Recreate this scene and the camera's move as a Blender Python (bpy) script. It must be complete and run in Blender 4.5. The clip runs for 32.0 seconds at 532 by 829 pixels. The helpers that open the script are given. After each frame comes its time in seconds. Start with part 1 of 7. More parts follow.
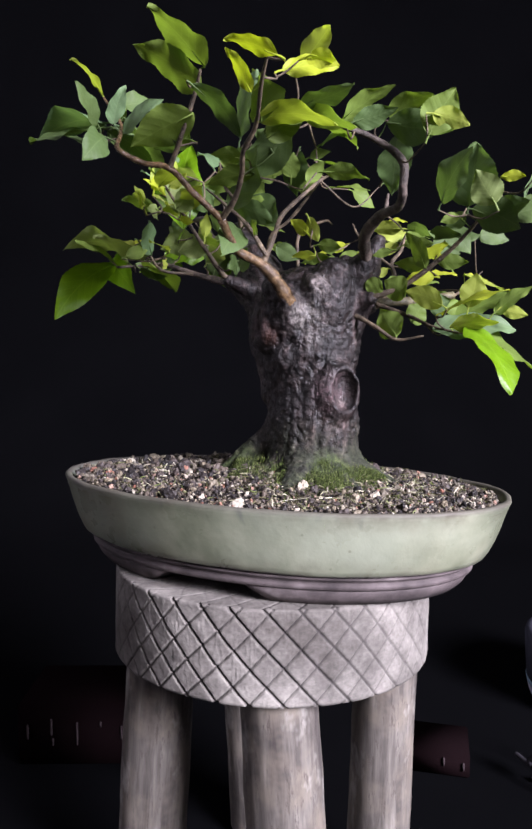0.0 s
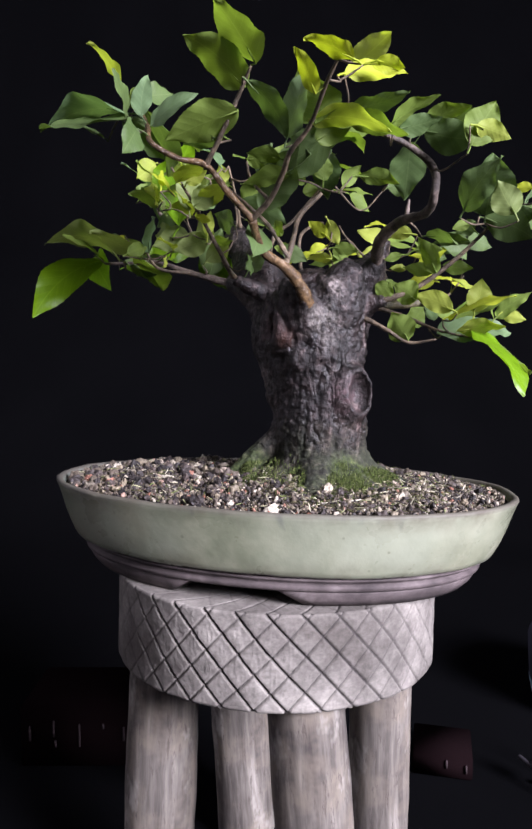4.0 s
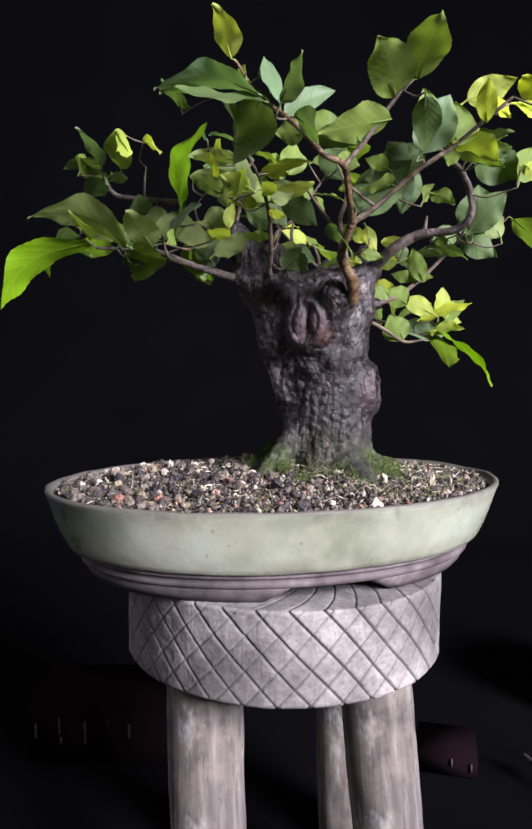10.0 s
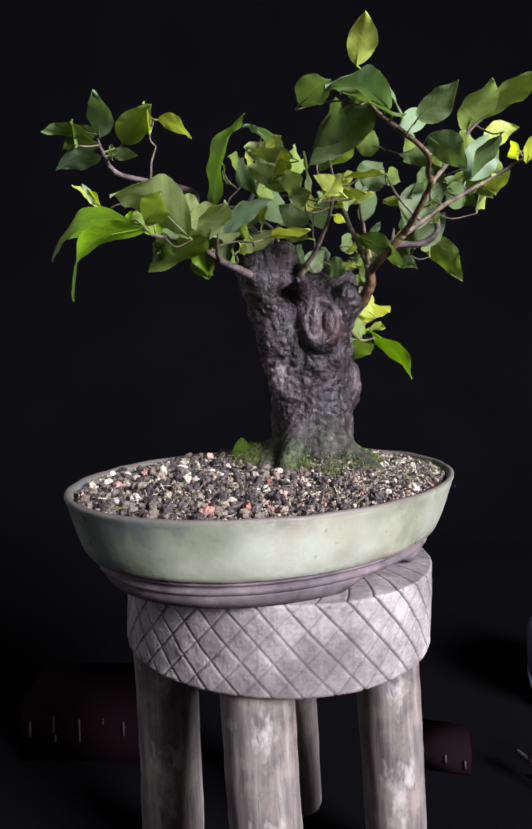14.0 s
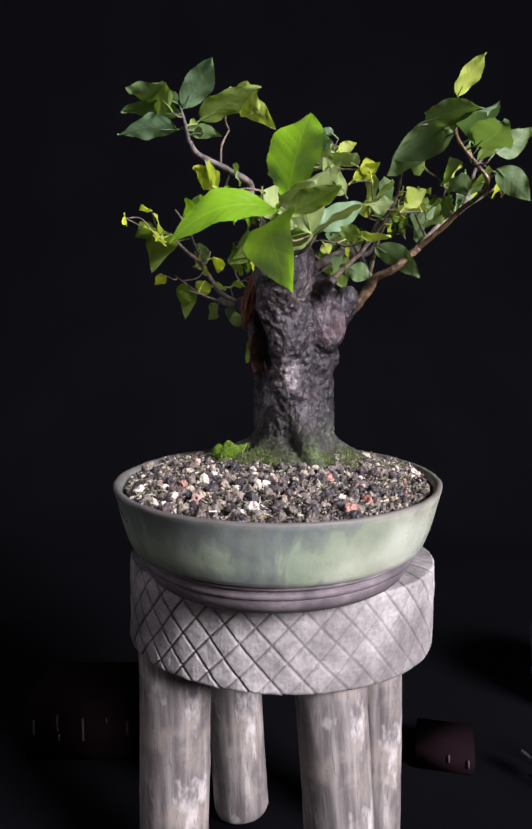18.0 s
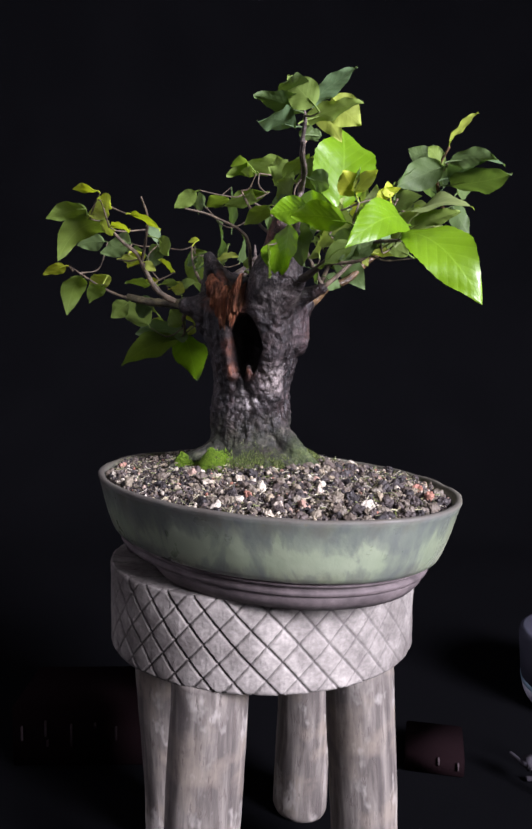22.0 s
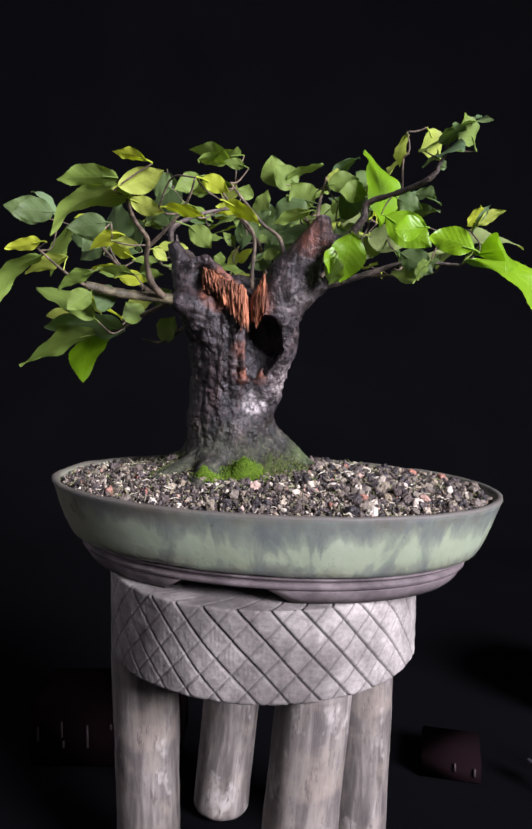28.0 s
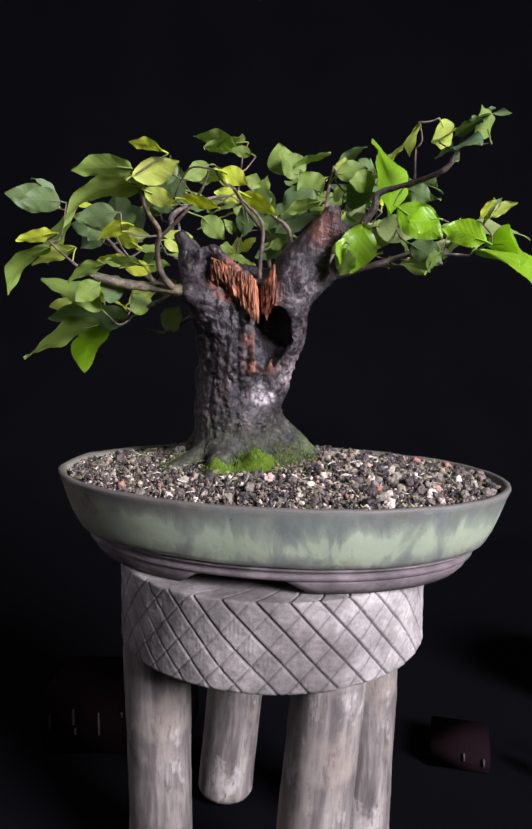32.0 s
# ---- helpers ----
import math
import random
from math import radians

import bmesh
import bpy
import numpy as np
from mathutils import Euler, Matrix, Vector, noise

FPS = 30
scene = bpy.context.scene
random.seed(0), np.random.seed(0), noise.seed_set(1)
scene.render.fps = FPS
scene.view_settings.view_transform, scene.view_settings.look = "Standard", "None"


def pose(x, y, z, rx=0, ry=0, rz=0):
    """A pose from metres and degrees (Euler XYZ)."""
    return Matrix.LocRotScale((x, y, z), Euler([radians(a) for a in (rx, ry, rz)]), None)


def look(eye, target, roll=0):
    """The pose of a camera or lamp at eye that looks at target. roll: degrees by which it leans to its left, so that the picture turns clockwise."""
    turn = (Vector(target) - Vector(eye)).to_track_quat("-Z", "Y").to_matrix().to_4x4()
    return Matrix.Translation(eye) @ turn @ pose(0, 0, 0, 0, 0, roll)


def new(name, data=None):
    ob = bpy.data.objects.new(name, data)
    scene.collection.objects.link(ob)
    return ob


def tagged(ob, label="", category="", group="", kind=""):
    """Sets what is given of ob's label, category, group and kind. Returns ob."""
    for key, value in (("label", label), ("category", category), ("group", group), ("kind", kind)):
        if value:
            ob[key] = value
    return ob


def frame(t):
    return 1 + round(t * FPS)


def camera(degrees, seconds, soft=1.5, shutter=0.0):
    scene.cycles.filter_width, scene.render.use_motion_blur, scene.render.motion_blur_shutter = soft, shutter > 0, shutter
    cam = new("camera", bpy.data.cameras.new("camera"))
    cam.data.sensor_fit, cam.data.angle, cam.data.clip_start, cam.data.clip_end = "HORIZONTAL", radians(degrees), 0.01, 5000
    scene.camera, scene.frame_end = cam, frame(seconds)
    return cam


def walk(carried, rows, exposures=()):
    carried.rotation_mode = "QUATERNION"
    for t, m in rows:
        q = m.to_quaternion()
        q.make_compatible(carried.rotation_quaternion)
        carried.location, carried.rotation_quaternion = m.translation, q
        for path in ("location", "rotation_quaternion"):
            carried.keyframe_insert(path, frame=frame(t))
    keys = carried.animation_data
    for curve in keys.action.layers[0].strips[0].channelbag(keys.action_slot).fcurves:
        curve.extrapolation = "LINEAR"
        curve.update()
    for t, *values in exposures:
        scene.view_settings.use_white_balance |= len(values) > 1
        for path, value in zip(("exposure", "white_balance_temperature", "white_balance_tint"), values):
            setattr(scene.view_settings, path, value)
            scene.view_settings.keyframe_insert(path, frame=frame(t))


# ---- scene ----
# ---- the camera stands on a tripod and trembles a little; the stool is turned by hand, step by step
cam = camera(41.41, 32.0, soft=2.4)
EYE = (0.0, -0.5, 0.3872)
SHAKE = [
    (0, -0.33, -4.52),
    (0.5, -0.54, -4.07),
    (1, -0.44, -4.41),
    (1.5, -0.55, -4.49),
    (2, -0.72, -4.47),
    (2.5, -0.56, -4.40),
    (3, -0.35, -4.43),
    (3.5, 0.04, -4.37),
    (5.5, -1.05, -4.38),
    (6, -0.50, -4.36),
    (6.5, -0.14, -4.19),
    (7, 0.16, -4.30),
    (7.5, 0.62, -4.57),
    (8, 0.82, -4.57),
    (8.5, 0.90, -4.69),
    (9, 0.16, -4.58),
    (9.5, 0.16, -4.67),
    (10, 0.28, -4.52),
    (10.5, 0.34, -4.80),
    (11, 0.18, -4.75),
    (11.5, 0.34, -4.80),
    (12, 0.36, -4.93),
    (12.5, 0.18, -4.63),
    (13, 0.11, -4.18),
    (13.5, 0.09, -4.42),
    (14, -0.17, -4.70),
    (14.5, -0.00, -4.61),
    (16.5, -0.18, -4.43),
    (17, 0.02, -4.35),
    (17.5, 0.29, -4.13),
    (18, 0.10, -4.74),
    (18.5, -0.33, -4.91),
    (19, -0.38, -4.81),
    (19.5, -0.69, -4.64),
    (20, -0.70, -4.50),
    (20.5, -0.62, -4.39),
    (21, -0.79, -4.32),
    (21.5, -0.75, -4.43),
    (22, -0.76, -4.48),
    (22.5, -0.59, -4.62),
    (23, -0.75, -4.80),
    (23.5, -0.62, -4.54),
    (24, -0.37, -4.26),
    (24.5, -0.26, -4.51),
    (25, -0.30, -4.41),
    (25.5, 0.13, -4.33),
    (27.5, 0.45, -4.38),
    (28, 0.51, -4.24),
    (28.5, 0.56, -4.19),
    (29, 0.62, -4.14),
    (29.5, 0.68, -4.23),
    (30, 0.65, -4.27),
    (30.5, 0.96, -4.51),
    (31, 1.16, -4.93),
    (31.5, 1.22, -5.33),
    (32, 1.32, -5.00),
]
walk(cam, [(t, pose(*EYE, 90 + pitch, 0, yaw)) for t, yaw, pitch in SHAKE], exposures=[(0, 0.06), (8, 0.04), (14, 0.06), (20, 0.08), (25, -0.06), (32, -0.08)])

# the turning of all that stands on the stool: seconds, place of the axis foot, lean, turn
TURN = [
    (0, 0.0024, -0.0108, 0.0000, -0.99, 1.28, 0.00),
    (0.5, 0.0025, -0.0137, 0.0000, -0.98, 1.22, 0.04),
    (1, 0.0025, -0.0141, 0.0000, -0.85, 1.23, -0.15),
    (1.5, 0.0024, -0.0129, -0.0000, -0.71, 1.29, -0.04),
    (2, 0.0028, -0.0120, -0.0000, -0.62, 1.41, 3.42),
    (2.5, 0.0032, -0.0122, -0.0000, -0.55, 1.44, 6.73),
    (3, 0.0038, -0.0124, -0.0000, -0.49, 1.32, 8.82),
    (3.5, 0.0038, -0.0122, -0.0000, -0.41, 1.27, 8.60),
    (5.5, 0.0048, -0.0114, -0.0001, -0.37, 1.33, 21.38),
    (6, 0.0051, -0.0114, -0.0001, -0.33, 1.26, 23.03),
    (6.5, 0.0054, -0.0108, -0.0001, -0.20, 1.15, 24.87),
    (7, 0.0058, -0.0103, -0.0001, -0.01, 1.01, 27.54),
    (7.5, 0.0067, -0.0094, -0.0001, 0.20, 0.79, 30.33),
    (8, 0.0071, -0.0084, -0.0001, 0.41, 0.61, 30.09),
    (8.5, 0.0074, -0.0074, -0.0001, 0.40, 0.53, 32.21),
    (9, 0.0082, -0.0060, -0.0001, 0.24, 0.48, 39.28),
    (9.5, 0.0087, -0.0049, -0.0001, 0.19, 0.41, 45.17),
    (10, 0.0087, -0.0045, -0.0001, 0.26, 0.34, 45.14),
    (10.5, 0.0089, -0.0029, -0.0001, 0.32, 0.19, 46.97),
    (11, 0.0094, 0.0001, -0.0000, 0.29, -0.02, 54.18),
    (11.5, 0.0097, 0.0017, -0.0000, 0.24, -0.20, 56.61),
    (12, 0.0098, 0.0034, -0.0000, 0.24, -0.36, 58.24),
    (12.5, 0.0095, 0.0065, -0.0000, 0.38, -0.45, 66.52),
    (13, 0.0090, 0.0073, -0.0001, 0.60, -0.42, 68.97),
    (13.5, 0.0088, 0.0075, -0.0001, 0.75, -0.43, 69.06),
    (14, 0.0085, 0.0092, -0.0001, 0.75, -0.53, 75.75),
    (14.5, 0.0083, 0.0085, -0.0001, 0.72, -0.31, 80.68),
    (16.5, 0.0077, 0.0064, -0.0001, 0.79, 0.22, 94.35),
    (17, 0.0075, 0.0054, -0.0002, 0.95, 0.45, 106.09),
    (17.5, 0.0073, 0.0051, -0.0002, 1.04, 0.31, 106.55),
    (18, 0.0070, 0.0069, -0.0001, 0.92, -0.04, 109.72),
    (18.5, 0.0057, 0.0091, -0.0001, 0.85, -0.27, 119.38),
    (19, 0.0055, 0.0097, -0.0001, 0.96, -0.37, 119.27),
    (19.5, 0.0045, 0.0109, -0.0001, 0.99, -0.60, 124.53),
    (20, 0.0022, 0.0108, -0.0001, 1.00, -0.62, 131.12),
    (20.5, 0.0021, 0.0099, -0.0001, 1.06, -0.46, 131.21),
    (21, 0.0008, 0.0094, -0.0001, 1.11, -0.38, 140.52),
    (21.5, 0.0005, 0.0087, -0.0001, 1.13, -0.37, 142.05),
    (22, 0.0003, 0.0088, -0.0001, 0.97, -0.46, 145.39),
    (22.5, -0.0010, 0.0095, -0.0000, 0.64, -0.57, 153.30),
    (23, -0.0011, 0.0110, 0.0000, 0.31, -0.67, 153.24),
    (23.5, -0.0026, 0.0119, 0.0001, 0.08, -0.84, 160.00),
    (24, -0.0038, 0.0118, 0.0001, -0.03, -0.98, 164.72),
    (24.5, -0.0042, 0.0116, 0.0001, -0.15, -0.96, 165.68),
    (25, -0.0058, 0.0106, 0.0001, -0.27, -0.92, 174.09),
    (25.5, -0.0060, 0.0109, 0.0001, -0.47, -0.91, 173.80),
    (27.5, -0.0094, 0.0105, 0.0002, -0.81, -0.88, 185.87),
    (28, -0.0103, 0.0093, 0.0002, -0.93, -0.91, 190.92),
    (28.5, -0.0106, 0.0075, 0.0002, -0.78, -1.01, 192.14),
    (29, -0.0107, 0.0070, 0.0002, -0.73, -1.01, 192.92),
    (29.5, -0.0107, 0.0075, 0.0002, -0.86, -0.94, 193.69),
    (30, -0.0108, 0.0081, 0.0002, -1.01, -0.86, 194.28),
    (30.5, -0.0105, 0.0092, 0.0002, -1.22, -0.67, 193.96),
    (31, -0.0101, 0.0115, 0.0003, -1.50, -0.43, 193.77),
    (31.5, -0.0100, 0.0136, 0.0003, -1.67, -0.31, 193.78),
    (32, -0.0104, 0.0151, 0.0003, -1.85, -0.43, 194.36),
]
ROWS = [(t, pose(x, y, z, rx, ry, rz)) for t, x, y, z, rx, ry, rz in TURN]
# ---- dim room, one large soft lamp ahead of the stool to the right ----
world = bpy.data.worlds.new("room_dark")
world.use_nodes = True
world.node_tree.nodes["Background"].inputs["Color"].default_value = (0.75, 0.8, 1.0, 1)
world.node_tree.nodes["Background"].inputs["Strength"].default_value = 0.012
scene.world = world


def area_lamp(name, eye, target, size, watts, colour):
    data = bpy.data.lights.new(name, "AREA")
    data.shape, data.size, data.size_y = "RECTANGLE", size[0], size[1]
    data.energy, data.color, data.spread = watts, colour, radians(110)
    ob = new(name, data)
    ob.matrix_world = look(eye, target)
    return ob


area_lamp("key_lamp", (1.76, -1.85, 1.36), (0.0, 0.0, 0.34), (1.05, 1.05), 136.0, (0.885, 0.840, 1.0))
scene.view_settings.exposure = 0.0

# ---- materials ----


class Nodes:
    """A short way to write a material's nodes."""

    def __init__(self, name, rough=0.6, metal=0.0, spec=0.5):
        self.mat = bpy.data.materials.new(name)
        self.mat.use_nodes = True
        self.tree = self.mat.node_tree
        self.bsdf = self.tree.nodes["Principled BSDF"]
        self.bsdf.inputs["Roughness"].default_value = rough
        self.bsdf.inputs["Metallic"].default_value = metal
        self.bsdf.inputs["Specular IOR Level"].default_value = spec
        self.coord = self.add("ShaderNodeTexCoord").outputs["Object"]

    def add(self, kind, **values):
        node = self.tree.nodes.new(kind)
        for key, value in values.items():
            setattr(node, key, value)
        return node

    def join(self, a, b):
        self.tree.links.new(a, b)

    def stretched(self, sx, sy, sz):
        n = self.add("ShaderNodeMapping")
        n.inputs["Scale"].default_value = (sx, sy, sz)
        self.join(self.coord, n.inputs["Vector"])
        return n.outputs["Vector"]

    def noise(self, scale, detail=4.0, rough=0.6, where=None, distort=0.0):
        n = self.add("ShaderNodeTexNoise")
        n.inputs["Scale"].default_value, n.inputs["Detail"].default_value = scale, detail
        n.inputs["Roughness"].default_value, n.inputs["Distortion"].default_value = rough, distort
        self.join(where or self.coord, n.inputs["Vector"])
        return n.outputs["Fac"]

    def cells(self, scale, feature="F1", where=None):
        n = self.add("ShaderNodeTexVoronoi", feature=feature)
        n.inputs["Scale"].default_value = scale
        self.join(where or self.coord, n.inputs["Vector"])
        return n.outputs["Distance"]

    def ramp(self, fac, stops):
        n = self.add("ShaderNodeValToRGB")
        e = n.color_ramp.elements
        while len(e) < len(stops):
            e.new(0.5)
        for el, (at, colour) in zip(e, stops):
            el.position = at
            el.color = (*colour, 1) if isinstance(colour, tuple) else (colour, colour, colour, 1)
        self.join(fac, n.inputs["Fac"])
        return n.outputs["Color"]

    def mix(self, fac, a, b, blend="MIX"):
        n = self.add("ShaderNodeMix", data_type="RGBA", blend_type=blend)
        for value, socket in ((fac, n.inputs["Factor"]), (a, n.inputs["A"]), (b, n.inputs["B"])):
            if isinstance(value, (int, float)):
                socket.default_value = value
            elif isinstance(value, tuple):
                socket.default_value = (*value, 1)
            else:
                self.join(value, socket)
        return n.outputs["Result"]

    def math(self, op, a, b=0.0):
        n = self.add("ShaderNodeMath", operation=op)
        for value, socket in ((a, n.inputs[0]), (b, n.inputs[1])):
            if isinstance(value, (int, float)):
                socket.default_value = value
            else:
                self.join(value, socket)
        return n.outputs[0]

    def spot(self, place, near, far):
        """1 within near of a place on the thing, 0 beyond far."""
        n = self.add("ShaderNodeVectorMath", operation="DISTANCE")
        self.join(self.coord, n.inputs[0])
        n.inputs[1].default_value = place
        m = self.add("ShaderNodeMapRange")
        m.inputs["From Min"].default_value, m.inputs["From Max"].default_value = far, near
        self.join(n.outputs["Value"], m.inputs["Value"])
        return m.outputs["Result"]

    def height(self, low, high, axis=2):
        s = self.add("ShaderNodeSeparateXYZ")
        self.join(self.coord, s.inputs[0])
        m = self.add("ShaderNodeMapRange")
        m.inputs["From Min"].default_value, m.inputs["From Max"].default_value = low, high
        self.join(s.outputs[axis], m.inputs["Value"])
        return m.outputs["Result"]

    def own(self, kind="Random"):
        return self.add("ShaderNodeObjectInfo").outputs[kind]

    def done(self, colour=None, rough=None, bump=None, strength=0.3, deep=0.001):
        if colour is not None:
            if isinstance(colour, tuple):
                self.bsdf.inputs["Base Color"].default_value = (*colour, 1)
            else:
                self.join(colour, self.bsdf.inputs["Base Color"])
        if rough is not None:
            self.join(rough, self.bsdf.inputs["Roughness"])
        if bump is not None:
            n = self.add("ShaderNodeBump")
            n.inputs["Strength"].default_value, n.inputs["Distance"].default_value = strength, deep
            self.join(bump, n.inputs["Height"])
            self.join(n.outputs["Normal"], self.bsdf.inputs["Normal"])
        return self.mat


def cement_material():
    """Weathered grey slab, pinkish where it is worn."""
    m = Nodes("weathered_slab", 0.85, spec=0.25)
    blotch = m.ramp(m.noise(22, 5, 0.65), [(0.34, (0.132, 0.119, 0.106)), (0.47, (0.214, 0.198, 0.178)), (0.64, (0.380, 0.356, 0.318))])
    grain = m.ramp(m.noise(1.0, 6, 0.7, m.stretched(260, 260, 420)), [(0.3, 0.6), (0.7, 1.0)])
    dark = m.ramp(m.noise(60, 4, 0.7), [(0.56, (0.0, 0.0, 0.0)), (0.72, (1.0, 1.0, 1.0))])
    colour = m.mix(1.0, blotch, grain, "MULTIPLY")
    colour = m.mix(m.math("MULTIPLY", dark, 0.35), colour, (0.18, 0.155, 0.15))
    worn = m.ramp(m.noise(9.0, 4, 0.55), [(0.38, 0.66), (0.58, 1.0)])
    colour = m.mix(1.0, colour, worn, "MULTIPLY")
    # Near-black is mixed in by groove depth, on top of the modelled cut.
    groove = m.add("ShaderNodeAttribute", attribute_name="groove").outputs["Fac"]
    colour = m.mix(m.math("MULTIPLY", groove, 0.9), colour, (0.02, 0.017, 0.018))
    return m.done(colour, None, m.noise(420, 5, 0.7), 0.35, 0.0012)


def log_material():
    """Barked legs, weathered grey and brown with pale flecks along the grain."""
    m = Nodes("weathered_log", 0.8, spec=0.3)
    along = m.noise(1.0, 5, 0.6, m.stretched(120, 120, 14), 0.3)
    base = m.ramp(along, [(0.30, (0.045, 0.038, 0.036)), (0.46, (0.092, 0.082, 0.072)), (0.60, (0.160, 0.145, 0.126)), (0.76, (0.285, 0.265, 0.235))])
    patch = m.ramp(m.noise(24, 4, 0.6), [(0.46, (0.0, 0.0, 0.0)), (0.60, (1.0, 1.0, 1.0))])
    colour = m.mix(m.math("MULTIPLY", patch, 0.55), base, (0.205, 0.174, 0.136))
    pale = m.ramp(m.noise(34, 4, 0.65, m.stretched(1.0, 1.0, 0.55)), [(0.56, (0.0, 0.0, 0.0)), (0.66, (1.0, 1.0, 1.0))])
    colour = m.mix(m.math("MULTIPLY", pale, 0.6), colour, (0.385, 0.366, 0.328))
    fleck = m.ramp(m.noise(1.0, 4, 0.7, m.stretched(330, 330, 75)), [(0.57, (0.0, 0.0, 0.0)), (0.66, (1.0, 1.0, 1.0))])
    colour = m.mix(m.math("MULTIPLY", fleck, 0.75), colour, (0.075, 0.062, 0.055))
    return m.done(colour, None, m.math("SUBTRACT", along, m.math("MULTIPLY", fleck, 0.4)), 0.35, 0.0012)


def glaze_material():
    """Pale celadon glaze that runs off the rim in dark drips on one long side."""
    m = Nodes("celadon_glaze", 0.3, spec=0.5)
    cloud = m.noise(26, 4, 0.6)
    green = m.ramp(cloud, [(0.3, (0.105, 0.118, 0.080)), (0.5, (0.170, 0.186, 0.125)), (0.68, (0.256, 0.266, 0.190))])
    green = m.mix(m.ramp(m.noise(11, 3, 0.5), [(0.45, (0.0, 0.0, 0.0)), (0.65, (0.75, 0.75, 0.75))]), green, (0.308, 0.332, 0.252))
    brown = m.ramp(m.noise(9, 3, 0.6), [(0.5, (0.0, 0.0, 0.0)), (0.72, (1.0, 1.0, 1.0))])
    green = m.mix(m.math("MULTIPLY", brown, 0.6), green, (0.20, 0.175, 0.115))
    side = m.height(-0.01, 0.06, 1)
    green = m.mix(m.math("MULTIPLY", side, 0.55), green, (0.20, 0.255, 0.165))
    runs = m.noise(1.0, 5, 0.62, m.stretched(40, 40, 13), 1.2)
    fine_runs = m.noise(1.0, 3, 0.5, m.stretched(150, 150, 10), 0.3)
    high = m.height(H + 0.036, H + 0.054)
    low = m.height(H + 0.031, H + 0.021)
    amount = m.math("ADD", m.math("MULTIPLY", m.math("ADD", high, m.math("MULTIPLY", low, 0.45)), 0.30), m.math("ADD", m.math("MULTIPLY", runs, 0.8), m.math("MULTIPLY", fine_runs, 0.2)))
    drip = m.ramp(m.math("MULTIPLY", amount, m.math("ADD", 0.62, m.math("MULTIPLY", side, 0.38))), [(0.535, (0.0, 0.0, 0.0)), (0.60, (0.55, 0.55, 0.55)), (0.72, (1.0, 1.0, 1.0))])
    streak = m.ramp(m.noise(1.0, 5, 0.65, m.stretched(60, 60, 18), 0.5), [(0.30, 0.62), (0.60, 1.0)])
    colour = m.mix(m.math("MULTIPLY", m.math("MULTIPLY", drip, streak), 0.85), green, (0.072, 0.080, 0.083))
    stain = m.ramp(m.noise(22, 5, 0.7), [(0.46, (0.0, 0.0, 0.0)), (0.66, (1.0, 1.0, 1.0))])
    near_edge = m.math("ADD", m.height(H + 0.044, H + 0.056), m.height(H + 0.031, H + 0.020))
    colour = m.mix(m.math("MULTIPLY", m.math("MULTIPLY", stain, near_edge), 0.7), colour, (0.085, 0.07, 0.045))
    speck = m.ramp(m.cells(70), [(0.05, (1.0, 1.0, 1.0)), (0.09, (0.0, 0.0, 0.0))])
    colour = m.mix(m.math("MULTIPLY", speck, 0.75), colour, (0.12, 0.12, 0.08))
    edge = m.height(H + 0.0545, H + 0.0575)
    colour = m.mix(m.math("MULTIPLY", edge, 0.8), colour, (0.062, 0.052, 0.042))
    return m.done(colour, m.math("ADD", m.ramp(m.noise(40, 4), [(0.3, 0.22), (0.7, 0.45)]), m.math("MULTIPLY", m.height(H + 0.0530, H + 0.0560), 0.38)), m.noise(60, 4, 0.6), 0.25, 0.002)


def clay_material():
    m = Nodes("unglazed_clay", 0.75, spec=0.3)
    colour = m.ramp(m.noise(45, 5, 0.65), [(0.3, (0.036, 0.029, 0.029)), (0.55, (0.095, 0.078, 0.077)), (0.75, (0.175, 0.15, 0.145))])
    return m.done(colour, None, m.noise(220, 4), 0.3, 0.001)


def soil_material():
    m = Nodes("dark_soil", 0.95, spec=0.15)
    colour = m.ramp(m.noise(190, 5, 0.7), [(0.35, (0.02, 0.016, 0.014)), (0.6, (0.07, 0.055, 0.045)), (0.8, (0.16, 0.135, 0.11))])
    return m.done(colour, None, m.noise(300, 4), 0.8, 0.002)


def grit_material():
    """Pumice, lava and clay grains, each its own colour."""
    m = Nodes("mixed_grit", 0.6, spec=0.4)
    pick = m.add("ShaderNodeNewGeometry").outputs["Random Per Island"]
    base = m.ramp(pick, [(0.0, (0.012, 0.010, 0.010)), (0.28, (0.035, 0.028, 0.026)), (0.48, (0.075, 0.058, 0.05)), (0.62, (0.108, 0.086, 0.064)),
                         (0.76, (0.150, 0.130, 0.098)), (0.86, (0.265, 0.218, 0.145)), (0.95, (0.48, 0.44, 0.36)), (0.99, (0.28, 0.12, 0.08))])
    colour = m.mix(0.6, base, m.ramp(m.noise(500, 4), [(0.3, 0.4), (0.7, 1.0)]), "MULTIPLY")
    return m.done(colour, None, m.noise(700, 3), 0.5, 0.0008)


def cloth_material(name, dark, light, spec=0.1):
    m = Nodes(name, 0.95, spec=spec)
    colour = m.ramp(m.noise(3, 4), [(0.3, dark), (0.7, light)])
    return m.done(colour, None, m.noise(400, 3), 0.3, 0.001)


H = 0.245  # top of the slab over the ground
SLAB, LOG, GLAZE, CLAY, SOIL, GRIT, CLOTH = cement_material(), log_material(), glaze_material(), clay_material(), soil_material(), grit_material(), cloth_material("black_backdrop", (0.0026, 0.0027, 0.0032), (0.0035, 0.0036, 0.0042), 0.006)
ROOM = cloth_material("bounce_wall", (0.70, 0.68, 0.70), (0.76, 0.74, 0.76))


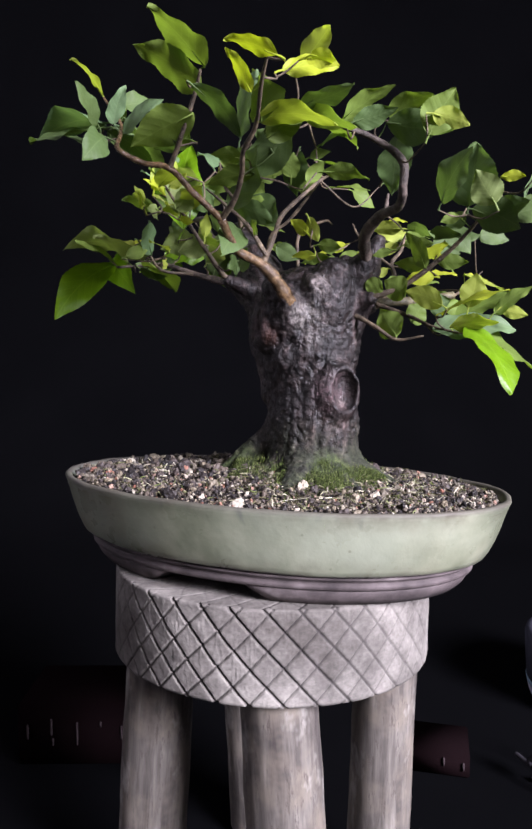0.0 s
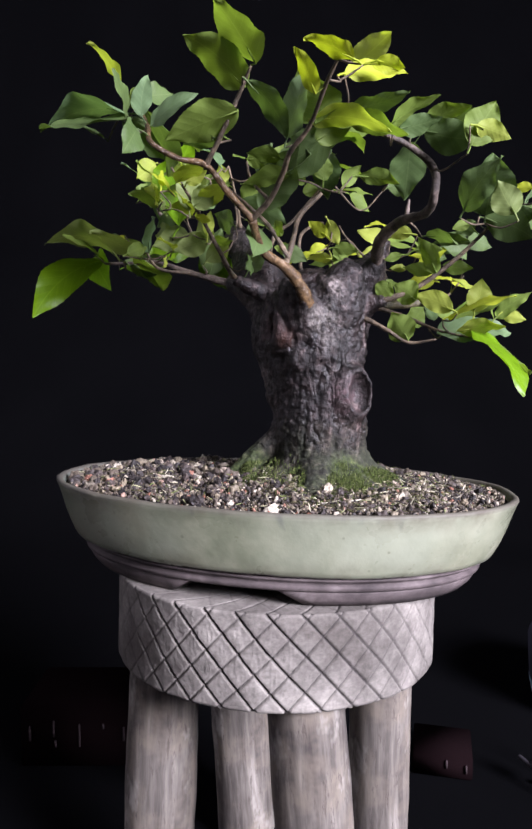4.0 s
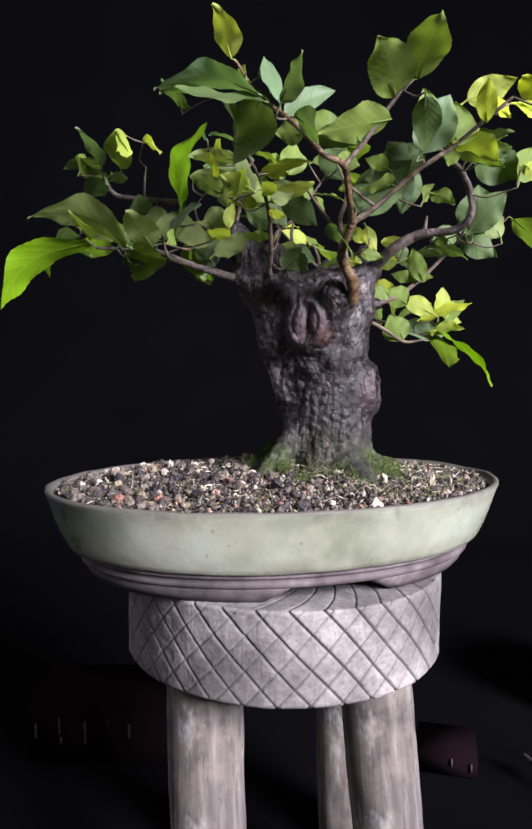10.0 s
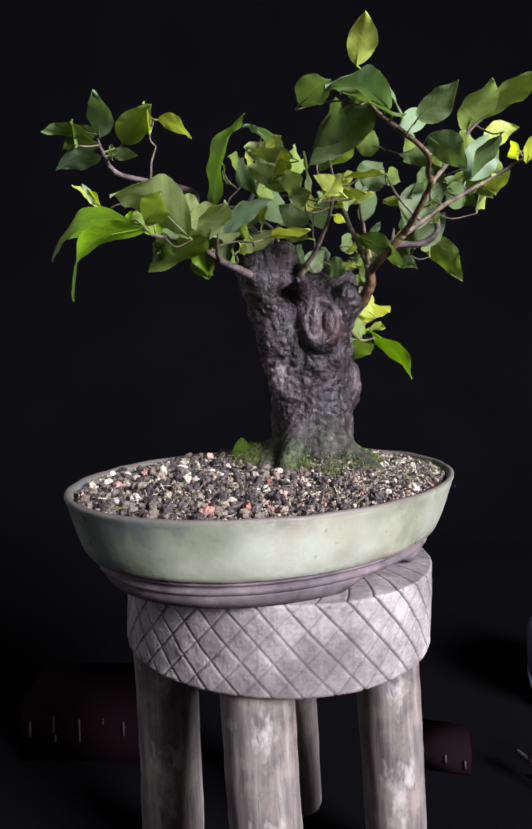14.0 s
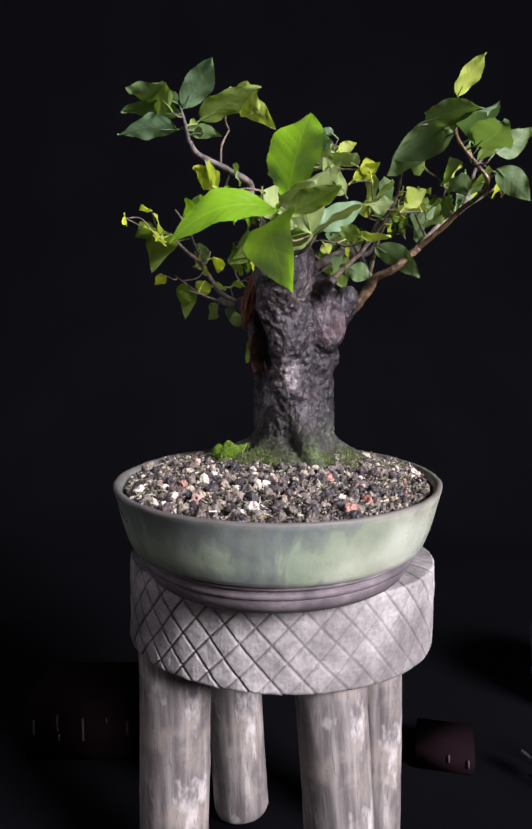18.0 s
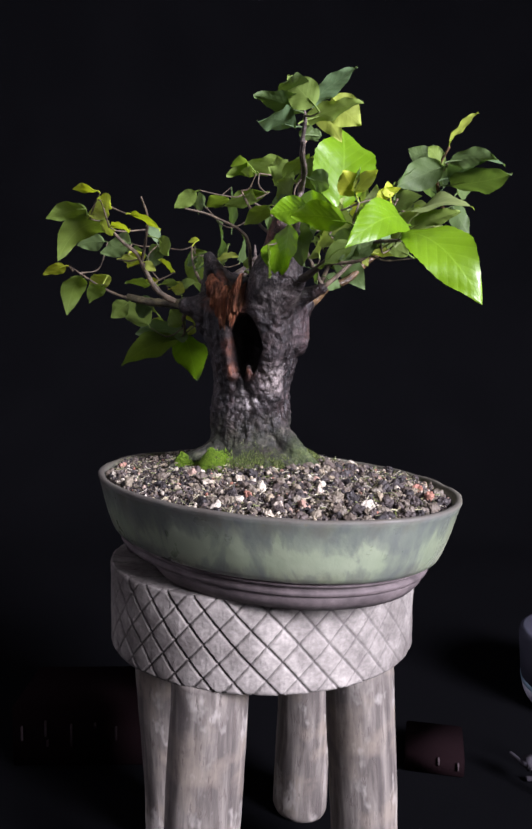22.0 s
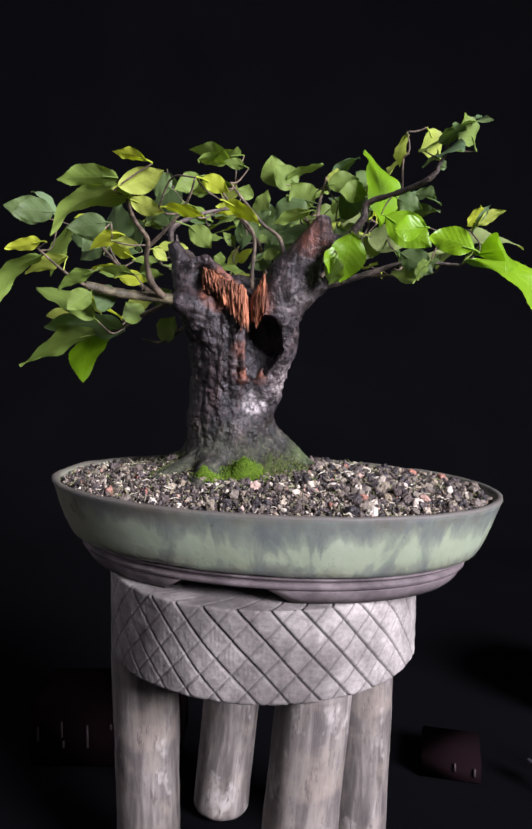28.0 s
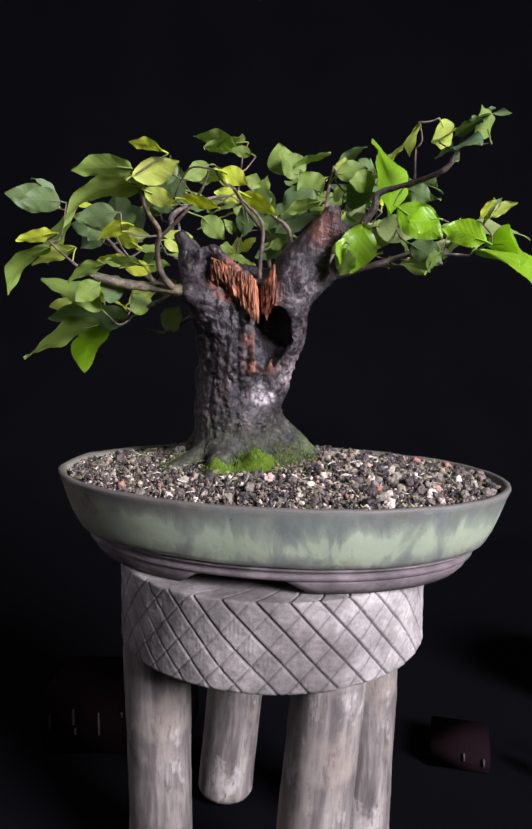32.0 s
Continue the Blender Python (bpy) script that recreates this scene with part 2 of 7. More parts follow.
def part(name, mesh, material, parent, label="", smooth=True):
    """Links a mesh, or a bmesh, as one object under a thing or a part."""
    if isinstance(mesh, bmesh.types.BMesh):
        data = bpy.data.meshes.new(name)
        mesh.to_mesh(data)
        mesh.free()
        mesh = data
    if smooth:
        mesh.polygons.foreach_set("use_smooth", [True] * len(mesh.polygons))
    if material:
        mesh.materials.clear()
        mesh.materials.append(material)
    ob = new(name, mesh)
    ob.parent = parent
    if label:
        tagged(ob, label)
    return ob


def thing(name, label, category, group=""):
    return tagged(new(name), label, category, group)


def grid_mesh(name, rows, closed=True, caps=(False, False)):
    """A skin over rings of points: rows[i][j] are numpy points."""
    n, k = rows.shape[:2]
    faces = []
    for i in range(n - 1):
        for j in range(k if closed else k - 1):
            a, b = i * k + j, i * k + (j + 1) % k
            faces.append((a, b, b + k, a + k))
    if caps[0]:
        faces.append(tuple(range(k - 1, -1, -1)))
    if caps[1]:
        faces.append(tuple((n - 1) * k + j for j in range(k)))
    me = bpy.data.meshes.new(name)
    me.from_pydata(rows.reshape(-1, 3).tolist(), [], faces)
    me.update()
    return me


def wobble(p, scale, amount, seed=0.0):
    q = Vector(p) * scale + Vector((seed, seed * 1.7, -seed))
    return amount * noise.fractal(q, 0.9, 2.1, 4)


# ---- the dark room: ground, backdrop and unseen walls that close it ----


def slab_box(name, lo, hi, material, label, category, kind="structure"):
    bm = bmesh.new()
    bmesh.ops.create_cube(bm, size=1.0)
    for v in bm.verts:
        v.co = Vector([(lo[i] + hi[i]) / 2 + v.co[i] * (hi[i] - lo[i]) for i in range(3)])
    bmesh.ops.bevel(bm, geom=bm.edges, offset=0.002, segments=1, affect="EDGES")
    ob = part(name, bm, material, None, label, smooth=False)
    return tagged(ob, label, category, "", kind)


GROUND = -0.009
slab_box("floor", (-2.2, -2.2, GROUND - 0.04), (2.2, 2.2, GROUND), CLOTH, "matt black ground under the stool", "floor")


def sweep_mesh():
    """A seamless cloth that lies on the ground and curves up behind."""
    profile = [(0.30, GROUND - 0.003), (0.45, GROUND - 0.0005), (0.8, GROUND + 0.002)]
    profile += [(0.9 + 0.75 * math.sin(a), GROUND + 0.002 + 0.75 * (1 - math.cos(a))) for a in np.linspace(0, math.pi / 2, 16)]
    profile += [(1.66, 1.4), (1.66, 2.38)]
    rows = np.zeros((len(profile), 60, 3))
    for i, (y, z) in enumerate(profile):
        for j in range(60):
            x = -2.18 + 4.36 * j / 59
            rows[i, j] = (x, y + 0.012 * math.sin(x * 5 + z) * min(1.0, max(0.0, z + 0.1)), z)
    return grid_mesh("backdrop", rows, False)


tagged(part("backdrop", sweep_mesh(), CLOTH, None), "seamless black cloth backdrop behind the bonsai", "backdrop", "", "structure")
# Walls and ceiling are added out of view, pale to bounce fill light.
slab_box("wall_north", (-2.2, 1.8, GROUND), (2.2, 1.86, 2.4), ROOM, "unseen pale grey wall behind the backdrop", "wall")
slab_box("wall_south", (-2.2, -2.26, GROUND), (2.2, -2.2, 2.4), ROOM, "unseen pale grey wall behind the camera, bounces fill light", "wall")
slab_box("wall_east", (2.2, -2.2, GROUND), (2.26, 1.8, 2.4), ROOM, "unseen pale grey side wall, bounces fill light", "wall")
slab_box("wall_west", (-2.26, -2.2, GROUND), (-2.2, 1.8, 2.4), ROOM, "unseen pale grey side wall, bounces fill light", "wall")
slab_box("ceiling", (-2.2, -2.2, 2.4), (2.2, 1.8, 2.44), ROOM, "unseen pale grey ceiling, bounces fill light", "ceiling")

# ---- the stool: a scored round slab on four logs ----


def slab_mesh():
    """A drum whose side and top rim are scored with crossing grooves."""
    R, thick, n = 0.1095, 0.058, 1080
    turn = np.arange(n) / n * 2 * math.pi
    profile = [(R - 0.004, -thick), (R - 0.001, -thick + 0.001)]
    profile += [(R, z) for z in np.linspace(-thick + 0.0025, -0.0016, 62)]
    profile += [(R - 0.0003, -0.0007), (R - 0.0010, -0.0001)]
    profile += [(r, 0.0) for r in np.linspace(R - 0.0018, 0.045, 62)]
    rows, cut = np.zeros((len(profile), n, 3)), np.zeros((len(profile), n))
    lean = 0.93
    for i, (r, z) in enumerate(profile):
        side = z < 0.0
        s = turn * R
        wave = 0.0007 * np.sin(turn * 7 + 1) + 0.0004 * np.sin(turn * 13)
        depth = np.zeros(n)
        for sign, strong, lines, shift in ((1, 1.0, 35, radians(1.1)), (-1, 0.66, 36, radians(0.7))):
            gap = 2 * math.pi * R / lines
            if side:
                at = (s + shift * R + sign * (z * lean + wave)) / gap
                fade = 1.0
            else:
                at = (s + shift * R - sign * ((R - 0.002 - r) * 0.75 - wave)) / gap
                fade = max(0.0, min(1.0, (r - 0.058) / 0.015)) * (1.0 if sign > 0 else 0.6)
            off = np.abs(at - np.round(at)) * gap
            which = np.round(at)
            vary = 0.75 + 0.35 * np.sin(which * 12.9898 + sign * 4.1)
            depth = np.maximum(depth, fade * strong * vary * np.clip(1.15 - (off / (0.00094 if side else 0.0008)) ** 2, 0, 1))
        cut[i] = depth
        rough = np.array([wobble((r * math.cos(a), r * math.sin(a), z), 60, 0.0007) for a in turn[::4]]).repeat(4)
        if side:
            rad = r + rough - 0.0019 * depth
            rows[i] = np.stack([rad * np.cos(turn), rad * np.sin(turn), np.full(n, H + z)], 1)
        else:
            rows[i] = np.stack([r * np.cos(turn), r * np.sin(turn), H + z + rough * 0.5 - 0.0008 * depth], 1)
    me = grid_mesh("slab", rows, True, (True, True))
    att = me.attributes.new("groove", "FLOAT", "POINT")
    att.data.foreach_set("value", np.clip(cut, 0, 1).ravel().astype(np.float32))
    return me


def leg_mesh(seed, radius, tall):
    n, k = 40, 60
    rows = np.zeros((k, n, 3))
    for i in range(k):
        f = i / (k - 1)
        z = f * tall
        shrink = 1.0 - 0.32 * max(0.0, 1 - z / 0.006) ** 2
        for j in range(n):
            a = j / n * 2 * math.pi
            r = radius * shrink * (1 + 0.025 * math.sin(2 * a + seed)) + wobble((math.cos(a) * 0.02, math.sin(a) * 0.02, z * 0.35), 45, 0.0010, seed)
            rows[i, j] = (r * math.cos(a) + 0.0006 * math.sin(f * 3 + seed), r * math.sin(a) + 0.0006 * math.cos(f * 2.2 + seed), z)
    return grid_mesh("leg", rows, True, (True, True))


stool = thing("stool", "grey plant stool with a scored round top and log legs", "stool")
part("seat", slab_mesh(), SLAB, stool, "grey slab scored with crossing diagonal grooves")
for k, (turn, out, radius, lean_x, lean_y) in enumerate(((-83.2, 0.0847, 0.0234, -0.071, 0.071), (6.0, 0.0845, 0.0232, 0.015, 0.067), (98.5, 0.0824, 0.0242, -0.075, 0.024), (-172.7, 0.0803, 0.0237, 0.029, 0.072))):
    leg = part("leg", leg_mesh(1.7 + 2.3 * k, radius, H - 0.0555 - GROUND), LOG, stool, "weathered grey-brown log leg")
    drop = 0.1 - GROUND
    leg.location = (out * math.cos(radians(turn)) - lean_x * drop, out * math.sin(radians(turn)) - lean_y * drop, GROUND + 0.0005)
    leg.rotation_euler = (-lean_y, lean_x, 0)

# ---- the pot ----
LONG, WIDE, AXIS, MIDDLE = 0.1615, 0.1128, radians(153.5), (-0.0010, 0.0018)


def oval(turn, scale, z, inset=0.0):
    """A point of the pot's oval; turn from its long axis."""
    c, s = math.cos(turn), math.sin(turn)
    power = 2.03
    q = (abs(c) ** power + abs(s) ** power) ** (-1 / power)
    u, w = (LONG * scale - inset) * q * c, (WIDE * scale - inset) * q * s
    return (MIDDLE[0] + u * math.cos(AXIS) - w * math.sin(AXIS), MIDDLE[1] + u * math.sin(AXIS) + w * math.cos(AXIS), z)


def oval_skin(name, profile, n=160, rough=0.0):
    rows = np.zeros((len(profile), n, 3))
    for i, (scale, inset, z) in enumerate(profile):
        for j in range(n):
            x, y, h = oval(j / n * 2 * math.pi, scale, H + z, inset)
            w = wobble((x, y, h), 35, rough) if rough else 0.0
            rows[i, j] = (x * (1 + w * 6), y * (1 + w * 6), h + w)
    return grid_mesh(name, rows, True)


def foot_mesh(middle, half):
    """One of the two broad feet, curved under an end of the pot."""
    n = 40
    rows = []
    for scale, z in ((0.842, 0.0105), (0.846, 0.0085), (0.832, 0.0045), (0.808, 0.0006), (0.60, 0.0006), (0.60, 0.0105)):
        ring = []
        for j in range(n):
            f = j / (n - 1) * 2 - 1
            taper = half - (0.0105 - z) / 0.0105 * 0.14
            ring.append(oval(middle + f * taper, scale, H + z))
        rows.append(ring)
    rows.append(rows[0])
    rows = np.array(rows).transpose(1, 0, 2)
    return grid_mesh("foot", rows[:, :-1], True, (True, True))


pot = thing("bonsai_pot", "shallow oval bonsai pot with pale green glaze and dark drips", "plant pot")
part("bowl", oval_skin("bowl", [(0.82, 0, 0.0190), (0.890, 0, 0.0192), (0.908, 0, 0.0205), (0.920, 0, 0.0235), (0.94, 0, 0.030), (0.962, 0, 0.039), (0.98, 0, 0.048), (0.994, 0, 0.0540), (1.0, 0, 0.0560), (0.999, 0, 0.0573),
                                   (1.0, 0.0015, 0.0580), (1.0, 0.0035, 0.0577), (1.0, 0.0048, 0.056), (0.985, 0.006, 0.045), (0.95, 0.0075, 0.03)], rough=0.0007), GLAZE, pot, "pale green glazed wall with a brown worn rim")
part("base", oval_skin("base", [(0.70, 0, 0.0100), (0.845, 0, 0.0096), (0.860, 0, 0.0108), (0.864, 0, 0.0132), (0.846, 0, 0.0146), (0.866, 0, 0.0160), (0.884, 0, 0.0180), (0.80, 0, 0.0184)]), CLAY, pot, "unglazed purple-brown clay base ring")
part("foot", foot_mesh(0.0, 1.38), CLAY, pot, "unglazed clay foot")
part("foot", foot_mesh(math.pi, 1.38), CLAY, pot, "unglazed clay foot")

# ---- dim things behind the stool ----
GREY = cloth_material("grey_plastic", (0.05, 0.052, 0.07), (0.065, 0.068, 0.09))
WHITE = cloth_material("white_plastic", (0.48, 0.48, 0.56), (0.58, 0.58, 0.66))
BLUE = cloth_material("pale_blue_band", (0.24, 0.38, 0.46), (0.30, 0.45, 0.54))
# The next two put dimness and light glints into the colour.
DARKRED = cloth_material("dim_red_panel", (0.0046, 0.0026, 0.0030), (0.0064, 0.0034, 0.0040), 0.006)
PALE = cloth_material("pale_glint", (0.030, 0.022, 0.024), (0.05, 0.038, 0.04))
RUBBER = cloth_material("dark_grey_rubber", (0.03, 0.028, 0.033), (0.045, 0.042, 0.05))


def box_mesh(size, bevel=0.003):
    bm = bmesh.new()
    bmesh.ops.create_cube(bm, size=1.0)
    for v in bm.verts:
        v.co = Vector([v.co[i] * size[i] for i in range(3)])
    bmesh.ops.bevel(bm, geom=bm.edges, offset=bevel, segments=2, affect="EDGES")
    return bm


def tub_mesh(profile, n=64):
    """A round tub's wall from (radius, height) pairs."""
    rows = np.zeros((len(profile), n, 3))
    for i, (r, z) in enumerate(profile):
        a = np.arange(n) / n * 2 * math.pi
        rows[i] = np.stack([r * np.cos(a), r * np.sin(a), np.full(n, z)], 1)
    return grid_mesh("tub", rows, True, (True, True))


bucket = thing("bucket", "grey plastic bucket with a white foot and pale blue band", "bucket")
bucket.location = (0.388, 0.285, GROUND)
part("foot", tub_mesh([(0.066, 0.0), (0.072, 0.003), (0.075, 0.010), (0.0765, 0.018)]), WHITE, bucket, "white rounded foot")
part("band", tub_mesh([(0.0767, 0.0183), (0.078, 0.025)]), BLUE, bucket, "pale blue band")
part("body", tub_mesh([(0.0775, 0.0253), (0.0800, 0.062), (0.0805, 0.074), (0.079, 0.0805), (0.074, 0.083)]), GREY, bucket, "grey upper wall")


# Box standing in for a dim reddish panel; pale strips paint its light glints.
def crate(name, place, size, glints, turn):
    ob = thing(name, "low dim red box for a reddish panel, with painted light glints", "crate")
    ob.location, ob.rotation_euler = (place[0], place[1], GROUND + size[2] / 2 + 0.001), (0, 0, radians(turn))
    part("body", box_mesh(size, 0.0012), DARKRED, ob)
    for k, (x, low, high) in enumerate(glints):
        glint = part("glint", box_mesh((0.0022, 0.002, high - low), 0.0005), PALE, ob, "pale upright strip painted as a light glint")
        glint.location = (x, -size[1] / 2 - 0.0008, (low + high) / 2)
    return ob


crate("crate", (-0.165, 0.205, 0), (0.145, 0.09, 0.060), [(-0.063, -0.004, 0.011), (-0.040, 0.000, 0.0165), (-0.0385, -0.010, -0.003), (-0.015, -0.010, 0.013), (0.008, 0.008, 0.014), (0.028, -0.004, 0.010)], 0)
crate("small_red_box", (0.176, 0.170, 0), (0.056, 0.06, 0.020), [(0.004, 0.000, 0.008), (0.022, -0.003, 0.005)], -14)

# Leaning rods and pads of an unidentified object, laid out as a stand.
stand = thing("grey_rods", "dark grey leaning metal rods with rounded pads", "stand")
stand.location = (0.268, 0.115, GROUND)


def rod_mesh(a, b, radius):
    a, b = Vector(a), Vector(b)
    d = (b - a).normalized()
    s = d.orthogonal().normalized()
    u = d.cross(s)
    rows = np.array([[a.lerp(b, f) + (s * math.cos(t) + u * math.sin(t)) * radius * w for t in np.linspace(0, 2 * math.pi, 12, endpoint=False)] for f, w in ((0, 0.7), (0.01, 1), (0.99, 1), (1, 0.7))])
    return grid_mesh("rod", rows, True, (True, True))


part("tube", rod_mesh((-0.028, 0.023, 0.024), (0.023, -0.057, 0.005), 0.0021), RUBBER, stand, "slim grey tube")
part("tube", rod_mesh((0.009, 0.03, 0.042), (0.038, -0.015, 0.006), 0.0021), RUBBER, stand, "slim grey tube")
for x, y, z in ((-0.014, 0.009, 0.022), (0.020, 0.015, 0.011)):
    pad = part("pad", box_mesh((0.014, 0.015, 0.011), 0.003), RUBBER, stand, "rounded grey pad")
    pad.location = (x, y, z)
part("bar", rod_mesh((-0.015, 0.015, 0.003), (0.046, 0.008, 0.003), 0.0027), RUBBER, stand)

# ---- the tree's materials ----


def bark_material():
    """Damp, knobbly dark bark with pale lichen, torn red wood and green at its foot."""
    m = Nodes("dark_bark", 0.6, spec=0.38)
    fine = m.noise(190, 7, 0.72, None, 0.5)
    broad = m.noise(34, 4, 0.6)
    base = m.ramp(fine, [(0.36, (0.004, 0.003, 0.003)), (0.47, (0.0125, 0.0095, 0.0097)), (0.57, (0.037, 0.029, 0.028)), (0.68, (0.125, 0.104, 0.098))])
    base = m.mix(m.ramp(broad, [(0.43, (0.0, 0.0, 0.0)), (0.62, (0.75, 0.75, 0.75))]), base, m.ramp(fine, [(0.36, (0.006, 0.004, 0.004)), (0.56, (0.038, 0.025, 0.023)), (0.70, (0.115, 0.080, 0.074))]))
    crease = m.noise(1.0, 5, 0.62, m.stretched(105, 105, 26), 0.9)
    base = m.mix(1.0, base, m.ramp(crease, [(0.36, 0.12), (0.49, 0.58), (0.62, 1.3)]), "MULTIPLY")
    lichen = m.math("MULTIPLY", m.ramp(m.noise(60, 5, 0.75), [(0.44, (0.0, 0.0, 0.0)), (0.54, (1.0, 1.0, 1.0))]), m.ramp(m.noise(330, 4, 0.7), [(0.42, 0.15), (0.56, 1.0)]))
    for place, near, far, colour, amount in (
        ((0.0165, -0.0490, H + 0.166), 0.007, 0.021, (0.20, 0.182, 0.165), 0.75),
        ((0.022, -0.050, H + 0.188), 0.003, 0.012, (0.22, 0.19, 0.175), 0.8),
        ((0.0105, 0.0085, H + 0.1135), 0.006, 0.011, (0.30, 0.275, 0.26), 1.0),
        ((-0.012, 0.004, H + 0.128), 0.004, 0.016, (0.29, 0.25, 0.23), 0.85),
        ((-0.020, 0.022, H + 0.190), 0.006, 0.024, (0.17, 0.15, 0.14), 0.65),
        ((-0.022, 0.002, H + 0.190), 0.003, 0.013, (0.22, 0.21, 0.17), 0.9),
        ((0.034, -0.047, H + 0.121), 0.009, 0.015, (0.13, 0.085, 0.09), 0.7),
        ((-0.0155, -0.031, H + 0.166), 0.012, 0.021, (0.098, 0.064, 0.066), 0.6),
    ):
        base = m.mix(m.math("MULTIPLY", m.math("MULTIPLY", m.spot(place, near, far), lichen), amount), base, colour)
    redwood = m.ramp(m.noise(1.0, 5, 0.7, m.stretched(300, 300, 40)), [(0.3, (0.07, 0.024, 0.016)), (0.55, (0.22, 0.08, 0.045)), (0.75, (0.42, 0.19, 0.11))])
    torn = m.ramp(m.noise(90, 4, 0.7), [(0.42, (0.0, 0.0, 0.0)), (0.55, (1.0, 1.0, 1.0))])
    for place, near, far, amount in (((0.036, 0.013, H + 0.192), 0.009, 0.018, 1.0), ((0.0215, 0.0165, H + 0.150), 0.003, 0.009, 0.8), ((0.0195, 0.016, H + 0.134), 0.002, 0.009, 0.8), ((0.0075, 0.013, H + 0.131), 0.002, 0.007, 0.9), ((0.011, 0.019, H + 0.182), 0.004, 0.013, 0.9),
                                     ((-0.022, 0.034, H + 0.226), 0.006, 0.016, 0.6), ((-0.006, -0.030, H + 0.164), 0.003, 0.014, 0.08), ((-0.006, -0.040, H + 0.160), 0.003, 0.012, 0.14)):
        where = m.math("MULTIPLY", m.spot(place, near, far), amount)
        base = m.mix(m.math("MULTIPLY", where, m.math("ADD", 0.25, m.math("MULTIPLY", torn, 0.75))), base, redwood)
    # Rotted wood plus painted shade: the hollow is mixed towards near-black.
    rot_shade = m.spot((0.0050, 0.002, H + 0.1520), 0.015, 0.021)
    base = m.mix(m.math("MULTIPLY", rot_shade, 0.85), base, (0.012, 0.010, 0.011))
    low = m.height(H + 0.106, H + 0.072)
    green = m.ramp(m.noise(38, 6, 0.75), [(0.30, (0.0, 0.0, 0.0)), (0.56, (1.0, 1.0, 1.0))])
    base = m.mix(m.math("MULTIPLY", m.math("MULTIPLY", low, green), 0.85), base, m.ramp(fine, [(0.34, (0.010, 0.013, 0.007)), (0.52, (0.032, 0.039, 0.020)), (0.68, (0.072, 0.084, 0.042))]))
    mossy = m.ramp(m.noise(120, 5, 0.7), [(0.32, (0.0, 0.0, 0.0)), (0.52, (1.0, 1.0, 1.0))])
    for place, near, far in (((-0.026, -0.016, H + 0.072), 0.008, 0.019), ((0.034, -0.052, H + 0.070), 0.008, 0.018), ((-0.020, 0.024, H + 0.066), 0.006, 0.014)):
        base = m.mix(m.math("MULTIPLY", m.math("MULTIPLY", m.spot(place, near, far), mossy), 0.85), base, m.ramp(fine, [(0.36, (0.014, 0.021, 0.008)), (0.52, (0.042, 0.062, 0.017)), (0.68, (0.10, 0.125, 0.04))]))
    damp = m.math("ADD", m.ramp(m.noise(75, 4), [(0.40, 0.34), (0.60, 0.68)]), m.math("MULTIPLY", low, 0.35))
    rough = m.math("ADD", m.math("MULTIPLY", m.noise(300, 5, 0.65), 0.5), m.math("ADD", m.math("MULTIPLY", m.noise(800, 2, 0.5), 0.3), m.math("MULTIPLY", crease, 0.9)))
    return m.done(base, damp, rough, 1.0, 0.0021)


def twig_material(name, dark, light, rough):
    m = Nodes(name, rough, spec=0.45)
    grain = m.noise(170, 5, 0.7)
    colour = m.ramp(grain, [(0.3, dark), (0.7, light)])
    fleck = m.ramp(m.noise(90, 4, 0.7), [(0.45, 0.45), (0.6, 1.15)])
    colour = m.mix(1.0, colour, fleck, "MULTIPLY")
    return m.done(colour, None, m.noise(260, 5, 0.7), 0.9, 0.0016)


def leaf_material(name, deep, pale, gloss, glow, quilt=0.07):
    """A blade with midrib and side veins; light shines through it."""
    m = Nodes(name, gloss, spec=0.4)
    uv = m.add("ShaderNodeUVMap").outputs["UV"]
    s = m.add("ShaderNodeSeparateXYZ")
    m.join(uv, s.inputs[0])
    across = m.math("ABSOLUTE", m.math("SUBTRACT", s.outputs[0], 0.5))
    rib = m.math("LESS_THAN", across, 0.014)
    slanted = m.math("SUBTRACT", m.math("MULTIPLY", s.outputs[1], 8.0), m.math("MULTIPLY", across, 5.0))
    off_vein = m.math("ABSOLUTE", m.math("SUBTRACT", m.math("FRACT", slanted), 0.5))
    bulge = m.math("MINIMUM", m.math("MULTIPLY", off_vein, 3.2), 1.0)
    vein = m.math("LESS_THAN", off_vein, 0.055)
    vein = m.math("MAXIMUM", rib, m.math("MULTIPLY", vein, 0.55))
    each = m.own()
    blade = m.mix(m.math("MULTIPLY", each, 0.55), deep, pale)
    cloud = m.ramp(m.noise(45, 4, 0.6), [(0.3, 0.82), (0.7, 1.12)])
    blade = m.mix(1.0, blade, cloud, "MULTIPLY")
    colour = m.mix(m.math("MULTIPLY", vein, 0.16), blade, tuple(min(1.0, c * 1.5 + 0.05) for c in pale))
    m.done(colour, m.ramp(m.noise(60, 3), [(0.3, gloss * 0.95), (0.7, gloss * 1.4)]), m.math("ADD", m.math("MULTIPLY", bulge, quilt), m.math("MULTIPLY", m.noise(160, 3), 0.5)), 0.5, 0.0013)
    through_light = m.add("ShaderNodeBsdfTranslucent")
    warm = m.mix(1.0, colour, (1.25, 1.35, 0.55), "MULTIPLY")
    m.join(warm, through_light.inputs["Color"])
    mixer = m.add("ShaderNodeMixShader")
    mixer.inputs["Fac"].default_value = glow
    m.join(m.bsdf.outputs[0], mixer.inputs[1])
    m.join(through_light.outputs[0], mixer.inputs[2])
    m.join(mixer.outputs[0], m.tree.nodes["Material Output"].inputs["Surface"])
    return m.mat


def moss_material(name, stops):
    m = Nodes(name, 0.9, spec=0.2)
    pick = m.add("ShaderNodeNewGeometry").outputs["Random Per Island"]
    return m.done(m.ramp(pick, stops))


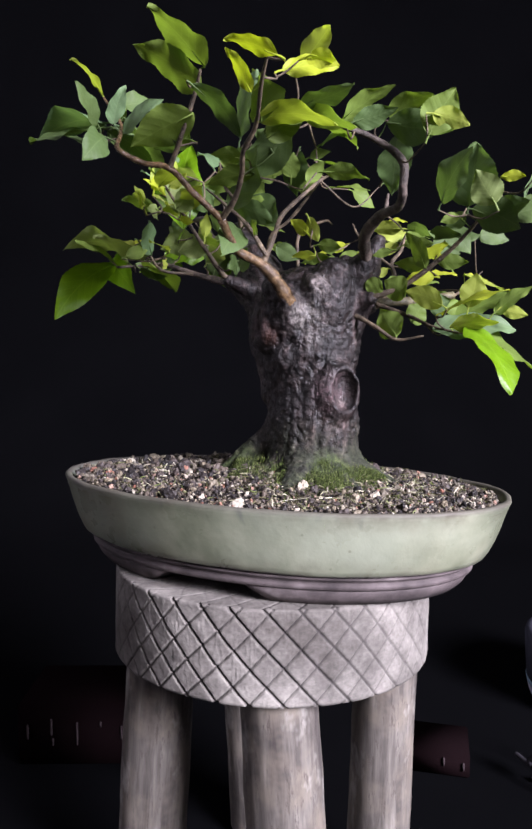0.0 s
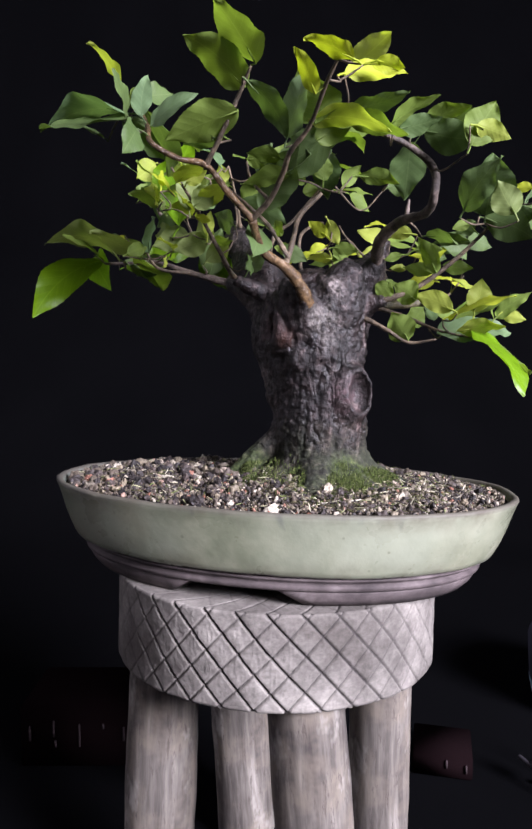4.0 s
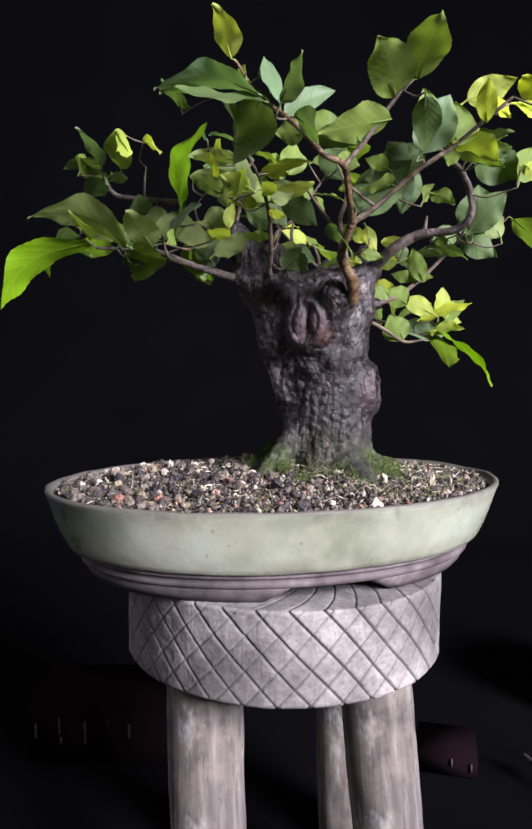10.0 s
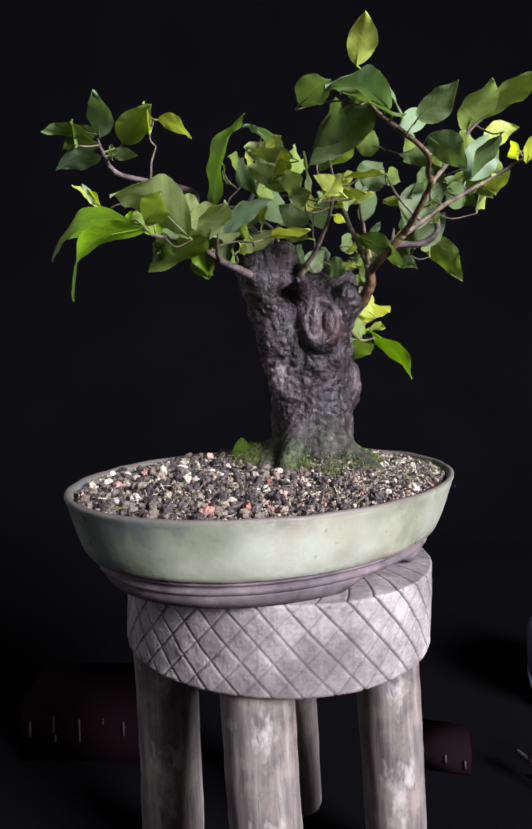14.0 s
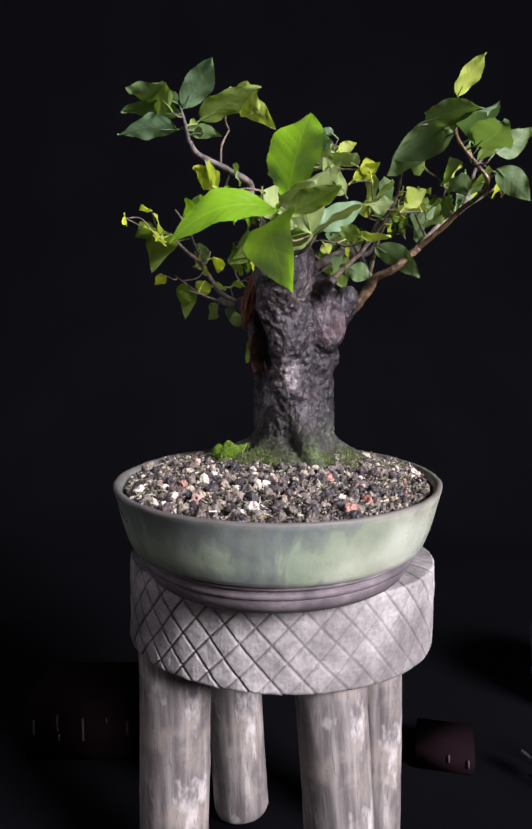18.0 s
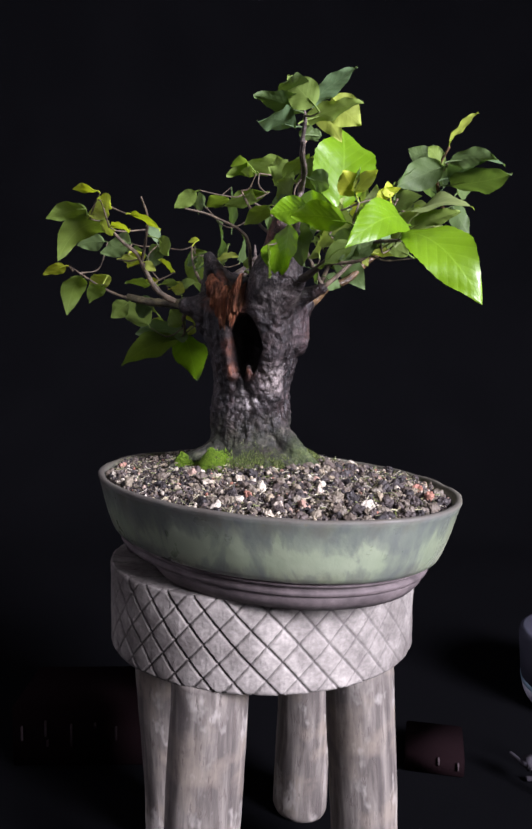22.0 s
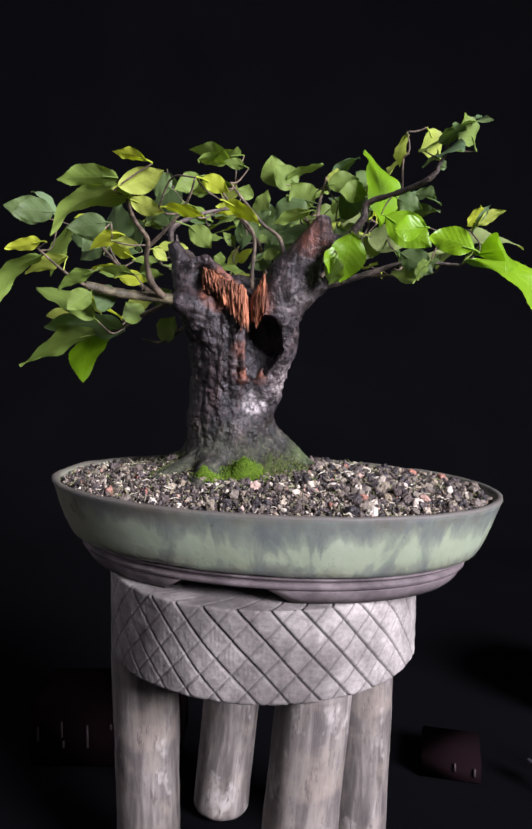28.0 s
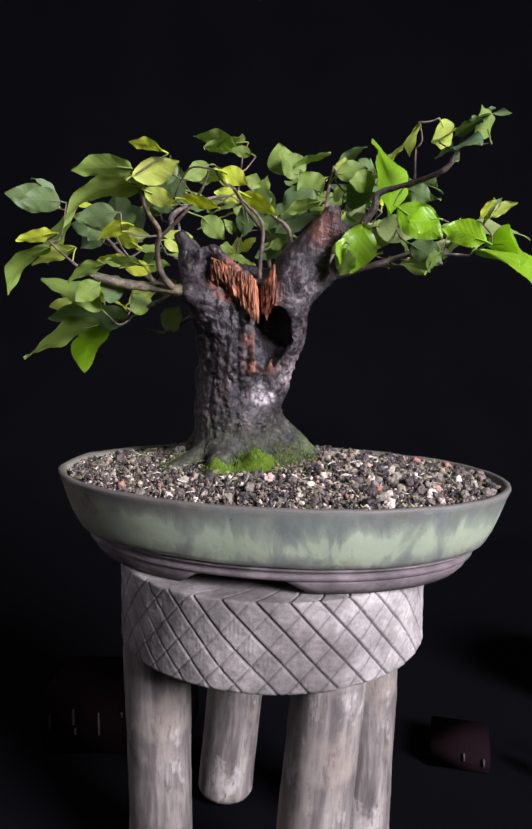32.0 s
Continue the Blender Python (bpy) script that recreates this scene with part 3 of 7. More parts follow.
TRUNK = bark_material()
BARK = twig_material("grey_branch", (0.038, 0.029, 0.024), (0.17, 0.132, 0.108), 0.6)
TWIG = twig_material("brown_twig", (0.050, 0.036, 0.023), (0.22, 0.165, 0.105), 0.6)
AMBER = twig_material("wet_amber_branch", (0.040, 0.025, 0.014), (0.23, 0.145, 0.072), 0.24)
GREENWOOD = twig_material("green_barked_stub", (0.045, 0.038, 0.022), (0.19, 0.165, 0.085), 0.5)
MOSS = moss_material("moss", [(0.0, (0.022, 0.030, 0.011)), (0.45, (0.048, 0.068, 0.017)), (0.8, (0.088, 0.120, 0.027)), (1.0, (0.19, 0.205, 0.085))])
VIVID_MOSS = moss_material("vivid_moss", [(0.0, (0.030, 0.055, 0.006)), (0.5, (0.085, 0.160, 0.010)), (1.0, (0.19, 0.29, 0.03))])
LEAF = {
    "d": leaf_material("dark_green_leaf", (0.072, 0.124, 0.036), (0.122, 0.178, 0.054), 0.55, 0.36),
    "b": leaf_material("blue_green_leaf", (0.114, 0.192, 0.087), (0.171, 0.245, 0.112), 0.48, 0.34),
    "m": leaf_material("green_leaf", (0.135, 0.207, 0.034), (0.199, 0.279, 0.052), 0.58, 0.42),
    "g": leaf_material("soft_green_leaf", (0.205, 0.268, 0.085), (0.274, 0.336, 0.114), 0.58, 0.40),
    "l": leaf_material("light_green_leaf", (0.308, 0.376, 0.057), (0.410, 0.467, 0.080), 0.55, 0.42),
    "y": leaf_material("young_yellow_leaf", (0.35, 0.42, 0.025), (0.47, 0.51, 0.045), 0.52, 0.45),
    "v": leaf_material("vivid_green_leaf", (0.115, 0.235, 0.005), (0.185, 0.335, 0.009), 0.34, 0.34, 0.13),
}

# ---- soil, grit and moss in the pot ----


def soil_height(x, y):
    """The bed's height over the slab, from the rim up to the trunk."""
    u = x * math.cos(AXIS) + y * math.sin(AXIS)
    w = -x * math.sin(AXIS) + y * math.cos(AXIS)
    s = min(1.0, math.sqrt((u / LONG) ** 2 + (w / WIDE) ** 2))
    near = math.exp(-(((x - 0.022) ** 2 + (y + 0.016) ** 2) / 0.05**2))
    return 0.0525 + 0.010 * (1 - s**2.5) + 0.0090 * near + wobble((x, y, 0.0), 40, 0.0022)


def soil_mesh():
    rings, n = 40, 160
    rows = np.zeros((rings, n, 3))
    for i in range(rings):
        f = 0.02 + 0.98 * i / (rings - 1)
        for j in range(n):
            x, y, _ = oval(j / n * 2 * math.pi, f, 0.0, 0.0062 * f)
            rows[i, j] = (x, y, H + soil_height(x, y) - 0.001)
    skirt = rows[-1:].copy()
    skirt *= np.array([0.93, 0.93, 1.0])
    skirt[..., 2] -= 0.004
    return grid_mesh("potting_soil", np.concatenate([rows, skirt])[::-1], True, (True, True))


def stone_shapes():
    out = []
    for level, count in ((1, 12), (2, 10), (3, 8)):
        bm = bmesh.new()
        bmesh.ops.create_icosphere(bm, subdivisions=level, radius=1.0)
        bm.verts.ensure_lookup_table()
        base = np.array([v.co[:] for v in bm.verts])
        faces = np.array([[v.index for v in f.verts] for f in bm.faces])
        bm.free()
        for k in range(count):
            squash = np.array([random.uniform(0.75, 1.25), random.uniform(0.65, 1.0), random.uniform(0.5, 0.85)])
            bend = np.array([1 + wobble(p, 1.1, 0.55, k * 3.7 + level) for p in base])[:, None]
            out.append((level, base * bend * squash, faces))
    return out


def scatter(name, shapes, places):
    """Many small solids as one mesh: places are (point, size, turn, which)."""
    verts, faces, at = [], [], 0
    for p, size, turn, which in places:
        _, base, f = shapes[which]
        m = np.array(Euler(turn).to_matrix())
        verts.append(base @ m.T * size + np.array(p))
        faces.append(f + at)
        at += len(base)
    v, f = np.concatenate(verts), np.concatenate(faces)
    me = bpy.data.meshes.new(name)
    me.from_pydata(v.tolist(), [], f.tolist())
    me.update()
    return me


def grit_places(count):
    out = []
    while len(out) < count:
        a, f = random.uniform(0, 2 * math.pi), math.sqrt(random.random())
        x, y, _ = oval(a, f, 0.0, 0.0085 * f)
        d = math.hypot(x - 0.022, y + 0.016)
        if d < 0.03 or (d < 0.055 and random.random() < 0.55):
            continue
        r = random.random()
        if r < 0.008 + (0.030 if x < -0.03 and y > -0.03 else 0.0):
            size, which = random.uniform(0.0022, 0.0040), random.randrange(22, 30)
        elif r < 0.24:
            size, which = random.uniform(0.0010, 0.0018), random.randrange(12, 22)
        else:
            size, which = random.uniform(0.0003, 0.0010), random.randrange(0, 12)
        z = H + soil_height(x, y) + size * random.uniform(0.0, 0.6) + random.random() ** 3 * 0.0018
        out.append(((x, y, z), size, (random.uniform(0, 6.3), random.uniform(0, 6.3), random.uniform(0, 6.3)), which))
    return out


soil = part("potting_soil", soil_mesh(), SOIL, None)
tagged(soil, "dark damp potting soil mounded in the oval pot", "soil", "", "stuff")
gravel = part("gravel", scatter("gravel", stone_shapes(), grit_places(21000)), GRIT, None, smooth=False)
tagged(gravel, "mixed brown, grey and white grit over the soil", "gravel", "", "stuff")


def litter_mesh(count):
    """Fine pale stalks and bits of plant between the grains."""
    verts, faces = [], []
    while len(faces) < count * 5:
        a, f = random.uniform(0, 2 * math.pi), math.sqrt(random.random())
        x, y, _ = oval(a, f, 0.0, 0.010 * f)
        near = math.hypot(x - 0.035, y + 0.055) < 0.06
        if math.hypot(x - 0.022, y + 0.016) < 0.034 or (not near and random.random() < 0.55):
            continue
        z = H + soil_height(x, y) + random.uniform(0.0008, 0.0032)
        d = Vector((random.gauss(0, 1), random.gauss(0, 1), random.gauss(0, 0.45))).normalized()
        s, half, thick = d.orthogonal().normalized(), random.uniform(0.0012, 0.0042), random.uniform(0.00016, 0.0004)
        u, mid, k = d.cross(s), Vector((x, y, z)), len(verts)
        bend = u * random.uniform(-0.4, 0.4) * half
        for p, r in ((mid - d * half, 0.6), (mid + bend, 1.0), (mid + d * half, 0.4)):
            verts += [tuple(p + s * thick * r), tuple(p - s * thick * 0.5 * r + u * thick * r), tuple(p - s * thick * 0.5 * r - u * thick * r)]
        for i in (0, 3):
            for j in range(3):
                faces.append((k + i + j, k + i + (j + 1) % 3, k + i + 3 + (j + 1) % 3, k + i + 3 + j))
    me = bpy.data.meshes.new("plant_litter")
    me.from_pydata(verts, [], faces)
    me.update()
    return me


def litter_material():
    m = Nodes("plant_litter", 0.8, spec=0.2)
    pick = m.add("ShaderNodeNewGeometry").outputs["Random Per Island"]
    return m.done(m.ramp(pick, [(0.0, (0.03, 0.022, 0.015)), (0.35, (0.10, 0.085, 0.05)), (0.6, (0.10, 0.13, 0.035)), (0.8, (0.30, 0.29, 0.18)), (1.0, (0.5, 0.47, 0.38))]))


litter = part("plant_litter", litter_mesh(2600), litter_material(), None, smooth=False)
tagged(litter, "fine pale stalks and plant bits among the grit", "plant litter", "", "stuff")


def moss_mesh(beds):
    """Tufts of short blades on the root collar."""
    verts, faces = [], []
    for cx, cy, spread, count, mound in beds:
        for _ in range(count * 15):
            x, y = random.gauss(cx, spread * 0.55), random.gauss(cy, spread * 0.5)
            d = math.hypot(x - 0.022, y + 0.016)
            if d < 0.026 or noise.fractal(Vector((x * 150, y * 150, cx * 50)), 0.8, 2.1, 3) + random.gauss(0, 0.30) < 0.06 - 45 * max(0.0, mound - 0.004):
                continue
            r = math.hypot(x - cx, y - cy) / spread
            z = H + soil_height(x, y) + max(0.0, 0.016 * (1 - (d - 0.03) / 0.03)) * 0.8 + mound * math.exp(-2.2 * r * r) * random.uniform(0.82, 1.0)
            a, tall, thin = random.uniform(0, 6.3), random.uniform(0.0003, 0.0010), random.uniform(0.00014, 0.00028)
            lean = Vector((random.gauss(0, 0.7), random.gauss(0, 0.7), 1)).normalized() * tall
            k = len(verts)
            c, s = math.cos(a) * thin, math.sin(a) * thin
            verts += [(x - c, y - s, z - 0.0016), (x + c, y + s, z - 0.0016), (x + s * 0.8, y - c * 0.8, z - 0.0016), (x + lean.x, y + lean.y, z + lean.z)]
            faces += [(k, k + 1, k + 3), (k + 1, k + 2, k + 3), (k + 2, k, k + 3)]
    me = bpy.data.meshes.new("moss")
    me.from_pydata(verts, [], faces)
    me.update()
    return me


moss = part("moss", moss_mesh((
    (0.045, -0.068, 0.024, 240, 0.002), (0.012, -0.076, 0.022, 260, 0.002), (0.066, -0.047, 0.012, 260, 0.004), (0.034, 0.042, 0.012, 60, 0.001), (-0.024, 0.012, 0.018, 200, 0.002),
    (-0.026, -0.018, 0.008, 240, 0.005), (-0.03, -0.045, 0.018, 200, 0.001), (0.032, -0.073, 0.014, 200, 0.002), (-0.006, 0.030, 0.016, 200, 0.002), (0.078, 0.004, 0.012, 140, 0.002),
    (0.028, -0.064, 0.034, 260, 0.0015), (-0.004, -0.066, 0.020, 130, 0.0015), (0.062, -0.062, 0.018, 130, 0.0015), (-0.052, -0.012, 0.016, 90, 0.001), (-0.040, 0.038, 0.014, 70, 0.001))), MOSS, None, smooth=False)
tagged(moss, "tufts of dull green moss round the root collar", "moss", "", "stuff")
cushions = part("moss", moss_mesh(((0.0485, 0.036, 0.0088, 760, 0.0105), (0.0215, 0.037, 0.0096, 760, 0.0125))), VIVID_MOSS, None, smooth=False)
tagged(cushions, "two vivid green moss cushions between the roots", "moss", "", "stuff")

# ---- the tree ----
tree = thing("bonsai_tree", "small bonsai tree with a stout split trunk and green leaves", "bonsai tree")


def round_cone(p, a, b, ra, rb):
    a, b = np.array(a, np.float32), np.array(b, np.float32)
    ba = b - a
    h = np.clip(((p - a) @ ba) / (ba @ ba), 0, 1)
    return np.linalg.norm(p - a - h[..., None] * ba, axis=-1) - (ra + (rb - ra) * h)


def soft_min(a, b, k):
    h = np.clip(0.5 + 0.5 * (b - a) / k, 0, 1)
    return b + (a - b) * h - k * h * (1 - h)


def lump(p, centre, radii):
    q = (p - np.array(centre, np.float32)) / np.array(radii, np.float32)
    return (np.linalg.norm(q, axis=-1) - 1) * min(radii)


def skin(field, low, step):
    """A quad skin where the field changes sign (surface nets)."""
    inside = field < 0
    nx, ny, nz = field.shape
    corners = [inside[i : nx - 1 + i, j : ny - 1 + j, k : nz - 1 + k] for i in (0, 1) for j in (0, 1) for k in (0, 1)]
    total = sum(c.astype(np.int8) for c in corners)
    cells = np.argwhere((total > 0) & (total < 8))
    index = -np.ones((nx - 1, ny - 1, nz - 1), np.int64)
    index[tuple(cells.T)] = np.arange(len(cells))
    acc, cnt = np.zeros((len(cells), 3)), np.zeros(len(cells))
    offs = [(i, j, k) for i in (0, 1) for j in (0, 1) for k in (0, 1)]
    for a in range(8):
        for b in range(a + 1, 8):
            oa, ob = np.array(offs[a]), np.array(offs[b])
            if np.abs(oa - ob).sum() != 1:
                continue
            fa, fb = field[tuple((cells + oa).T)], field[tuple((cells + ob).T)]
            cross = (fa < 0) != (fb < 0)
            t = np.where(cross, fa / np.where(cross, fa - fb, 1), 0)
            acc[cross] += (oa + t[:, None] * (ob - oa))[cross]
            cnt += cross
    verts = (cells + acc / cnt[:, None]) * step + np.array(low)
    faces = []
    for axis in range(3):
        d = np.eye(3, dtype=int)[axis]
        u, v = np.eye(3, dtype=int)[(axis + 1) % 3], np.eye(3, dtype=int)[(axis + 2) % 3]
        a = inside[: nx - d[0], : ny - d[1], : nz - d[2]]
        b = inside[d[0] :, d[1] :, d[2] :]
        edge = np.argwhere(a != b)
        edge = edge[((edge - u - v) >= 0).all(1) & (edge < np.array([nx - 1, ny - 1, nz - 1])).all(1)]
        quad = np.stack([index[tuple((edge + o).T)] for o in (-u - v, -v, 0 * u, -u)], 1)
        flip = ~a[tuple(edge.T)]
        quad[flip] = quad[flip][:, ::-1]
        faces.append(quad[(quad >= 0).all(1)])
    return verts, np.concatenate(faces)


COLLARS = (
    ((0.012, -0.032, 0.164), (0.0021, -0.0550, 0.1800), 0.0095, 0.0044),
    ((-0.010, -0.016, 0.184), (-0.034, -0.0195, 0.1935), 0.008, 0.0038),
    ((0.046, -0.022, 0.190), (0.0546, -0.0324, 0.2056), 0.010, 0.0066),
    ((0.046, 0.004, 0.177), (0.0642, 0.0128, 0.1823), 0.010, 0.0066),
    ((-0.012, 0.004, 0.186), (-0.034, 0.0115, 0.1955), 0.010, 0.0050),
    ((0.046, -0.020, 0.178), (0.0587, -0.0342, 0.1825), 0.008, 0.0042),
    ((-0.028, 0.024, 0.226), (-0.0424, 0.0331, 0.2239), 0.006, 0.0042),
)


def trunk_mesh():
    low, high, step = np.array([-0.06, -0.10, 0.042]), np.array([0.105, 0.07, 0.25]), 0.00095
    axes = [np.arange(low[i], high[i], step, dtype=np.float32) for i in range(3)]
    p = np.stack(np.meshgrid(*axes, indexing="ij"), -1)
    d = round_cone(p, (0.026, -0.018, 0.045), (0.025, -0.018, 0.10), 0.0325, 0.0285)
    d = soft_min(d, round_cone(p, (0.025, -0.018, 0.10), (0.021, -0.015, 0.15), 0.0285, 0.030), 0.008)
    d = soft_min(d, round_cone(p, (0.021, -0.015, 0.15), (0.018, -0.014, 0.172), 0.031, 0.033), 0.008)
    # the two limbs of the split, and their lopped ends
    d = soft_min(d, round_cone(p, (0.034, -0.012, 0.165), (0.054, -0.014, 0.199), 0.022, 0.013), 0.010)
    d = soft_min(d, round_cone(p, (0.054, -0.014, 0.199), (0.066, -0.016, 0.222), 0.011, 0.005), 0.006)
    d = soft_min(d, round_cone(p, (0.048, 0.0, 0.172), (0.058, 0.0, 0.184), 0.014, 0.009), 0.008)
    d = soft_min(d, round_cone(p, (0.006, 0.000, 0.160), (-0.014, 0.010, 0.198), 0.0195, 0.017), 0.008)
    d = soft_min(d, round_cone(p, (-0.014, 0.008, 0.198), (-0.0305, 0.028, 0.236), 0.0175, 0.0060), 0.008)
    d = soft_min(d, round_cone(p, (0.000, -0.012, 0.182), (-0.0175, -0.004, 0.211), 0.0130, 0.0095), 0.004)
    d = soft_min(d, round_cone(p, (0.004, -0.038, 0.170), (-0.004, -0.046, 0.186), 0.0125, 0.0080), 0.008)
    d = soft_min(d, round_cone(p, (0.03, -0.035, 0.178), (0.034, -0.036, 0.196), 0.015, 0.012), 0.008)
    # swollen scars: the callus ring, the front eye, the sawn knob and small knots
    d = soft_min(d, lump(p, (-0.0045, -0.0266, 0.166), (0.0155, 0.0170, 0.0230)), 0.0015)
    d = -soft_min(-d, lump(p, (-0.0212, -0.0337, 0.167), (0.0105, 0.0125, 0.0172)), 0.0012)
    d = soft_min(d, lump(p, (-0.0079, -0.0353, 0.167), (0.0056, 0.0054, 0.0128)), 0.0004)
    d = soft_min(d, lump(p, (-0.0127, -0.0251, 0.167), (0.0056, 0.0054, 0.0128)), 0.0004)
    d = soft_min(d, lump(p, (0.0362, -0.0405, 0.121), (0.0165, 0.0135, 0.0215)), 0.003)
    d = soft_min(d, round_cone(p, (0.0215, -0.030, 0.186), (0.0220, -0.0435, 0.1885), 0.012, 0.0075), 0.004)
    d = soft_min(d, lump(p, (0.000, -0.002, 0.128), (0.010, 0.010, 0.022)), 0.010)
    d = soft_min(d, lump(p, (-0.0015, 0.0035, 0.1466), (0.005, 0.005, 0.005)), 0.003)
    for x, y, z, r in ((-0.006, 0.002, 0.135, 0.004), (-0.004, -0.004, 0.118, 0.004), (0.004, 0.006, 0.126, 0.004), (0.003, -0.040, 0.142, 0.004),
                       (0.049, -0.012, 0.15, 0.005), (0.042, 0.008, 0.160, 0.005), (0.045, 0.003, 0.185, 0.005)):
        d = soft_min(d, lump(p, (x, y, z), (r, r, r * 1.3)), 0.006)
    # roots
    for a, b, ra, rb in (((0.036, -0.024, 0.0720), (0.074, -0.040, 0.056), 0.0146, 0.0095), ((0.020, -0.036, 0.0720), (0.006, -0.074, 0.055), 0.0146, 0.0085), ((0.036, -0.040, 0.0680), (0.048, -0.070, 0.055), 0.0120, 0.0076), ((0.010, -0.026, 0.0700), (-0.026, -0.042, 0.055), 0.0103, 0.0066),
                         ((0.000, -0.013, 0.0940), (-0.032, -0.012, 0.064), 0.0077, 0.0071), ((0.008, -0.004, 0.0700), (-0.040, 0.010, 0.056), 0.0120, 0.0076), ((0.042, -0.008, 0.0700), (0.076, 0.012, 0.057), 0.0120, 0.0076), ((0.036, 0.004, 0.0720), (0.052, 0.040, 0.058), 0.0112, 0.0076),
                         ((0.016, 0.002, 0.0680), (0.006, 0.038, 0.056), 0.0120, 0.0085), ((0.002, 0.002, 0.0680), (-0.026, 0.028, 0.056), 0.0086, 0.0076)):
        d = soft_min(d, round_cone(p, a, b, ra, rb), 0.008)
    # collars where the branches leave
    for a, b, ra, rb in COLLARS:
        d = soft_min(d, round_cone(p, a, b, ra, rb), 0.006)
    # the torn rim beside the hollow, its outer wall and the spike at its foot
    rim = ((0.0265, 0.0165, 0.1690), (0.0235, 0.0165, 0.1580), (0.0205, 0.0165, 0.1480), (0.0190, 0.0165, 0.1390), (0.0205, 0.0140, 0.1290), (0.0225, 0.0110, 0.1200))
    for a, b in zip(rim, rim[1:]):
        d = soft_min(d, round_cone(p, a, b, 0.0026, 0.0024), 0.0040)
    d = soft_min(d, lump(p, (-0.0085, 0.0030, 0.1590), (0.0115, 0.0130, 0.0230)), 0.007)
    # the curled lip over the torn wood
    lip = ((0.0570, -0.0040, 0.2030), (0.0525, -0.0008, 0.2100), (0.0455, 0.0022, 0.2118), (0.0385, 0.0058, 0.2055), (0.0310, 0.0100, 0.1975), (0.0230, 0.0160, 0.1890))
    for a, b in zip(lip, lip[1:]):
        d = soft_min(d, round_cone(p, a, b, 0.0036, 0.0034), 0.0025)
    # the torn face of the second limb
    d = -soft_min(-d, lump(p, (-0.0195, 0.0445, 0.235), (0.0130, 0.0150, 0.0185)), 0.0015)
    # the hollow, the split over it and the eye of the front scar
    ragged = 0.0007 * np.sin(p[..., 0] * 310 + p[..., 2] * 170) + 0.0005 * np.sin(p[..., 2] * 430 - p[..., 0] * 210 + 1.3)
    d = -soft_min(-d, lump(p, (0.0068, 0.014, 0.1565), (0.0138, 0.0235, 0.0185)) + ragged, 0.0012)
    d = -soft_min(-d, lump(p, (0.0100, 0.014, 0.1430), (0.0088, 0.0200, 0.0150)) + ragged, 0.0030)
    d = soft_min(d, round_cone(p, (0.0085, 0.0080, 0.1250), (0.0065, 0.0125, 0.1375), 0.0036, 0.0012), 0.0030)
    d = -soft_min(-d, lump(p, (0.012, 0.026, 0.112), (0.018, 0.017, 0.022)), 0.006)
    d = -soft_min(-d, lump(p, (0.014, 0.016, 0.216), (0.0125, 0.034, 0.026)), 0.004)
    d = -soft_min(-d, lump(p, (0.0435, -0.0550, 0.1230), (0.0098, 0.0165, 0.0150)), 0.0015)
    d = -soft_min(-d, round_cone(p, (-0.0157, -0.0325, 0.158), (-0.0157, -0.0325, 0.177), 0.0024, 0.0018), 0.0006)
    d = -soft_min(-d, lump(p, (-0.006, 0.0075, 0.1466), (0.0022, 0.0022, 0.0022)), 0.0008)
    verts, faces = skin(d, low, step)
    out = np.empty_like(verts)
    for i, (x, y, z) in enumerate(verts):
        v = Vector((x, y, z))
        ridge = abs(noise.noise(Vector((x * 130, y * 130, z * 38)))) - 0.28
        knob = max(0.0, noise.noise(v * 190 + Vector((3, 1, 7)))) - 0.12
        fine = noise.fractal(v * 260, 0.7, 2.2, 4)
        away = Vector((x - 0.022, y + 0.014, (z - 0.15) * 0.15)).normalized() * (0.0026 * ridge + 0.0009 * knob + 0.0012 * fine) * (0.3 + 0.7 * min(1.0, (v - Vector((-0.014, -0.032, 0.166))).length / 0.030, (v - Vector((0.042, -0.050, 0.121))).length / 0.028))
        out[i] = (x + away.x, y + away.y, z + away.z)
    out[:, 2] += H
    me = bpy.data.meshes.new("trunk")
    me.from_pydata(out.tolist(), [], faces.tolist())
    me.update()
    return me


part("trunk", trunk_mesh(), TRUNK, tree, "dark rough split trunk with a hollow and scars")


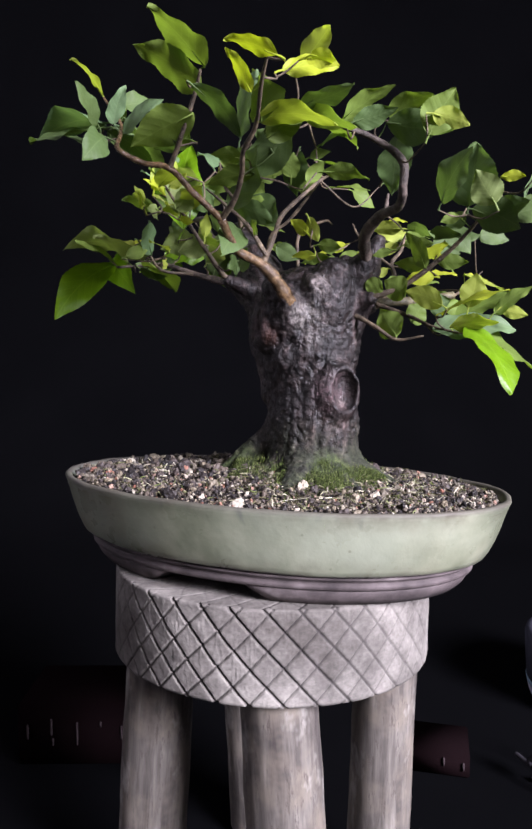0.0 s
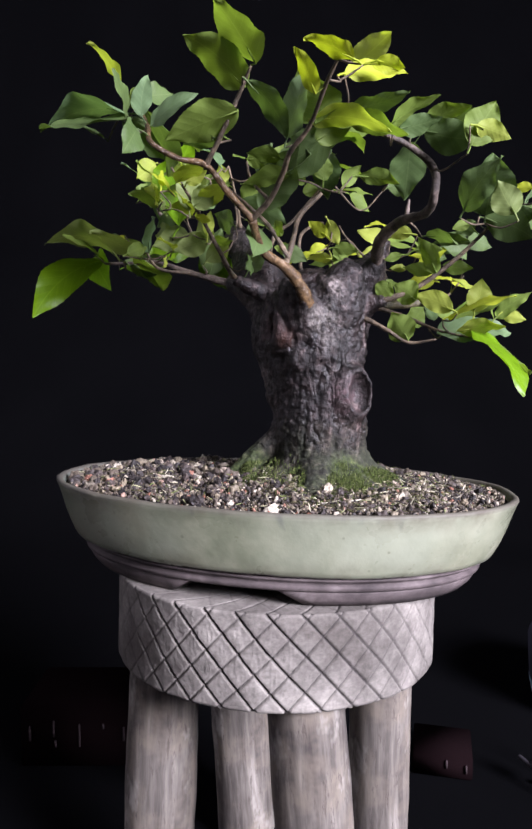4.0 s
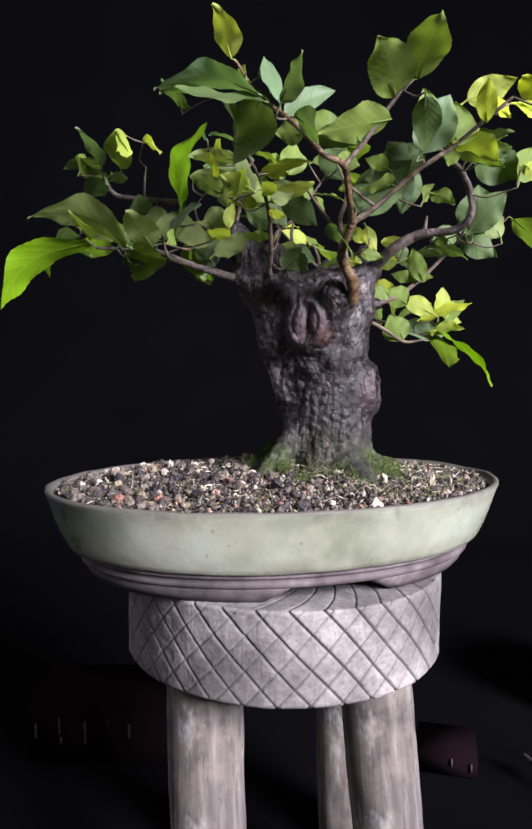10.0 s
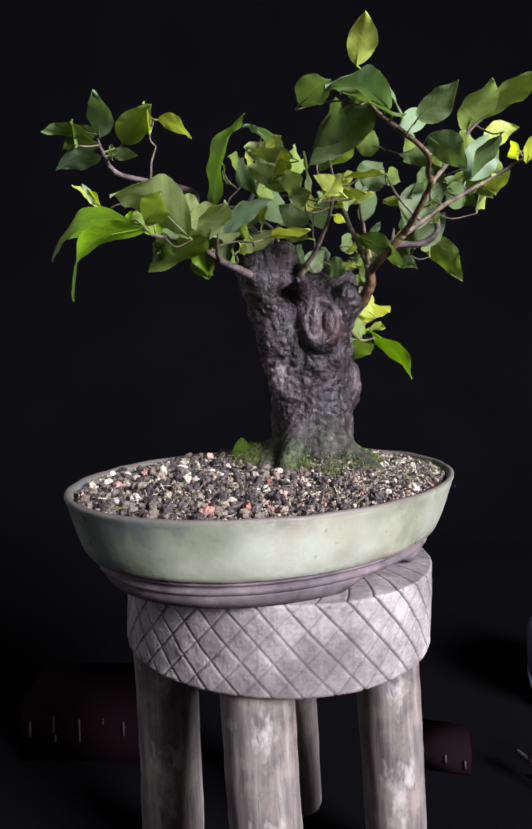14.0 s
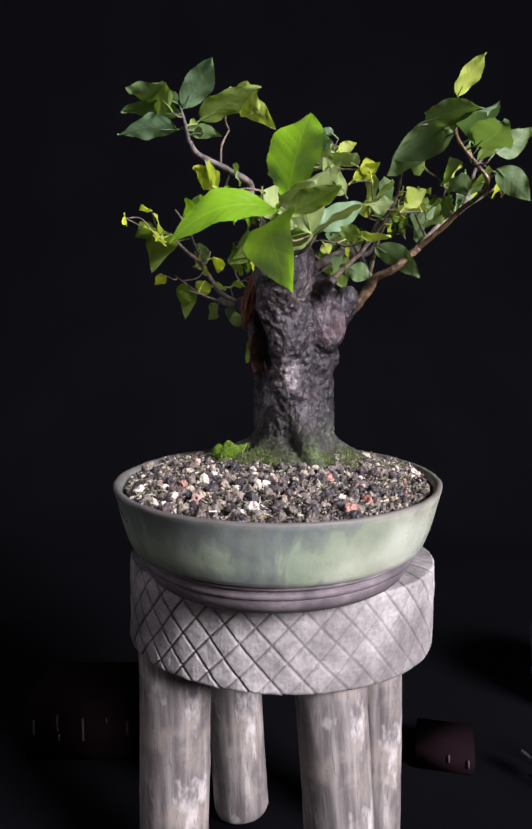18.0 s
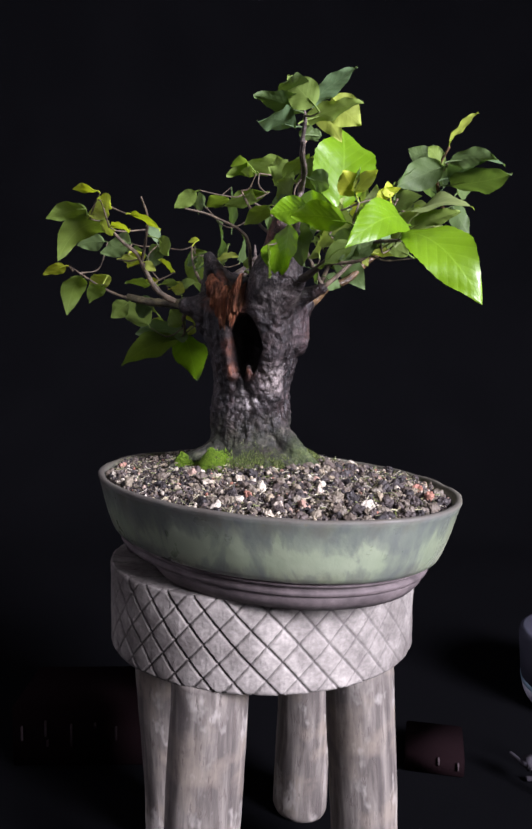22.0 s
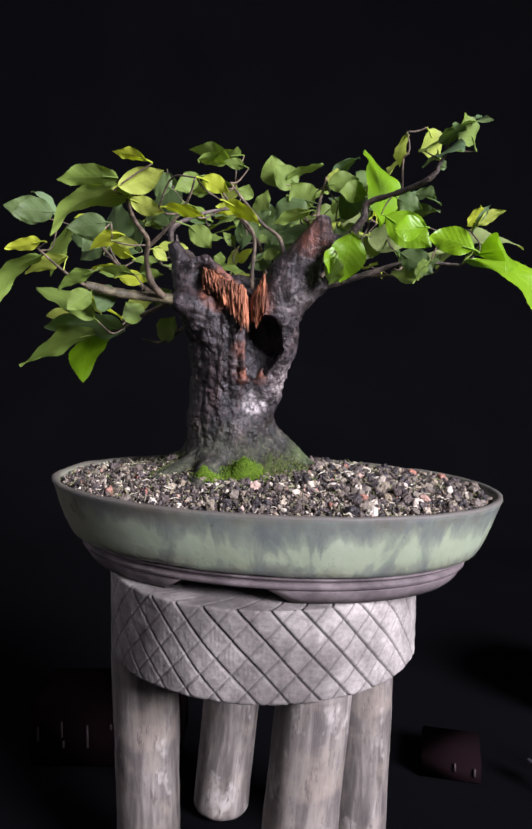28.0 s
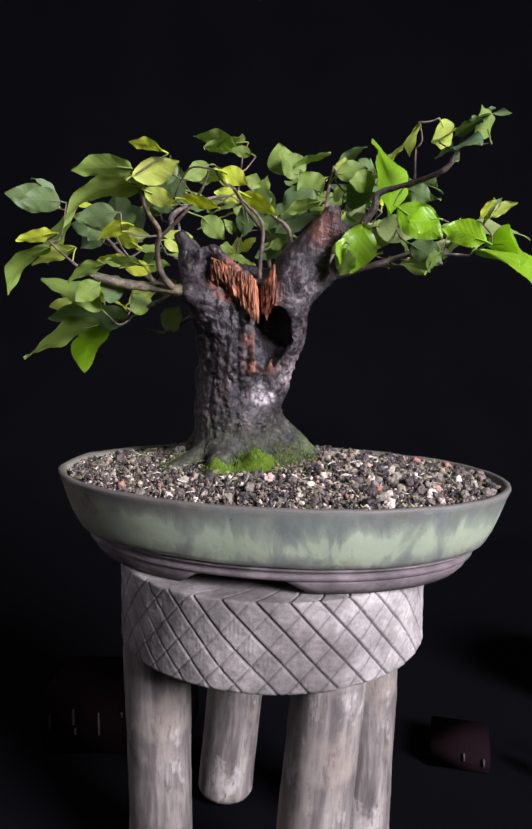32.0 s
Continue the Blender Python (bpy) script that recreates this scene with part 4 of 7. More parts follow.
def torn_sheet_mesh(first, last, fall_first, fall_last, seed, deep=1.0):
    """A sheet of torn wood under an edge: grooved down its fibres, ragged and pointed below."""
    columns, steps = 110, 22
    first, last, fall_first, fall_last = Vector(first), Vector(last), Vector(fall_first), Vector(fall_last)
    rows = np.zeros((columns, 2 * steps, 3))
    along = (last - first).normalized()
    for i in range(columns):
        f = i / (columns - 1)
        fall = fall_first.lerp(fall_last, f)
        face = along.cross(fall).normalized()
        face = face if face.y > 0 else -face
        tooth = noise.noise(Vector((f * 9, seed, 0.5))) * 0.32 + noise.noise(Vector((f * 26, seed, 2.5))) * 0.26 + noise.noise(Vector((f * 60, seed, 4.5))) * 0.10
        top = first.lerp(last, f) + Vector((0, 0, 0.0022 * noise.noise(Vector((f * 14, seed, 7.5)))))
        ends = min(1.0, f * 9, (1 - f) * 9)
        for k in range(steps):
            g = k / (steps - 1)
            shift = along * 0.0012 * noise.noise(Vector((g * 2.2, seed, f * 3)))
            groove = abs(noise.noise(Vector((f * 20 + 0.5 * math.sin(g * 3 + seed), g * 1.6, seed)))) * 1.5 + abs(noise.noise(Vector((f * 52, g * 3.2, seed + 3)))) * 0.8
            proud = deep * (0.0030 * (groove - 0.45) + 0.0016 * math.sin(g * math.pi)) * ends
            mid = top + fall * (g * max(0.3, 0.92 + tooth)) + shift
            thick = 0.0016 * (1 - 0.8 * g**2) * (0.25 + 0.75 * ends)
            rows[i, k] = mid + face * (proud + thick)
            rows[i, 2 * steps - 1 - k] = mid + face * (min(0.0, proud) - thick)
    rows[..., 2] += H
    return grid_mesh("torn_wood", rows, True, (True, True))


def red_wood_material():
    m = Nodes("torn_red_wood", 0.7, spec=0.3)
    grain = m.noise(1.0, 5, 0.7, m.stretched(420, 420, 45))
    colour = m.ramp(grain, [(0.32, (0.060, 0.020, 0.012)), (0.46, (0.24, 0.085, 0.040)), (0.60, (0.42, 0.165, 0.080)), (0.75, (0.62, 0.31, 0.18))])
    stain = m.ramp(m.noise(70, 4, 0.65), [(0.40, 0.38), (0.60, 1.0)])
    colour = m.mix(1.0, colour, stain, "MULTIPLY")
    return m.done(colour, None, grain, 0.9, 0.002)


RED = red_wood_material()


def shoot(nodes, radii, material):
    """A tapered, slightly knotty branch through its nodes."""
    pts = [Vector(n) for n in nodes]
    pts = [pts[0] * 2 - pts[1]] + pts + [pts[-1] * 2 - pts[-2]]
    line, thick, slim = [], [], 0.59 if material is TWIG else 0.63
    for i in range(1, len(pts) - 2):
        steps = max(3, int((pts[i + 1] - pts[i]).length / 0.0016))
        for k in range(steps + (i == len(pts) - 3)):
            t = k / steps
            a, b, c, d = pts[i - 1], pts[i], pts[i + 1], pts[i + 2]
            line.append(0.5 * (2 * b + (c - a) * t + (2 * a - 5 * b + 4 * c - d) * t * t + (3 * b - a - 3 * c + d) * t**3))
            thick.append(slim * (radii[i - 1] + (radii[i] - radii[i - 1]) * t))
    n = 10
    rows = np.zeros((len(line), n, 3))
    side = None
    for i, p in enumerate(line):
        d = (line[min(i + 1, len(line) - 1)] - line[max(i - 1, 0)]).normalized()
        side = (d.orthogonal() if side is None else side - d * side.dot(d)).normalized()
        up = d.cross(side)
        knot = 1 + 0.16 * noise.noise(p * 160) + 0.22 * max(0.0, noise.noise(p * 70)) ** 2
        for j in range(n):
            a = j / n * 2 * math.pi
            q = side * math.cos(a) + up * math.sin(a)
            r = thick[i] * knot * (1 + 0.14 * noise.noise((p + q * 0.01) * 240) + 0.12 * noise.noise((p + q * 0.004) * 700))
            rows[i, j] = p + q * r
    rows[..., 2] += H
    return part("branch", grid_mesh("branch", rows, True, (True, True)), material, tree)


def leaf(foot, tip, wide, upper, tone, curl=0.0, stem=None):
    """One ovate, pointed blade folded along its midrib, with a wavy toothed edge, and its stalk."""
    a, b, n = Vector(foot), Vector(tip), Vector(upper)
    d = b - a
    long = d.length
    d.normalize()
    n = (n - d * n.dot(d)).normalized()
    s = d.cross(n)
    seed = a.x * 913 + b.y * 571 + b.z * 331
    k, m = 29, 4
    verts, uvs, faces = [], [], []
    fold, wave, sag = 0.13 + 0.07 * math.sin(seed), seed * 3, 0.09 + 0.07 * math.sin(seed * 1.7) + curl
    twist, bend = 0.20 * math.sin(seed * 2.3), 0.05 * math.sin(seed * 4.1)
    fat = (0.95 if tone == "v" else 0.80) + 0.07 * math.sin(seed * 5.3)
    for i in range(k):
        f = i / (k - 1)
        width = (0.50 if tone == "v" else 0.46) * wide * math.sin(math.pi * f**fat) ** 0.80
        if f > 0.62:
            width *= 1.0 - 0.26 * ((f - 0.62) / 0.38) ** 1.1
        tooth = 1 + (0.018 if i % 2 else -0.024) * (0.8 + 0.4 * math.sin(i * 2.3 + seed)) * (0.12 < f < 0.95)
        arch = 4 * f * (1 - f)
        centre = a + d * (long * f) + n * (long * sag * arch * 0.55) + s * (long * bend * arch)
        turn = twist * (f - 0.4)
        side, up = s * math.cos(turn) + n * math.sin(turn), n * math.cos(turn) - s * math.sin(turn)
        for j in range(-m, m + 1):
            e = j / m
            rise = fold * abs(e) * width - 0.35 * fold * width * e * e
            rise += (0.06 * math.sin(f * 8 + wave + (1.7 if j > 0 else 0)) + 0.03 * math.sin(f * 19 + wave * 2 + j)) * wide * e * e
            verts.append(centre + side * (e * width * (tooth if abs(j) == m else 1)) + up * rise)
            uvs.append((0.5 + 0.5 * e * min(1.0, width / (0.5 * wide)), f))
    row = 2 * m + 1
    for i in range(k - 1):
        for j in range(row - 1):
            q = i * row + j
            faces.append((q, q + 1, q + row + 1, q + row))
    back = Vector(stem) if stem else a - d * 0.004 - n * 0.001
    base = len(verts)
    stalk = [(back, 0.0007), (back.lerp(a, 0.55) + n * (0.10 * (a - back).length), 0.0005), (a, 0.0005), (a + d * long * 0.25 + n * (long * sag * 0.40 - 0.0004), 0.0002)]
    for p, r in stalk:
        for j in range(5):
            t = j / 5 * 2 * math.pi
            verts.append(p + s * (r * math.cos(t)) + n * (r * math.sin(t)))
            uvs.append((0.5, 0.5))
    for i in range(len(stalk) - 1):
        for j in range(5):
            q = base + i * 5
            faces.append((q + j, q + (j + 1) % 5, q + 5 + (j + 1) % 5, q + 5 + j))
    me = bpy.data.meshes.new("leaf")
    me.from_pydata([(v.x, v.y, v.z + H) for v in verts], [], faces)
    layer = me.uv_layers.new(name="UVMap")
    flat = np.array([uvs[loop.vertex_index] for loop in me.loops], np.float32)
    layer.data.foreach_set("uv", flat.ravel())
    me.update()
    return part("leaf", me, LEAF[tone], tree, TONES[tone])


TONES = {"d": "dark green leaf", "b": "bluish green leaf", "m": "mid green leaf", "g": "soft green leaf", "l": "light green leaf", "y": "young yellow-green leaf", "v": "vivid glossy green leaf"}

# ---- branches: nodes and thicknesses, from the trunk outwards ----
shoot([(0.0145, -0.0301, 0.1634), (0.0075, -0.0445, 0.1722), (0.0021, -0.0559, 0.1814), (-0.0062, -0.0625, 0.1925), (-0.0143, -0.0630, 0.1994), (-0.0275, -0.0710, 0.2055), (-0.0361, -0.0855, 0.2201)], [0.0095, 0.0086, 0.0072, 0.0058, 0.0050, 0.0043, 0.0038], AMBER)
shoot([(-0.0361, -0.0855, 0.2201), (-0.0508, -0.0945, 0.2318), (-0.0639, -0.1014, 0.2434), (-0.0792, -0.1005, 0.2465), (-0.0927, -0.1000, 0.2536), (-0.0944, -0.0860, 0.2659), (-0.0979, -0.0711, 0.2782), (-0.1085, -0.0660, 0.2937)], [0.0033, 0.0029, 0.0027, 0.0025, 0.0023, 0.0021, 0.0018, 0.0011], AMBER)
shoot([(-0.0639, -0.1014, 0.2434), (-0.0573, -0.1105, 0.2566), (-0.0492, -0.1212, 0.2750), (-0.0451, -0.1307, 0.2850)], [0.0024, 0.0022, 0.0019, 0.0011], TWIG)
shoot([(-0.0361, -0.0855, 0.2201), (-0.0284, -0.0962, 0.2287), (-0.0241, -0.1089, 0.2390), (-0.0230, -0.1230, 0.2470), (-0.0165, -0.1370, 0.2560), (-0.0142, -0.1566, 0.2678), (-0.0117, -0.1682, 0.2755)], [0.0030, 0.0027, 0.0024, 0.0022, 0.002, 0.0017, 0.0011], TWIG)
shoot([(-0.0284, -0.0962, 0.2287), (-0.0330, -0.0880, 0.2360), (-0.0370, -0.0800, 0.2450), (-0.0381, -0.0748, 0.2547)], [0.0018, 0.0016, 0.0013, 0.0009], TWIG)
shoot([(0.0450, -0.0200, 0.1900), (0.0546, -0.0324, 0.2056), (0.0512, -0.0520, 0.2183), (0.0573, -0.0698, 0.2272), (0.0645, -0.0923, 0.2284), (0.0642, -0.1042, 0.2369), (0.0634, -0.1037, 0.2500), (0.0487, -0.1061, 0.2599), (0.0290, -0.1067, 0.2668), (0.0142, -0.1074, 0.2694)], [0.009, 0.007, 0.0058, 0.0048, 0.0042, 0.004, 0.0036, 0.0028, 0.0022, 0.0015], BARK)
shoot([(0.0602, -0.0716, 0.2279), (0.0616, -0.0725, 0.2401)], [0.0026, 0.0012], BARK)
shoot([(0.0450, 0.0020, 0.1760), (0.0642, 0.0128, 0.1823), (0.0785, 0.0103, 0.1846), (0.1031, 0.0115, 0.1865), (0.1256, 0.0134, 0.1911)], [0.008, 0.0068, 0.0055, 0.005, 0.0045], GREENWOOD)
shoot([(0.0750, 0.0137, 0.1854), (0.0827, 0.0244, 0.1928), (0.0863, 0.0341, 0.2064), (0.0859, 0.0434, 0.2177), (0.0946, 0.0536, 0.2286), (0.0990, 0.0635, 0.2406)], [0.0042, 0.0036, 0.003, 0.0026, 0.002, 0.0013], TWIG)
shoot([(0.0860, 0.0390, 0.2130), (0.0732, 0.0483, 0.2254), (0.0622, 0.0580, 0.2397), (0.0585, 0.0683, 0.2513)], [0.0022, 0.0018, 0.0014, 0.0009], TWIG)
shoot([(0.1235, 0.0134, 0.1896), (0.1337, 0.0260, 0.1950), (0.1447, 0.0362, 0.2034), (0.1559, 0.0465, 0.2133)], [0.002, 0.0016, 0.0012, 0.0008], TWIG)
shoot([(0.0686, 0.0041, 0.1823), (0.0872, -0.0102, 0.1743), (0.1021, -0.0295, 0.1650), (0.1186, -0.0428, 0.1602)], [0.003, 0.0024, 0.0018, 0.001], TWIG)
shoot([(0.0500, -0.0200, 0.1800), (0.0587, -0.0342, 0.1825), (0.0787, -0.0410, 0.1904), (0.0964, -0.0477, 0.2037), (0.1100, -0.0537, 0.2169), (0.1214, -0.0616, 0.2314), (0.1282, -0.0689, 0.2436)], [0.0045, 0.0036, 0.003, 0.0026, 0.0022, 0.0018, 0.001], TWIG)
shoot([(0.0400, -0.0220, 0.1720), (0.0491, -0.0294, 0.1714), (0.0617, -0.0398, 0.1636), (0.0739, -0.0479, 0.1554), (0.0887, -0.0578, 0.1575)], [0.004, 0.003, 0.0024, 0.0018, 0.001], TWIG)
shoot([(-0.0120, -0.0625, 0.1985), (-0.0080, -0.0585, 0.2085), (-0.0049, -0.0543, 0.2183), (0.0001, -0.0471, 0.2320), (0.0134, -0.0406, 0.2464), (0.0240, -0.0320, 0.2575), (0.0314, -0.0235, 0.2636)], [0.0034, 0.0031, 0.0028, 0.0025, 0.0022, 0.0018, 0.0012], TWIG)
shoot([(-0.0120, 0.0040, 0.1860), (-0.0238, 0.0060, 0.1926), (-0.0447, 0.0176, 0.1983), (-0.0613, 0.0268, 0.2033), (-0.0832, 0.0350, 0.2105), (-0.1008, 0.0433, 0.2111), (-0.1226, 0.0464, 0.2100)], [0.0062, 0.0052, 0.0042, 0.0034, 0.0026, 0.002, 0.0013], BARK)
shoot([(-0.0140, -0.0165, 0.1860), (-0.0352, -0.0196, 0.1947), (-0.0486, -0.0327, 0.2107), (-0.0598, -0.0419, 0.2270), (-0.0708, -0.0463, 0.2429), (-0.0798, -0.0450, 0.2567)], [0.0036, 0.003, 0.0024, 0.002, 0.0016, 0.001], TWIG)
shoot([(-0.0092, -0.0614, 0.2030), (-0.0212, -0.0600, 0.2214), (-0.0345, -0.0583, 0.2338), (-0.0473, -0.0574, 0.2440)], [0.0028, 0.0022, 0.0017, 0.001], TWIG)
shoot([(-0.0240, 0.0200, 0.2220), (-0.0424, 0.0331, 0.2239), (-0.0531, 0.0444, 0.2372), (-0.0557, 0.0471, 0.2472), (-0.0703, 0.0678, 0.2508), (-0.0791, 0.0850, 0.2540), (-0.0834, 0.0909, 0.2587), (-0.0832, 0.0916, 0.2599), (-0.0867, 0.0949, 0.2686), (-0.0868, 0.0969, 0.2747)], [0.0075, 0.005, 0.0038, 0.0032, 0.0028, 0.0025, 0.0023, 0.002, 0.0016, 0.001], BARK)
shoot([(-0.0699, 0.0695, 0.2523), (-0.0701, 0.0689, 0.2632), (-0.0719, 0.0651, 0.2720)], [0.0014, 0.001, 0.0007], TWIG)
shoot([(-0.0100, 0.0120, 0.2000), (-0.0066, 0.0046, 0.2270), (0.0061, 0.0008, 0.2390), (0.0190, -0.0027, 0.2549), (0.0281, -0.0059, 0.2671)], [0.003, 0.0024, 0.002, 0.0016, 0.001], TWIG)
shoot([(0.0120, -0.0060, 0.1820), (0.0128, 0.0020, 0.2050), (0.0135, 0.0084, 0.2303), (0.0320, 0.0247, 0.2437), (0.0397, 0.0448, 0.2459)], [0.003, 0.0024, 0.002, 0.0015, 0.001], TWIG)
shoot([(-0.0271, 0.0232, 0.2340), (-0.0327, 0.0107, 0.2543), (-0.0392, 0.0019, 0.2729)], [0.003, 0.002, 0.001], TWIG)
shoot([(-0.0613, 0.0268, 0.2033), (-0.0850, 0.0210, 0.2050), (-0.0950, 0.0161, 0.2179)], [0.0022, 0.0018, 0.0012], TWIG)
shoot([(-0.0530, 0.0222, 0.2008), (-0.0513, 0.0177, 0.2038), (-0.0541, 0.0190, 0.2077)], [0.0009, 0.0009, 0.0006], TWIG)
shoot([(0.0990, 0.0635, 0.2406), (0.1021, 0.0677, 0.2395), (0.1064, 0.0729, 0.2408)], [0.0009, 0.0009, 0.0006], TWIG)
shoot([(-0.0241, -0.1089, 0.2390), (-0.0195, -0.1015, 0.2441), (-0.0202, -0.1013, 0.2485)], [0.0009, 0.0009, 0.0006], TWIG)
shoot([(-0.0136, -0.1595, 0.2698), (-0.0070, -0.1570, 0.2704), (-0.0081, -0.1551, 0.2737)], [0.0009, 0.0009, 0.0006], TWIG)
shoot([(-0.0863, 0.0945, 0.2675), (-0.0824, 0.0901, 0.2668), (-0.0773, 0.0869, 0.2704)], [0.0009, 0.0009, 0.0006], TWIG)
shoot([(0.0258, -0.0051, 0.2641), (0.0282, -0.0009, 0.2616), (0.0314, 0.0023, 0.2614)], [0.0009, 0.0009, 0.0006], TWIG)
shoot([(-0.0469, -0.0311, 0.2087), (-0.0420, -0.0306, 0.2120), (-0.0394, -0.0297, 0.2172)], [0.0009, 0.0009, 0.0006], TWIG)
shoot([(-0.0394, -0.0297, 0.2172), (-0.0365, -0.0282, 0.2200), (-0.0374, -0.0281, 0.2259)], [0.0009, 0.0009, 0.0006], TWIG)
shoot([(0.1214, -0.0616, 0.2314), (0.1152, -0.0643, 0.2338), (0.1094, -0.0683, 0.2333)], [0.0009, 0.0009, 0.0006], TWIG)
shoot([(-0.0230, -0.1230, 0.2470), (-0.0190, -0.1212, 0.2518), (-0.0254, -0.1207, 0.2497)], [0.0009, 0.0009, 0.0006], TWIG)
shoot([(0.0314, -0.0235, 0.2636), (0.0245, -0.0278, 0.2671), (0.0199, -0.0313, 0.2705)], [0.0009, 0.0009, 0.0006], TWIG)
shoot([(-0.1226, 0.0464, 0.2100), (-0.1257, 0.0494, 0.2131), (-0.1303, 0.0522, 0.2165)], [0.0009, 0.0009, 0.0006], TWIG)
shoot([(-0.0940, -0.0895, 0.2628), (-0.1028, -0.0895, 0.2614), (-0.1041, -0.0921, 0.2647)], [0.0009, 0.0009, 0.0006], TWIG)
shoot([(0.0487, -0.1061, 0.2599), (0.0470, -0.1078, 0.2644), (0.0497, -0.1102, 0.2692)], [0.0009, 0.0009, 0.0006], TWIG)
shoot([(-0.0117, -0.1682, 0.2755), (-0.0082, -0.1744, 0.2718), (-0.0037, -0.1781, 0.2700)], [0.0009, 0.0009, 0.0006], TWIG)
shoot([(-0.0875, 0.0198, 0.2082), (-0.0840, 0.0164, 0.2099), (-0.0803, 0.0092, 0.2118)], [0.0009, 0.0009, 0.0006], TWIG)
shoot([(-0.0854, 0.0360, 0.2106), (-0.0805, 0.0427, 0.2124), (-0.0760, 0.0463, 0.2170)], [0.0009, 0.0009, 0.0006], TWIG)
shoot([(0.1083, -0.0345, 0.1632), (0.1029, -0.0369, 0.1668), (0.1000, -0.0410, 0.1710)], [0.0009, 0.0009, 0.0006], TWIG)
shoot([(-0.1008, 0.0433, 0.2111), (-0.0993, 0.0478, 0.2106), (-0.0972, 0.0544, 0.2116)], [0.0009, 0.0009, 0.0006], TWIG)
shoot([(0.0908, 0.0109, 0.1855), (0.0886, 0.0132, 0.1917), (0.0934, 0.0134, 0.1986)], [0.0009, 0.0009, 0.0006], TWIG)
shoot([(0.1094, -0.0683, 0.2333), (0.1057, -0.0748, 0.2276), (0.1065, -0.0814, 0.2267)], [0.0009, 0.0009, 0.0006], TWIG)
shoot([(0.1545, 0.0452, 0.2121), (0.1506, 0.0483, 0.2093), (0.1445, 0.0572, 0.2115)], [0.0009, 0.0009, 0.0006], TWIG)
shoot([(-0.1090, 0.0445, 0.2107), (-0.1074, 0.0381, 0.2053), (-0.1080, 0.0284, 0.2088)], [0.0009, 0.0009, 0.0006], TWIG)
shoot([(-0.0639, -0.0436, 0.2329), (-0.0662, -0.0358, 0.2295), (-0.0670, -0.0291, 0.2304)], [0.0009, 0.0009, 0.0006], TWIG)
shoot([(0.0131, 0.0044, 0.2145), (0.0122, -0.0042, 0.2140), (0.0065, -0.0091, 0.2149)], [0.0009, 0.0009, 0.0006], TWIG)
shoot([(0.0142, -0.1074, 0.2694), (0.0081, -0.1067, 0.2658), (0.0048, -0.1098, 0.2644)], [0.0009, 0.0009, 0.0006], TWIG)
shoot([(0.0048, -0.1098, 0.2644), (0.0028, -0.1185, 0.2669), (0.0019, -0.1222, 0.2670)], [0.0009, 0.0009, 0.0006], TWIG)
shoot([(0.0019, -0.1222, 0.2670), (0.0033, -0.1259, 0.2667), (0.0030, -0.1313, 0.2657)], [0.0009, 0.0009, 0.0006], TWIG)
shoot([(0.1000, -0.0410, 0.1710), (0.1021, -0.0500, 0.1703), (0.1031, -0.0570, 0.1745)], [0.0009, 0.0009, 0.0006], TWIG)
shoot([(-0.0719, 0.0651, 0.2720), (-0.0744, 0.0681, 0.2765), (-0.0736, 0.0657, 0.2879)], [0.0009, 0.0009, 0.0006], TWIG)
shoot([(-0.0736, 0.0657, 0.2879), (-0.0801, 0.0668, 0.2885), (-0.0850, 0.0687, 0.2905)], [0.0009, 0.0009, 0.0006], TWIG)
shoot([(0.0281, -0.0059, 0.2671), (0.0225, -0.0079, 0.2684), (0.0150, -0.0060, 0.2776)], [0.0009, 0.0009, 0.0006], TWIG)
shoot([(-0.0073, -0.1565, 0.2712), (-0.0019, -0.1560, 0.2747), (0.0035, -0.1594, 0.2783)], [0.0009, 0.0009, 0.0006], TWIG)
shoot([(-0.0867, 0.0956, 0.2709), (-0.0935, 0.0996, 0.2683), (-0.1009, 0.1046, 0.2674)], [0.0009, 0.0009, 0.0006], TWIG)
shoot([(-0.0392, 0.0019, 0.2729), (-0.0426, -0.0044, 0.2674), (-0.0452, -0.0132, 0.2667)], [0.0009, 0.0009, 0.0006], TWIG)
shoot([(-0.0452, -0.0132, 0.2667), (-0.0489, -0.0135, 0.2626), (-0.0529, -0.0136, 0.2591)], [0.0009, 0.0009, 0.0006], TWIG)
shoot([(-0.0529, -0.0136, 0.2591), (-0.0583, -0.0148, 0.2609), (-0.0643, -0.0238, 0.2606)], [0.0009, 0.0009, 0.0006], TWIG)
shoot([(-0.0299, 0.0170, 0.2442), (-0.0245, 0.0207, 0.2421), (-0.0240, 0.0310, 0.2437)], [0.0009, 0.0009, 0.0006], TWIG)
shoot([(-0.0419, -0.0262, 0.2027), (-0.0357, -0.0285, 0.1986), (-0.0276, -0.0327, 0.2047)], [0.0009, 0.0009, 0.0006], TWIG)
shoot([(-0.0529, -0.0136, 0.2591), (-0.0519, -0.0156, 0.2490), (-0.0540, -0.0203, 0.2443)], [0.0009, 0.0009, 0.0006], TWIG)
shoot([(-0.0373, -0.0750, 0.2515), (-0.0360, -0.0677, 0.2486), (-0.0313, -0.0577, 0.2482)], [0.0009, 0.0009, 0.0006], TWIG)
shoot([(0.0534, -0.0397, 0.2103), (0.0645, -0.0373, 0.2097), (0.0734, -0.0418, 0.2124)], [0.0009, 0.0009, 0.0006], TWIG)
shoot([(0.0734, -0.0418, 0.2124), (0.0777, -0.0420, 0.2201), (0.0798, -0.0427, 0.2250)], [0.0009, 0.0009, 0.0006], TWIG)
shoot([(0.1186, -0.0428, 0.1602), (0.1196, -0.0433, 0.1628), (0.1180, -0.0484, 0.1718)], [0.0009, 0.0009, 0.0006], TWIG)
